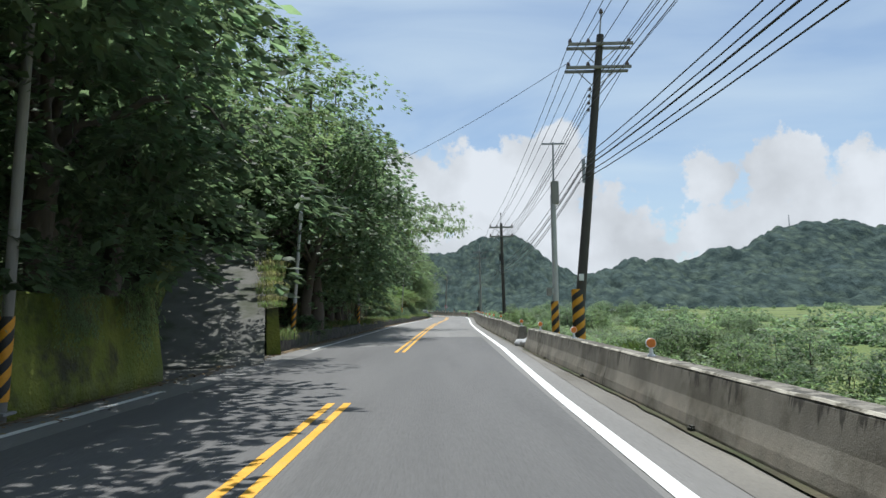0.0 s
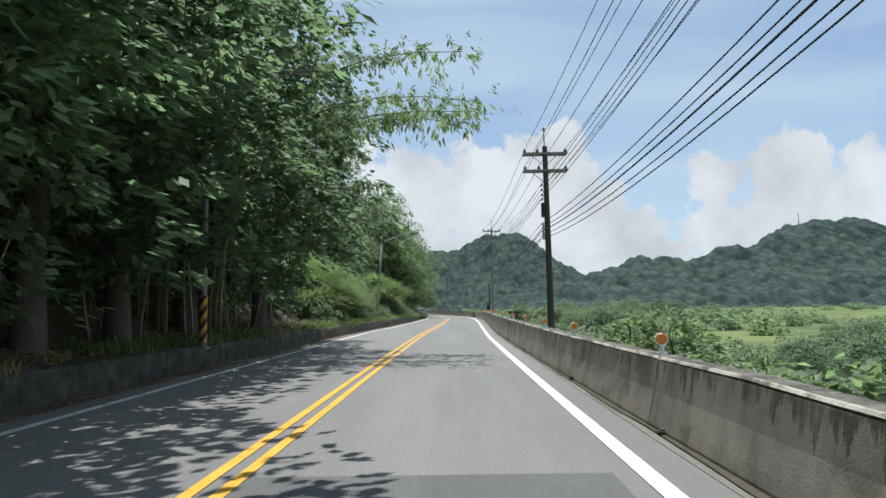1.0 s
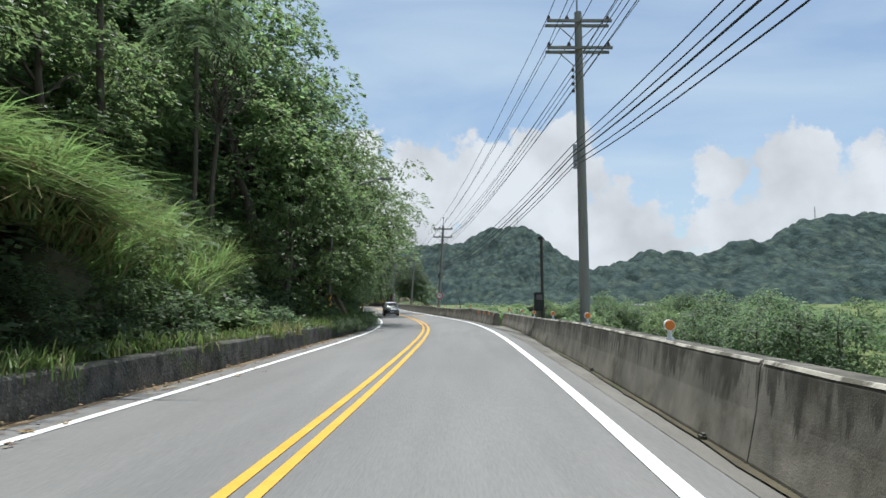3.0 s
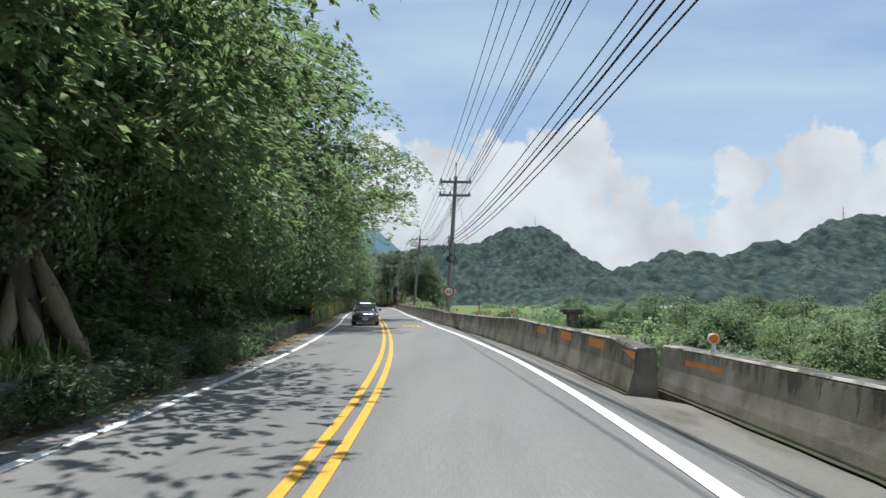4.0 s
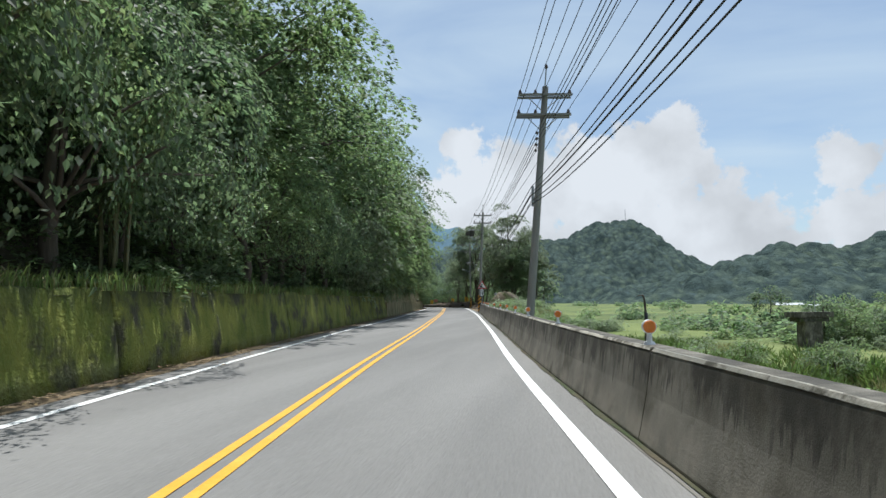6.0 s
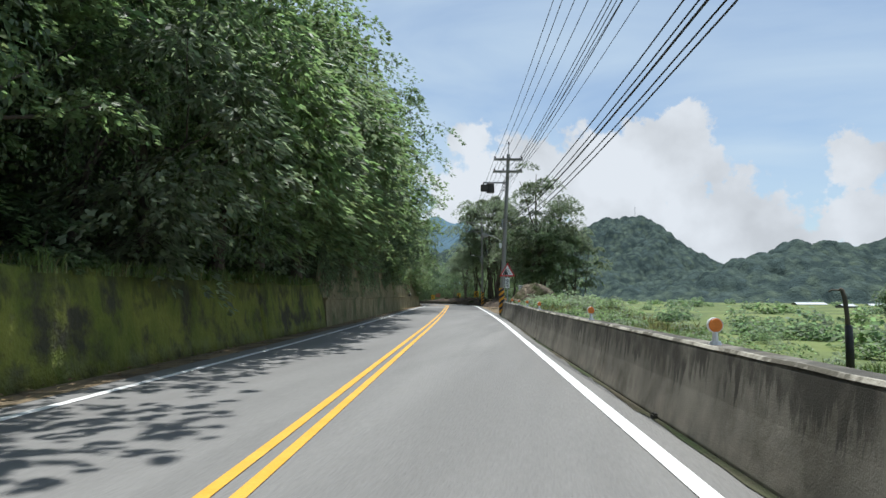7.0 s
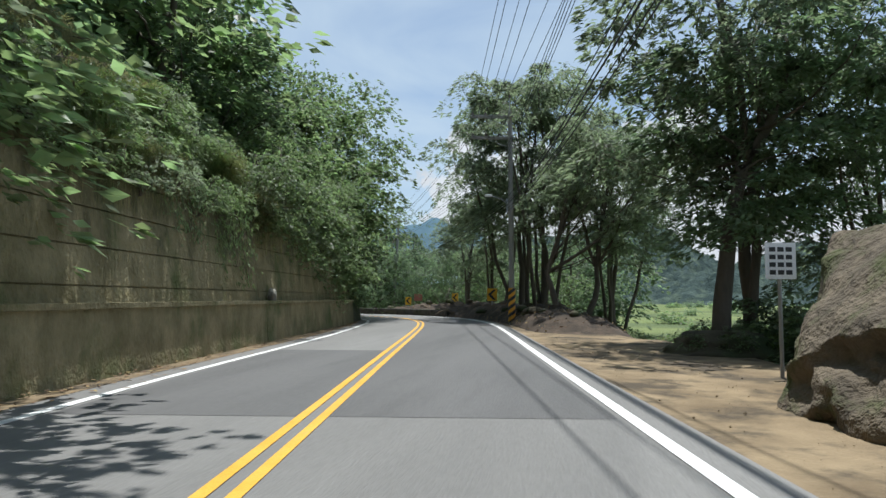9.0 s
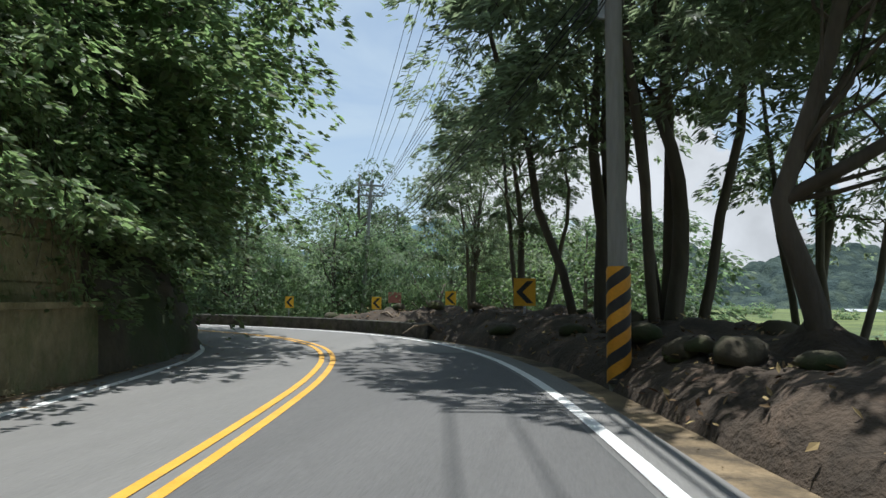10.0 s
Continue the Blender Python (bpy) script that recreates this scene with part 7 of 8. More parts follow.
# ---- signs ----
def text_mesh(body, size, depth=0.002):
    cu = bpy.data.curves.new("letters", "FONT")
    cu.body, cu.size, cu.align_x, cu.align_y, cu.extrude, cu.offset = body, size, "CENTER", "CENTER", depth, size * 0.018
    ob = new("letters", cu)
    me_ = bpy.data.meshes.new_from_object(ob.evaluated_get(bpy.context.evaluated_depsgraph_get()))
    bpy.data.objects.remove(ob)
    return me_


def disc(r, depth, z_, sides=40):
    bm_ = bmesh.new()
    cyl(bm_, r, r, (0, 0.0, z_), (0, depth, z_), sides)
    return bm_


sg = empty("speed_limit_sign", pose(0.42, 146.6, 0, 0, 0, 7), "round red and white speed limit sign on a thin post", "road sign")
bm = bmesh.new()
cyl(bm, 0.03, 0.03, (0, 0.06, -0.5), (0, 0.06, 2.2), 10)
part("post", bm, STEEL, sg)
part("rim", disc(0.32, 0.012, 1.93), SIGN_RED, sg, "red rim")
o = part("face", disc(0.235, 0.006, 1.93), SIGN_WHITE, sg, "white face")
o.matrix_basis = pose(0, -0.008, 0)
me = text_mesh("50", 0.30)
me.materials.append(SIGN_BLACK)
o = part("numerals", me, None, sg, "black numerals")
o.matrix_basis = pose(0, -0.012, 1.93, 90) @ Matrix.Diagonal((1.12, 1, 1, 1))

# the speed painted on the lane
bm = bmesh.new()
for x0, y0, x1, y1 in ((-0.72, 0.80, -0.10, 1.05), (-0.72, -0.02, -0.50, 0.78), (-0.48, 0.10, -0.10, 0.34), (-0.30, -0.80, -0.08, 0.08), (-0.72, -1.05, -0.10, -0.82), (-0.72, -0.80, -0.52, -0.40),
                       (0.06, -1.0, 0.28, 1.0), (0.50, -1.0, 0.72, 1.0), (0.30, 0.82, 0.48, 1.05), (0.30, -1.05, 0.48, -0.82)):
    bm.faces.new([bm.verts.new((px_, py_, 0)) for px_, py_ in ((x0, y0), (x1, y0), (x1, y1), (x0, y1))])
me = bm_mesh("road_numerals", bm, YELLOW)
ob = new("road_numerals", me)
ob.matrix_basis = pose(-1.56, 143.6, 0.011, 0, 0, heading(143.6)) @ Matrix.Diagonal((0.60, 1.1, 1, 1))
tagged(ob, "yellow speed numerals 50 painted on the asphalt", "road marking", kind="structure")

# warning triangle with a plate
wg = empty("warning_sign", pose(-11.5, 231.6, 0, 0, 0, 12), "red-rimmed falling-rocks warning triangle with a white plate below", "road sign")
bm = bmesh.new()
cyl(bm, 0.035, 0.035, (0, 0.05, -0.8), (0, 0.05, 3.2), 10)
part("post", bm, STEEL, wg)


def triangle(half, z0, depth, y0):
    bm_ = bmesh.new()
    h_ = half * 1.732
    front = [bm_.verts.new((sx, y0, zz)) for sx, zz in ((-half, z0), (half, z0), (0, z0 + h_))]
    rear = [bm_.verts.new((v_.co.x, y0 + depth, v_.co.z)) for v_ in front]
    bm_.faces.new(front)
    bm_.faces.new(rear[::-1])
    for i in range(3):
        bm_.faces.new([front[i], rear[i], rear[(i + 1) % 3], front[(i + 1) % 3]])
    return bm_


part("rim", triangle(0.5, 2.55, 0.012, 0.0), SIGN_RED, wg, "red rim")
part("face", triangle(0.36, 2.635, 0.006, -0.009), SIGN_WHITE, wg, "white face")
bm = bmesh.new()
vs = [bm.verts.new((px_, -0.013, pz_)) for px_, pz_ in ((-0.32, 2.65), (0.06, 2.65), (0.02, 2.78), (-0.06, 2.88), (-0.04, 3.0), (-0.09, 3.05))]
bm.faces.new(vs)
part("cliff_symbol", bm, SIGN_BLACK, wg, "black cliff symbol")
for px_, pz_, rr in ((0.03, 2.94, 0.045), (0.09, 2.84, 0.04), (0.05, 3.04, 0.035), (0.16, 2.73, 0.04)):
    bm = bmesh.new()
    bmesh.ops.create_icosphere(bm, subdivisions=1, radius=rr)
    bmesh.ops.transform(bm, matrix=pose(px_, -0.014, pz_) @ Matrix.Diagonal((1, 0.1, 1, 1)), verts=bm.verts)
    part("rock_symbol", bm, SIGN_BLACK, wg, "black rock symbol")


def bar_plate(parent, w_, h_, z_, rows, cols=1, y0=0.0):
    bm_ = bmesh.new()
    box(bm_, (w_, 0.012, h_), (0, y0, z_), 0.003)
    plate_ = part("plate", bm_, SIGN_WHITE, parent, "white plate")
    for i in range(rows):
        for j in range(cols):
            bm_ = bmesh.new()
            cw = w_ * 0.8 / cols
            box(bm_, (cw * 0.75, 0.004, h_ * 0.5 / rows), (-w_ * 0.4 + cw * (j + 0.5), y0 - 0.009, z_ + h_ * (0.42 - 0.84 * (i + 0.5) / rows)))
            part("text_bar", bm_, SIGN_BLACK, plate_, "dark bar of unreadable writing")


bar_plate(wg, 0.26, 0.64, 2.14, 7)
ns = empty("notice_sign", pose(-11.95, 254.7, 0, 0, 0, 14), "white notice plate with rows of writing on a grey post", "road sign")
bm = bmesh.new()
cyl(bm, 0.035, 0.035, (0, 0.05, -1.2), (0, 0.05, 2.3), 10)
part("post", bm, STEEL, ns)
bar_plate(ns, 0.58, 0.66, 2.02, 4, 3)


def chevron(x, y, z, turn, size=0.66):
    root_ = empty("chevron_sign", pose(x, y, 0, 0, 0, turn), "amber curve sign with a black chevron on a post", "road sign", "chevron signs")
    bm_ = bmesh.new()
    cyl(bm_, 0.035, 0.035, (0, 0.05, -0.8), (0, 0.05, z + size * 0.55), 10)
    part("post", bm_, STEEL, root_)
    bm_ = bmesh.new()
    box(bm_, (size, 0.015, size * 1.25), (0, 0, z), 0.004)
    part("plate", bm_, SIGN_YELLOW, root_, "amber plate")
    bm_ = bmesh.new()
    a_, h_ = size * 0.4, size * 0.5
    pts = [(-a_, 0), (a_ * 0.25, h_), (a_, h_), (-a_ * 0.25, 0), (a_, -h_), (a_ * 0.25, -h_)]
    vs_ = [bm_.verts.new((px_, -0.012, z + pz_)) for px_, pz_ in pts]
    bm_.faces.new([vs_[0], vs_[1], vs_[2], vs_[3]])
    bm_.faces.new([vs_[0], vs_[3], vs_[4], vs_[5]])
    part("chevron", bm_, SIGN_BLACK, root_, "black chevron")
    return root_


chevron(-20.4, 286.4, 1.55, 14, 0.68)
chevron(-25.35, 301.6, 1.35, 22, 0.6)
chevron(-30.5, 304.8, 1.0, 30, 0.6)
chevron(-35.5, 303.3, 1.0, 50, 0.55)
rs = empty("notice_sign", pose(-30.2, 308.0, 0, 0, 0, 18), "faded red notice board outside the bend", "road sign")
bm = bmesh.new()
for sx in (-0.3, 0.3):
    cyl(bm, 0.03, 0.03, (sx, 0.03, -1.0), (sx, 0.03, 1.7), 8)
part("posts", bm, STEEL, rs)
bm = bmesh.new()
box(bm, (0.85, 0.02, 0.7), (0, 0, 1.35), 0.005)
part("board", bm, material("faded red sheet", (0.33, 0.10, 0.09), (0.40, 0.14, 0.12), 0.6, 3, 20, 0, None), rs)

# ---- reflectors along the parapet ----
def delineator():
    root_ = empty("reflector", Matrix(), "round orange reflector on a short white stem on the parapet", "reflector", "parapet reflectors")
    bm_ = bmesh.new()
    cyl(bm_, 0.06, 0.045, (0, 0, 0), (0, 0, 0.03), 14)
    cyl(bm_, 0.03, 0.025, (0, 0, 0.02), (0, 0, 0.12), 10)
    part("stem", bm_, SIGN_WHITE, root_)
    bm_ = bmesh.new()
    cyl(bm_, 0.072, 0.072, (0, -0.02, 0.18), (0, 0.02, 0.18), 22)
    house_ = part("housing", bm_, SIGN_WHITE, root_)
    bm_ = bmesh.new()
    cyl(bm_, 0.064, 0.058, (0, -0.02, 0.18), (0, -0.028, 0.18), 22)
    part("lens", bm_, ORANGE, house_, "orange lens")
    return root_


proto = delineator()
for u in (9.2, 14.6, 19.6, 24.4, 33.8, 39.2, 43.4, 48.1, 52.8, 57.5, 63.1, 67.8, 72.6, 78.5, 84, 89, 95, 101, 106.5, 111.2, 116.1, 128.4, 135, 141.7, 146, 150.2, 153.7, 158.9, 163.7, 169, 175, 181, 186, 191, 196, 202.1, 211.1, 216.1, 221, 226.4, 232.5):
    x, y = road(u, table(u, WALL_R) + 0.24)
    copy_thing(proto, pose(x, y, 0.70 * table(u, TALL_R), 0, 0, heading(u) + rng.uniform(-12, 12)))
remove_thing(proto)
# faded orange paint blocks on the parapet
for u, long_ in ((123.25, 1.0), (120.8, 0.95), (118.55, 0.95), (117.0, 0.6), (115.5, 1.15)):
    us = np.linspace(u, u + long_, 4)
    near_ = u < 116.9
    rows_ = []
    for z_, o_ in ((0.37, 0.070), (0.55, 0.088)) if near_ else ((0.48, 0.081), (0.64, 0.098)):
        x, y = road(us, table(us, [(107, 4.15), (117.6, 4.37)] if near_ else WALL_R) + o_ - (0.012 if near_ else 0.03))
        rows_.append(np.stack([x, y, z_ * table(us, TALL_R)], 1))
    thing_mesh("painted_block", (np.concatenate(rows_), [[i, i + 1, 5 + i, 4 + i] for i in range(3)]), ORANGE_PAINT, "faded orange paint block on the parapet", "paint mark", "orange paint blocks", "structure")
# drain holes at the parapet's foot
for u in (3, 7, 12.5, 17, 28, 33, 38, 46, 52, 58, 63, 69.5, 75, 81, 87, 93, 123.5, 130, 139.5, 143.2, 148, 153.5, 159, 165, 197, 209.5):
    x, y = road(u, table(u, WALL_R) - 0.005)
    bm = bmesh.new()
    box(bm, (0.16, 0.13, 0.07), (0, 0, 0), 0.02)
    bmesh.ops.transform(bm, matrix=pose(x, y, 0.03, 0, 0, heading(u)), verts=bm.verts)
    ob = new("drain_hole", bm_mesh("drain_hole", bm, CONCRETE_DARK))
    tagged(ob, "small black drain outlet at the foot of the parapet", "drain", "drain outlets")

# sacks in the gap of the parapet
for i, (dx, dy, s_) in enumerate(((0.10, 22.5, 0.24), (0.25, 22.9, 0.22), (-0.02, 23.3, 0.2), (0.35, 23.5, 0.27))):
    bm = bmesh.new()
    bmesh.ops.create_icosphere(bm, subdivisions=3, radius=1.0)
    for v_ in bm.verts:
        n_ = noise.noise(v_.co * 1.7 + Vector((i * 9, 0, 0))) * 0.35 + noise.noise(v_.co * 5 + Vector((i * 3, 5, 0))) * 0.14
        v_.co *= 1 + n_
        v_.co.z = max(v_.co.z, -0.55)
    bmesh.ops.scale(bm, vec=(s_, s_ * 1.2, s_ * 0.75), verts=bm.verts)
    ob = new("sack", bm_mesh("sack", bm, TRASH, True))
    ob.matrix_basis = pose(2.7 + dx, dy, s_ * 0.42, 0, 0, i * 50)
    tagged(ob, "crumpled dirty white sack lying in the parapet gap", "sack", "dumped sacks")


# ---- rocks, mound ----
def rock(name, at, radii, seed, label, mat=ROCK, turn=0, rough=0.28, sub=4, cuts=()):
    bm_ = bmesh.new()
    bmesh.ops.create_icosphere(bm_, subdivisions=sub, radius=1.0)
    for v_ in bm_.verts:
        p_ = v_.co.copy() + Vector((seed * 7.3, seed * 3.1, 0))
        ridge_ = (1 - abs(noise.noise(p_ * 1.6))) ** 2 - 0.6
        v_.co *= 1 + noise.noise(p_ * 0.9) * rough * 1.2 + ridge_ * rough * 0.8 + noise.noise(p_ * 3.1) * rough * 0.5 + noise.noise(p_ * 7.0) * rough * 0.26 + noise.noise(p_ * 15.0) * rough * 0.12
        for n_, d_ in cuts:
            over_ = v_.co.dot(Vector(n_).normalized()) - d_ - noise.noise(p_ * 2.2) * 0.05 - noise.noise(p_ * 6.0) * 0.03
            if over_ > 0:
                v_.co -= Vector(n_).normalized() * over_ * 0.9
        v_.co.z = max(v_.co.z, -0.5)
    bmesh.ops.scale(bm_, vec=radii, verts=bm_.verts)
    ob_ = new(name, bm_mesh(name, bm_, mat, True))
    ob_.matrix_basis = pose(*at, 0, 0, turn)
    return tagged(ob_, label, "rock")


rock("boulder", (-10.7, 250.9, 0.35), (2.6, 3.1, 2.35), 1, "large mossy brown boulder beside the dirt pull-off", rough=0.27, sub=6,
     cuts=(((-0.75, -0.1, 0.65), 0.74), ((0.96, -0.2, 0.1), 0.66), ((0.35, -0.85, 0.25), 0.68), ((-0.35, -0.8, 0.5), 0.72), ((0.1, 0.0, 1.0), 0.88), ((-0.9, 0.5, 0.2), 0.8), ((0.6, -0.1, 0.8), 0.84)))
rock("boulder", (-8.2, 253.4, 0.0), (1.3, 1.0, 0.9), 2, "brown rock behind the large boulder", turn=30)
rock("earth_hump", (-11.4, 260.3, -0.1), (1.9, 1.4, 0.6), 12, "dark mossy earth hump at the tree's foot", mat=SOIL, turn=20, rough=0.2)
x, y = road(261.7, table(261.7, WALL_L) - 0.12)
rock("stone", (x, y, 1.26), (0.13, 0.2, 0.34), 17, "pale upright stone on the wall's ledge", mat=CONCRETE_PALE, turn=15, sub=3)
root_lines = [((-11.3, 248.05, 2.0), (-11.0, 247.75, 1.2), (-10.6, 247.6, 0.5), (-10.2, 247.5, -0.15)), ((-11.2, 248.1, 2.0), (-11.2, 247.8, 1.3), (-10.9, 247.6, 0.7), (-10.7, 247.5, -0.1))]
for line_ in root_lines:
    v, f = tube(np.array(line_), [0.035, 0.03, 0.025, 0.015], 7)
    thing_mesh("exposed_root", (v, f), ROOT, "pale root hanging down the boulder", "root", "boulder roots", smooth=True)
# added humps whose dark colour stands for the shaded hollow below the grass
for u, b_, r_ in ((86.2, 3.2, 1.5), (88.6, 3.0, 1.8), (91.0, 3.1, 1.6)):
    x, y = road(u, table(u, WALL_L) - b_)
    rock("earth_hump", (x, y, 1.0), (r_, r_ * 0.9, 1.5), int(u), "added dark hump standing for the shaded hollow under the silver grass", mat=SOIL, turn=u * 20)
rock("rock", (-5.6, 82.8, 0.75), (0.8, 0.6, 0.75), 3, "weathered rock in the grassy bank", turn=20)
rock("rock", (-5.3, 88.5, 0.7), (0.6, 0.5, 0.55), 4, "weathered rock in the grassy bank", turn=70)
us = np.linspace(266, 294, 70)
offs = np.linspace(4.5, 11.5, 34)
UU, OO = np.meshgrid(us, offs, indexing="ij")
X, Y = road(UU.ravel(), OO.ravel())
tt_ = (OO.ravel() - 4.5) / 7.0
prof = np.clip(np.sin(np.clip(tt_ * 1.5, 0, 1) * np.pi), 0, 1) ** 0.7
env = np.clip((UU.ravel() - 266) / 6, 0, 1) * np.clip((294 - UU.ravel()) / 4, 0, 1)
bump_ = prof * env * (0.45 + 1.0 * fbm(X / 1.6, Y / 1.6, 31)) + (fbm(X / 0.5, Y / 0.5, 37) - 0.5) * 0.55 * env * np.clip(prof * 2, 0, 1)
Z = land(X, Y) + bump_ - 0.35 * (1 - np.clip(prof * env * 3, 0, 1)) + 0.02
i_ = np.arange(UU.size).reshape(UU.shape)
q = np.stack([i_[:-1, :-1], i_[:-1, 1:], i_[1:, 1:], i_[1:, :-1]], -1).reshape(-1, 4)
thing_mesh("earth_mound", (np.stack([X, Y, Z], 1), q.tolist()), material("dark earth", (0.038, 0.029, 0.021), (0.080, 0.058, 0.041), 0.95, 1.6, 11, 1.0, (0.15, 0.105, 0.075), 0.9, (0.54, 0.68), bump_distance=0.05), "dark earth mound with exposed roots beside the road", "mound", kind="structure", smooth=True)
ggen = np.random.default_rng(305)
gn = 700
gu_ = ggen.uniform(233, 272, gn)
go_ = 4.05 + np.abs(ggen.normal(0, 2.2, gn))
gx_, gy_ = road(gu_, go_)
gs_ = 0.006 + 0.022 * ggen.random((gn, 1, 1)) ** 4
gc_ = np.stack([gx_, gy_, np.full(gn, -0.03)], 1)[:, None, :]
shape_ = np.array([(1, 0, 0), (0.2, 1, 0), (-1, 0.1, 0), (0, -0.9, 0.1), (0.1, 0, 0.8), (0, 0, -0.6)])[None]
v = (gc_ + shape_ * gs_ * ggen.uniform(0.7, 1.3, (gn, 6, 1))).reshape(-1, 3)
v[:, 2] += np.repeat(land(gx_, gy_) + 0.05, 6)
tri_ = np.array([(0, 1, 4), (1, 2, 4), (2, 3, 4), (3, 0, 4), (1, 0, 5), (2, 1, 5), (3, 2, 5), (0, 3, 5)])
f = (np.arange(gn)[:, None, None] * 6 + tri_[None]).reshape(-1, 3)
thing_mesh("gravel", (v, f), DIRT, "loose gravel on the dirt pull-off", "gravel", kind="stuff")
mgen = np.random.default_rng(301)
mn = 2600
mu_, mo_ = mgen.uniform(268, 293, mn), mgen.uniform(4.4, 9.6, mn)
mz_ = np.array([Z[(np.abs(us - a_).argmin()) * len(offs) + np.abs(offs - b_).argmin()] for a_, b_ in zip(mu_, mo_)])
mx_, my_ = road(mu_, mo_)
v, f = leaf_mesh(np.stack([mx_, my_, mz_ + 0.03], 1), np.zeros((mn, 3)), mn, 0.14, 0.06, 0.0, 1.0, mgen)
thing_mesh("mound_litter", (v, f), LITTER, "dead leaves and twigs on the earth mound", "leaf litter", kind="stuff")
for i in range(44):
    j_ = int(mgen.integers(0, mn))
    s_ = mgen.uniform(0.08, 0.3)
    rock("stone", (mx_[j_], my_[j_], mz_[j_] + s_ * 0.2), (s_ * 1.3, s_, s_ * 0.8), 40 + i, "dark clod on the earth mound", mat=SOIL if i % 3 else ROCK, turn=mgen.uniform(0, 360), sub=2)
for i in range(12):
    j_ = int(mgen.integers(0, mn))
    a_ = mgen.uniform(0, 6.28)
    p0 = np.array([mx_[j_], my_[j_], mz_[j_]])
    d0 = np.array([math.cos(a_), math.sin(a_), 0])
    v, f = tube(np.array([p0 - [0, 0, 0.1], p0 + d0 * 0.4 + [0, 0, 0.18], p0 + d0 * 0.9 + [0, 0, 0.1], p0 + d0 * 1.3 - [0, 0, 0.15]]), [0.05, 0.045, 0.035, 0.015], 7)
    thing_mesh("exposed_root", (v, f), ROOT, "crooked exposed root on the earth mound", "root", "mound roots", smooth=True)
OUTER = [(-60, 4.6), (400, 4.6)]
thing_mesh("low_wall", swept(286, U_END, OUTER, [(0.0, -0.2), (0.02, 0.42), (0.05, 0.45), (0.30, 0.45), (0.32, -0.2)]), CONCRETE_DARK, "low dark wall round the outside of the bend", "wall", kind="structure")

# ---- bridge pier, farm roofs ----
pr = empty("bridge_pier", pose(21.7, 235.5, -5.2, 0, 0, 18), "weathered concrete pier with a wide cap on the river plain", "pier")
bm = bmesh.new()
box(bm, (2.0, 1.4, 4.4), (0, 0, 2.2), 0.08)
part("stem", bm, CONCRETE, pr)
bm = bmesh.new()
box(bm, (4.4, 1.7, 0.55), (0, 0, 4.85), 0.05)
part("cap", bm, CONCRETE, pr)
bm = bmesh.new()
box(bm, (3.4, 1.5, 0.45), (0, 0, 4.36), 0.05)
part("corbel", bm, CONCRETE_DARK, pr)
bm = bmesh.new()
cyl(bm, 0.04, 0.03, (0.7, 0, 5.1), (0.7, 0, 7.6), 6)
part("aerial", bm, STEEL, pr)


def farm_shed(x, y, z, size, turn, roof, label):
    root_ = empty("farm_shed", pose(x, y, z, 0, 0, turn), label, "shed", "farm sheds")
    bm_ = bmesh.new()
    box(bm_, (size[0], size[1], size[2]), (0, 0, size[2] / 2), 0.05)
    part("wall", bm_, CONCRETE, root_)
    bm_ = bmesh.new()
    for s_ in (-1, 1):
        box(bm_, (size[0] * 1.06, size[1] * 0.56, 0.15), (0, s_ * size[1] * 0.26, size[2] + size[1] * 0.09), 0.02, Matrix.Rotation(radians(-s_ * 18), 4, "X"))
    part("roof", bm_, roof, root_)
    for i in range(4):
        bm_ = bmesh.new()
        box(bm_, (size[0] * 0.1, 0.06, size[2] * 0.35), (-size[0] * 0.38 + size[0] * 0.25 * i, -size[1] / 2 - 0.01, size[2] * 0.55))
        part("window", bm_, GLASS, root_)
    return root_


farm_shed(236, 900, -9.5, (30, 12, 4.0), 15, ROOF_WHITE, "long white-roofed greenhouse shed across the plain")
farm_shed(290, 880, -9.5, (20, 10, 3.6), 10, ROOF_WHITE, "white-roofed farm shed across the plain")
farm_shed(168, 640, -6.9, (10, 7, 3.0), 25, ROOF_WHITE, "white-roofed farm shed across the plain")
farm_shed(-32.5, 326, -0.6, (9, 7, 3.6), -20, ROOF_BLUE, "small house with a faded blue sheet roof behind the trees")


# ---- the grey car in the oncoming lane ----
def loft(sections, n=28, power=3.2):
    """Rounded sections across the car: (x, half width, z low, z high)."""
    a_ = np.linspace(0, 2 * np.pi, n, endpoint=False)
    c, s = np.cos(a_), np.sin(a_)
    se = lambda q: np.sign(q) * np.abs(q) ** (2 / power)
    v_ = np.array([[(x_, w_ * u_, (lo + hi) / 2 + (hi - lo) / 2 * t_) for u_, t_ in zip(se(c), se(s))] for x_, w_, lo, hi in sections]).reshape(-1, 3)
    m_ = len(sections)
    f_ = [[i * n + j, i * n + (j + 1) % n, (i + 1) * n + (j + 1) % n, (i + 1) * n + j] for i in range(m_ - 1) for j in range(n)]
    f_ += [list(range(n))[::-1], list(range((m_ - 1) * n, m_ * n))]
    return v_, f_


def prism(bm_, pts, y0, y1):
    """A side outline of (x, z) between two y."""
    a_ = [bm_.verts.new((px_, y0, pz_)) for px_, pz_ in pts]
    b_ = [bm_.verts.new((px_, y1, pz_)) for px_, pz_ in pts]
    bm_.faces.new(a_)
    bm_.faces.new(b_[::-1])
    for i in range(len(pts)):
        bm_.faces.new([a_[i], b_[i], b_[(i + 1) % len(pts)], a_[(i + 1) % len(pts)]])


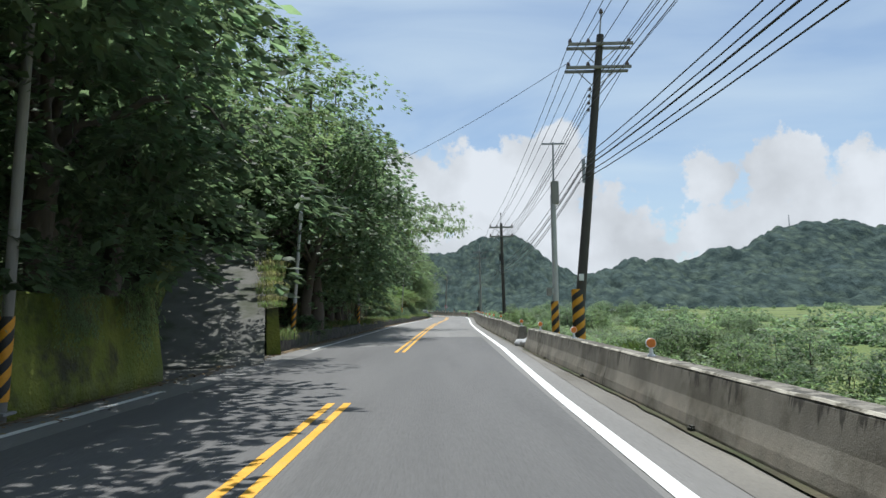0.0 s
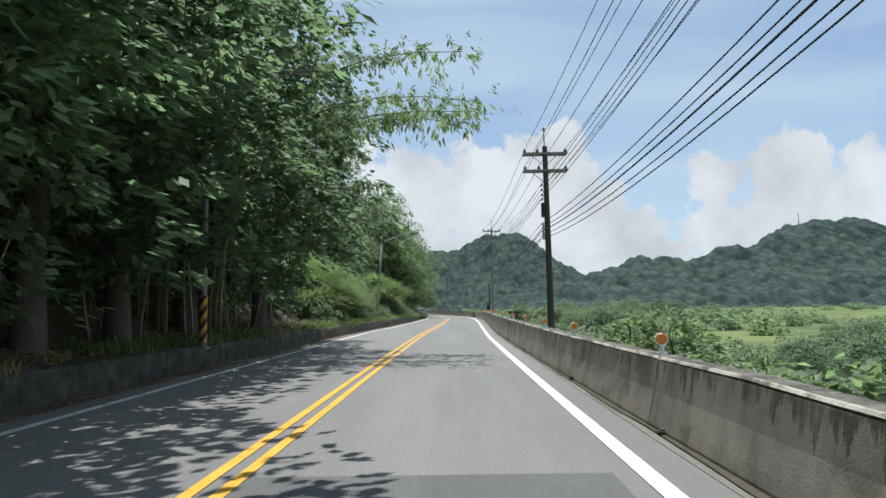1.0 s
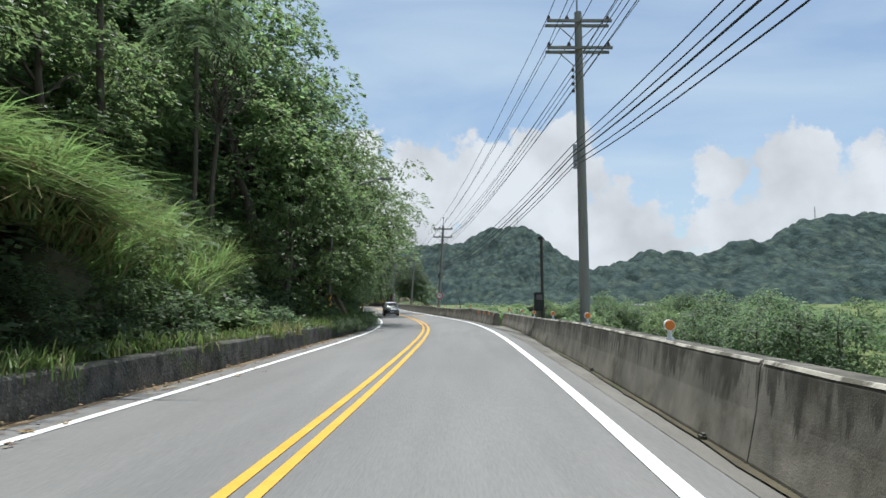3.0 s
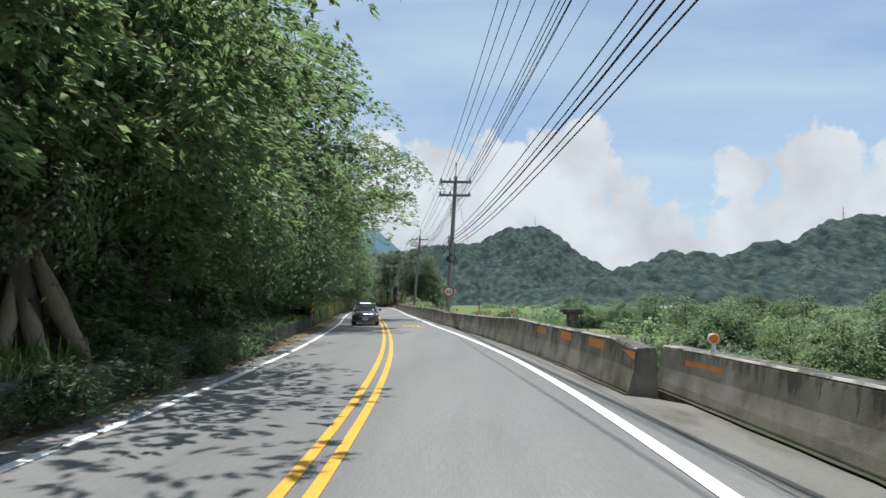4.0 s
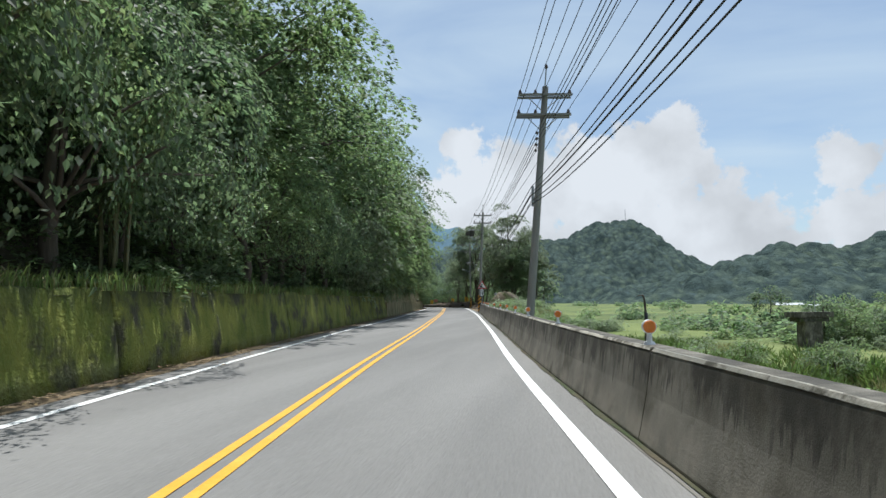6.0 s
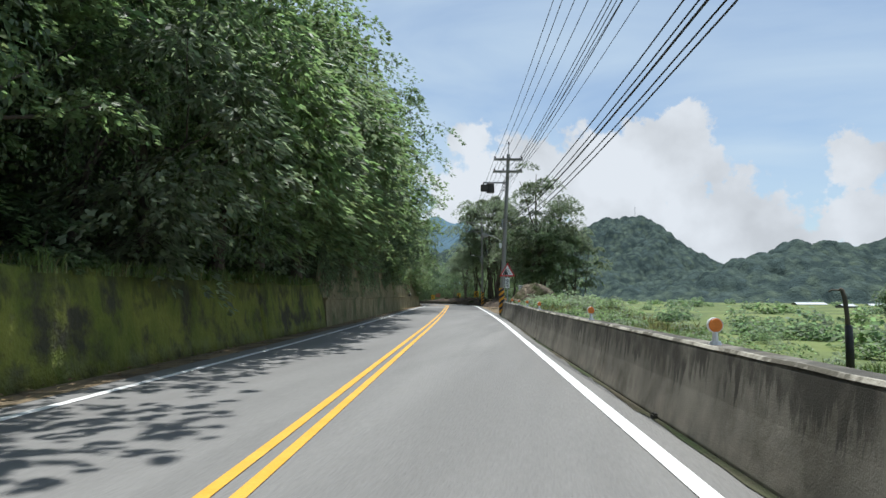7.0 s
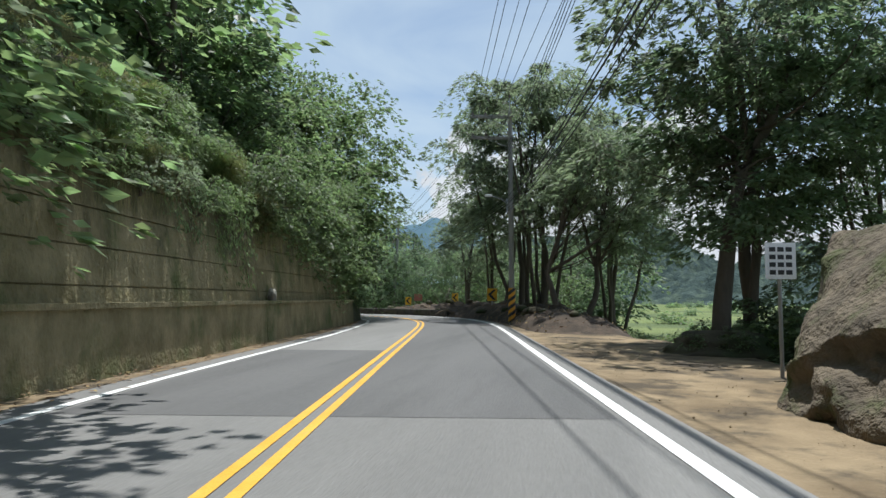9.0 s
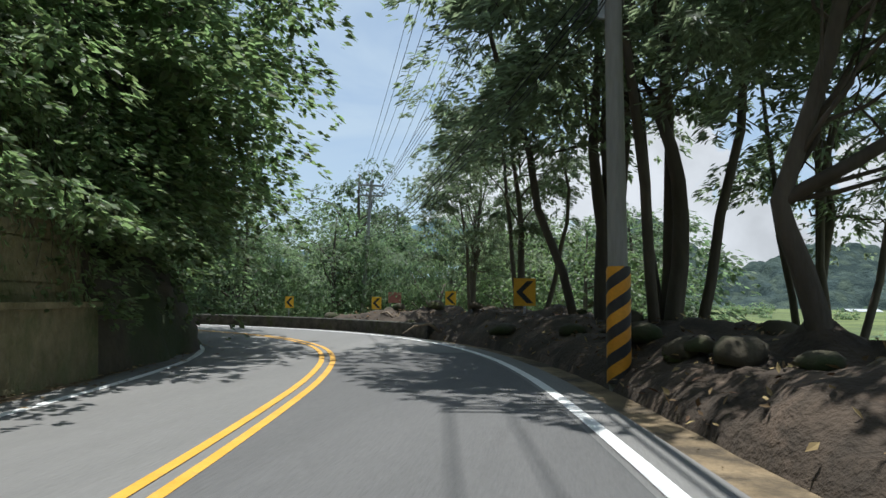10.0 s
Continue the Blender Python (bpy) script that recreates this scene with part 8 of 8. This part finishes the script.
def tumble(v_):
    """Leans the cabin's sides in towards a lower roof and rakes its front."""
    h_ = np.clip((v_[:, 2] - 0.95) / 0.65, 0, 1)
    v_[:, 1] *= 1.06 - 0.24 * h_
    v_[:, 0] -= np.where(v_[:, 0] > -0.2, 0.10, 0.0) * h_
    v_[:, 2] -= 0.09 * h_


x, y = road(146.35, -1.05)
car = empty("car", pose(x, y, 0, 0, 0, heading(146.35) - 90) @ Matrix.Diagonal((0.88, 0.88, 0.88, 1)), "dark grey people carrier standing in the oncoming lane", "car")
# local +x points towards the car's nose
body = [(-2.28, 0.66, 0.42, 0.98), (-2.22, 0.78, 0.30, 1.05), (-1.9, 0.85, 0.19, 1.06), (-1.2, 0.87, 0.17, 1.02), (0.0, 0.87, 0.17, 0.99), (0.9, 0.87, 0.17, 0.97), (1.25, 0.865, 0.17, 0.95),
        (1.6, 0.85, 0.17, 0.90), (1.95, 0.81, 0.17, 0.84), (2.15, 0.74, 0.18, 0.78), (2.26, 0.62, 0.20, 0.71), (2.31, 0.46, 0.24, 0.62)]
v, f = loft(body, 32, 4.2)
part("body", mesh_of("body", v, f, CAR_PAINT, True), None, car)
cabin = [(-2.15, 0.64, 0.92, 1.10), (-1.95, 0.70, 0.92, 1.36), (-1.6, 0.72, 0.92, 1.52), (-1.0, 0.73, 0.92, 1.58), (-0.2, 0.73, 0.92, 1.59), (0.25, 0.72, 0.92, 1.54), (0.7, 0.72, 0.92, 1.30), (1.1, 0.73, 0.92, 1.06), (1.28, 0.72, 0.90, 0.96)]
v, f = loft(cabin, 32, 4.6)
tumble(v)
glass_ = part("greenhouse", mesh_of("greenhouse", v, f, GLASS, True), None, car, "dark tinted windows")
roof = [(-2.0, 0.66, 1.30, 1.40), (-1.6, 0.685, 1.44, 1.545), (-1.0, 0.69, 1.50, 1.603), (-0.2, 0.69, 1.51, 1.61), (0.22, 0.68, 1.46, 1.562), (0.36, 0.66, 1.40, 1.48)]
v, f = loft(roof, 24, 5)
tumble(v)
part("roof", mesh_of("roof", v, f, CAR_PAINT, True), None, car)
for sy in (-1, 1):
    for pts in ([(1.30, 0.95), (1.16, 0.96), (0.25, 1.54), (0.36, 1.56)], [(-0.42, 0.97), (-0.50, 0.97), (-0.47, 1.56), (-0.40, 1.56)], [(-1.38, 0.98), (-1.50, 0.98), (-1.36, 1.53), (-1.27, 1.53)], [(-2.18, 1.0), (-1.98, 1.0), (-1.62, 1.50), (-1.78, 1.48)]):
        bm = bmesh.new()
        prism(bm, pts, sy * 0.66, sy * 0.742)
        for q in bm.verts:
            w_ = np.array([q.co])
            tumble(w_)
            q.co = w_[0]
        part("pillar", bm, CAR_PAINT, car)
    bm = bmesh.new()
    prism(bm, [(-2.1, 0.985), (1.15, 0.955), (1.15, 0.975), (-2.1, 1.005)], sy * 0.80, sy * 0.862)
    part("window_trim", bm, ALLOY, car, "chrome window trim")
    bm = bmesh.new()
    bmesh.ops.create_icosphere(bm, subdivisions=3, radius=1.0)
    bmesh.ops.transform(bm, matrix=pose(0.82, sy * 0.93, 1.0) @ Matrix.Diagonal((0.07, 0.11, 0.07, 1)), verts=bm.verts)
    part("door_mirror", bm, CAR_PAINT, car, smooth=True)
    bm = bmesh.new()
    bmesh.ops.create_icosphere(bm, subdivisions=3, radius=1.0)
    bmesh.ops.transform(bm, matrix=pose(1.98, sy * 0.64, 0.685, 0, 12, sy * -28) @ Matrix.Diagonal((0.30, 0.15, 0.075, 1)), verts=bm.verts)
    part("headlight", bm, LAMP_GLASS, car, "clear headlight", smooth=True)
    bm = bmesh.new()
    cyl(bm, 0.035, 0.035, (2.14, sy * 0.60, 0.36), (2.215, sy * 0.585, 0.36), 12)
    part("fog_lamp", bm, LAMP_GLASS, car)
    for px_ in (-0.55, 0.55):
        bm = bmesh.new()
        box(bm, (0.16, 0.03, 0.03), (px_ - 0.25, sy * 0.875, 0.86), 0.008)
        part("door_handle", bm, CAR_PAINT, car)
    for px_ in (-1.36, 1.36):
        bm = bmesh.new()
        cyl(bm, 0.36, 0.36, (px_, sy * 0.66, 0.33), (px_, sy * 0.835, 0.33), 28)
        part("wheel_arch", bm, CAR_BLACK, car)
        bm = bmesh.new()
        cyl(bm, 0.315, 0.315, (px_, sy * 0.64, 0.315), (px_, sy * 0.845, 0.315), 28)
        w_ = part("wheel", bm, RUBBER, car)
        bm = bmesh.new()
        cyl(bm, 0.21, 0.21, (px_, sy * 0.846, 0.315), (px_, sy * 0.853, 0.315), 24)
        part("rim", bm, CAR_BLACK, w_)
        for k in range(7):
            a_ = k * 2 * math.pi / 7
            bm = bmesh.new()
            cyl(bm, 0.028, 0.02, (px_, sy * 0.857, 0.315), (px_ + 0.2 * math.cos(a_), sy * 0.857, 0.315 + 0.2 * math.sin(a_)), 6)
            part("spoke", bm, ALLOY, w_)
bm = bmesh.new()
box(bm, (0.10, 0.78, 0.10), (2.265, 0, 0.635), 0.03)
part("grille", bm, CAR_BLACK, car)
bm = bmesh.new()
box(bm, (0.05, 0.86, 0.025), (2.31, 0, 0.595), 0.01)
part("grille_bar", bm, ALLOY, car, "chrome grille bar")
bm = bmesh.new()
box(bm, (0.10, 1.0, 0.13), (2.27, 0, 0.36), 0.03)
part("lower_intake", bm, CAR_BLACK, car)
bm = bmesh.new()
box(bm, (0.04, 1.15, 0.022), (2.305, 0, 0.295), 0.008)
part("bumper_trim", bm, ALLOY, car, "chrome bumper trim")
bm = bmesh.new()
box(bm, (0.02, 0.36, 0.15), (2.335, 0, 0.44), 0.006)
plate = part("number_plate", bm, SIGN_WHITE, car, "white plate")
bm = bmesh.new()
box(bm, (0.008, 0.28, 0.05), (2.347, 0, 0.44))
part("text_bar", bm, SIGN_BLACK, plate)
bm = bmesh.new()
cyl(bm, 0.05, 0.05, (2.27, 0, 0.70), (2.30, 0, 0.70), 18)
part("badge", bm, ALLOY, car)
for sy in (-1, 1):
    v, f = tube([(2.31, 0, 0.60), (2.29, sy * 0.28, 0.605), (2.20, sy * 0.50, 0.665), (2.08, sy * 0.64, 0.72)], [0.022, 0.02, 0.02, 0.008], 8)
    part("grille_wing", mesh_of("grille_wing", v, f, ALLOY, True), None, car, "chrome grille wing")
for sy in (-1, 1):
    bm = bmesh.new()
    box(bm, (0.6, 0.02, 0.02), (1.10, sy * 0.32, 0.985), 0.006, Matrix.Rotation(radians(sy * 70), 4, "Z"))
    part("wiper", bm, CAR_BLACK, car)
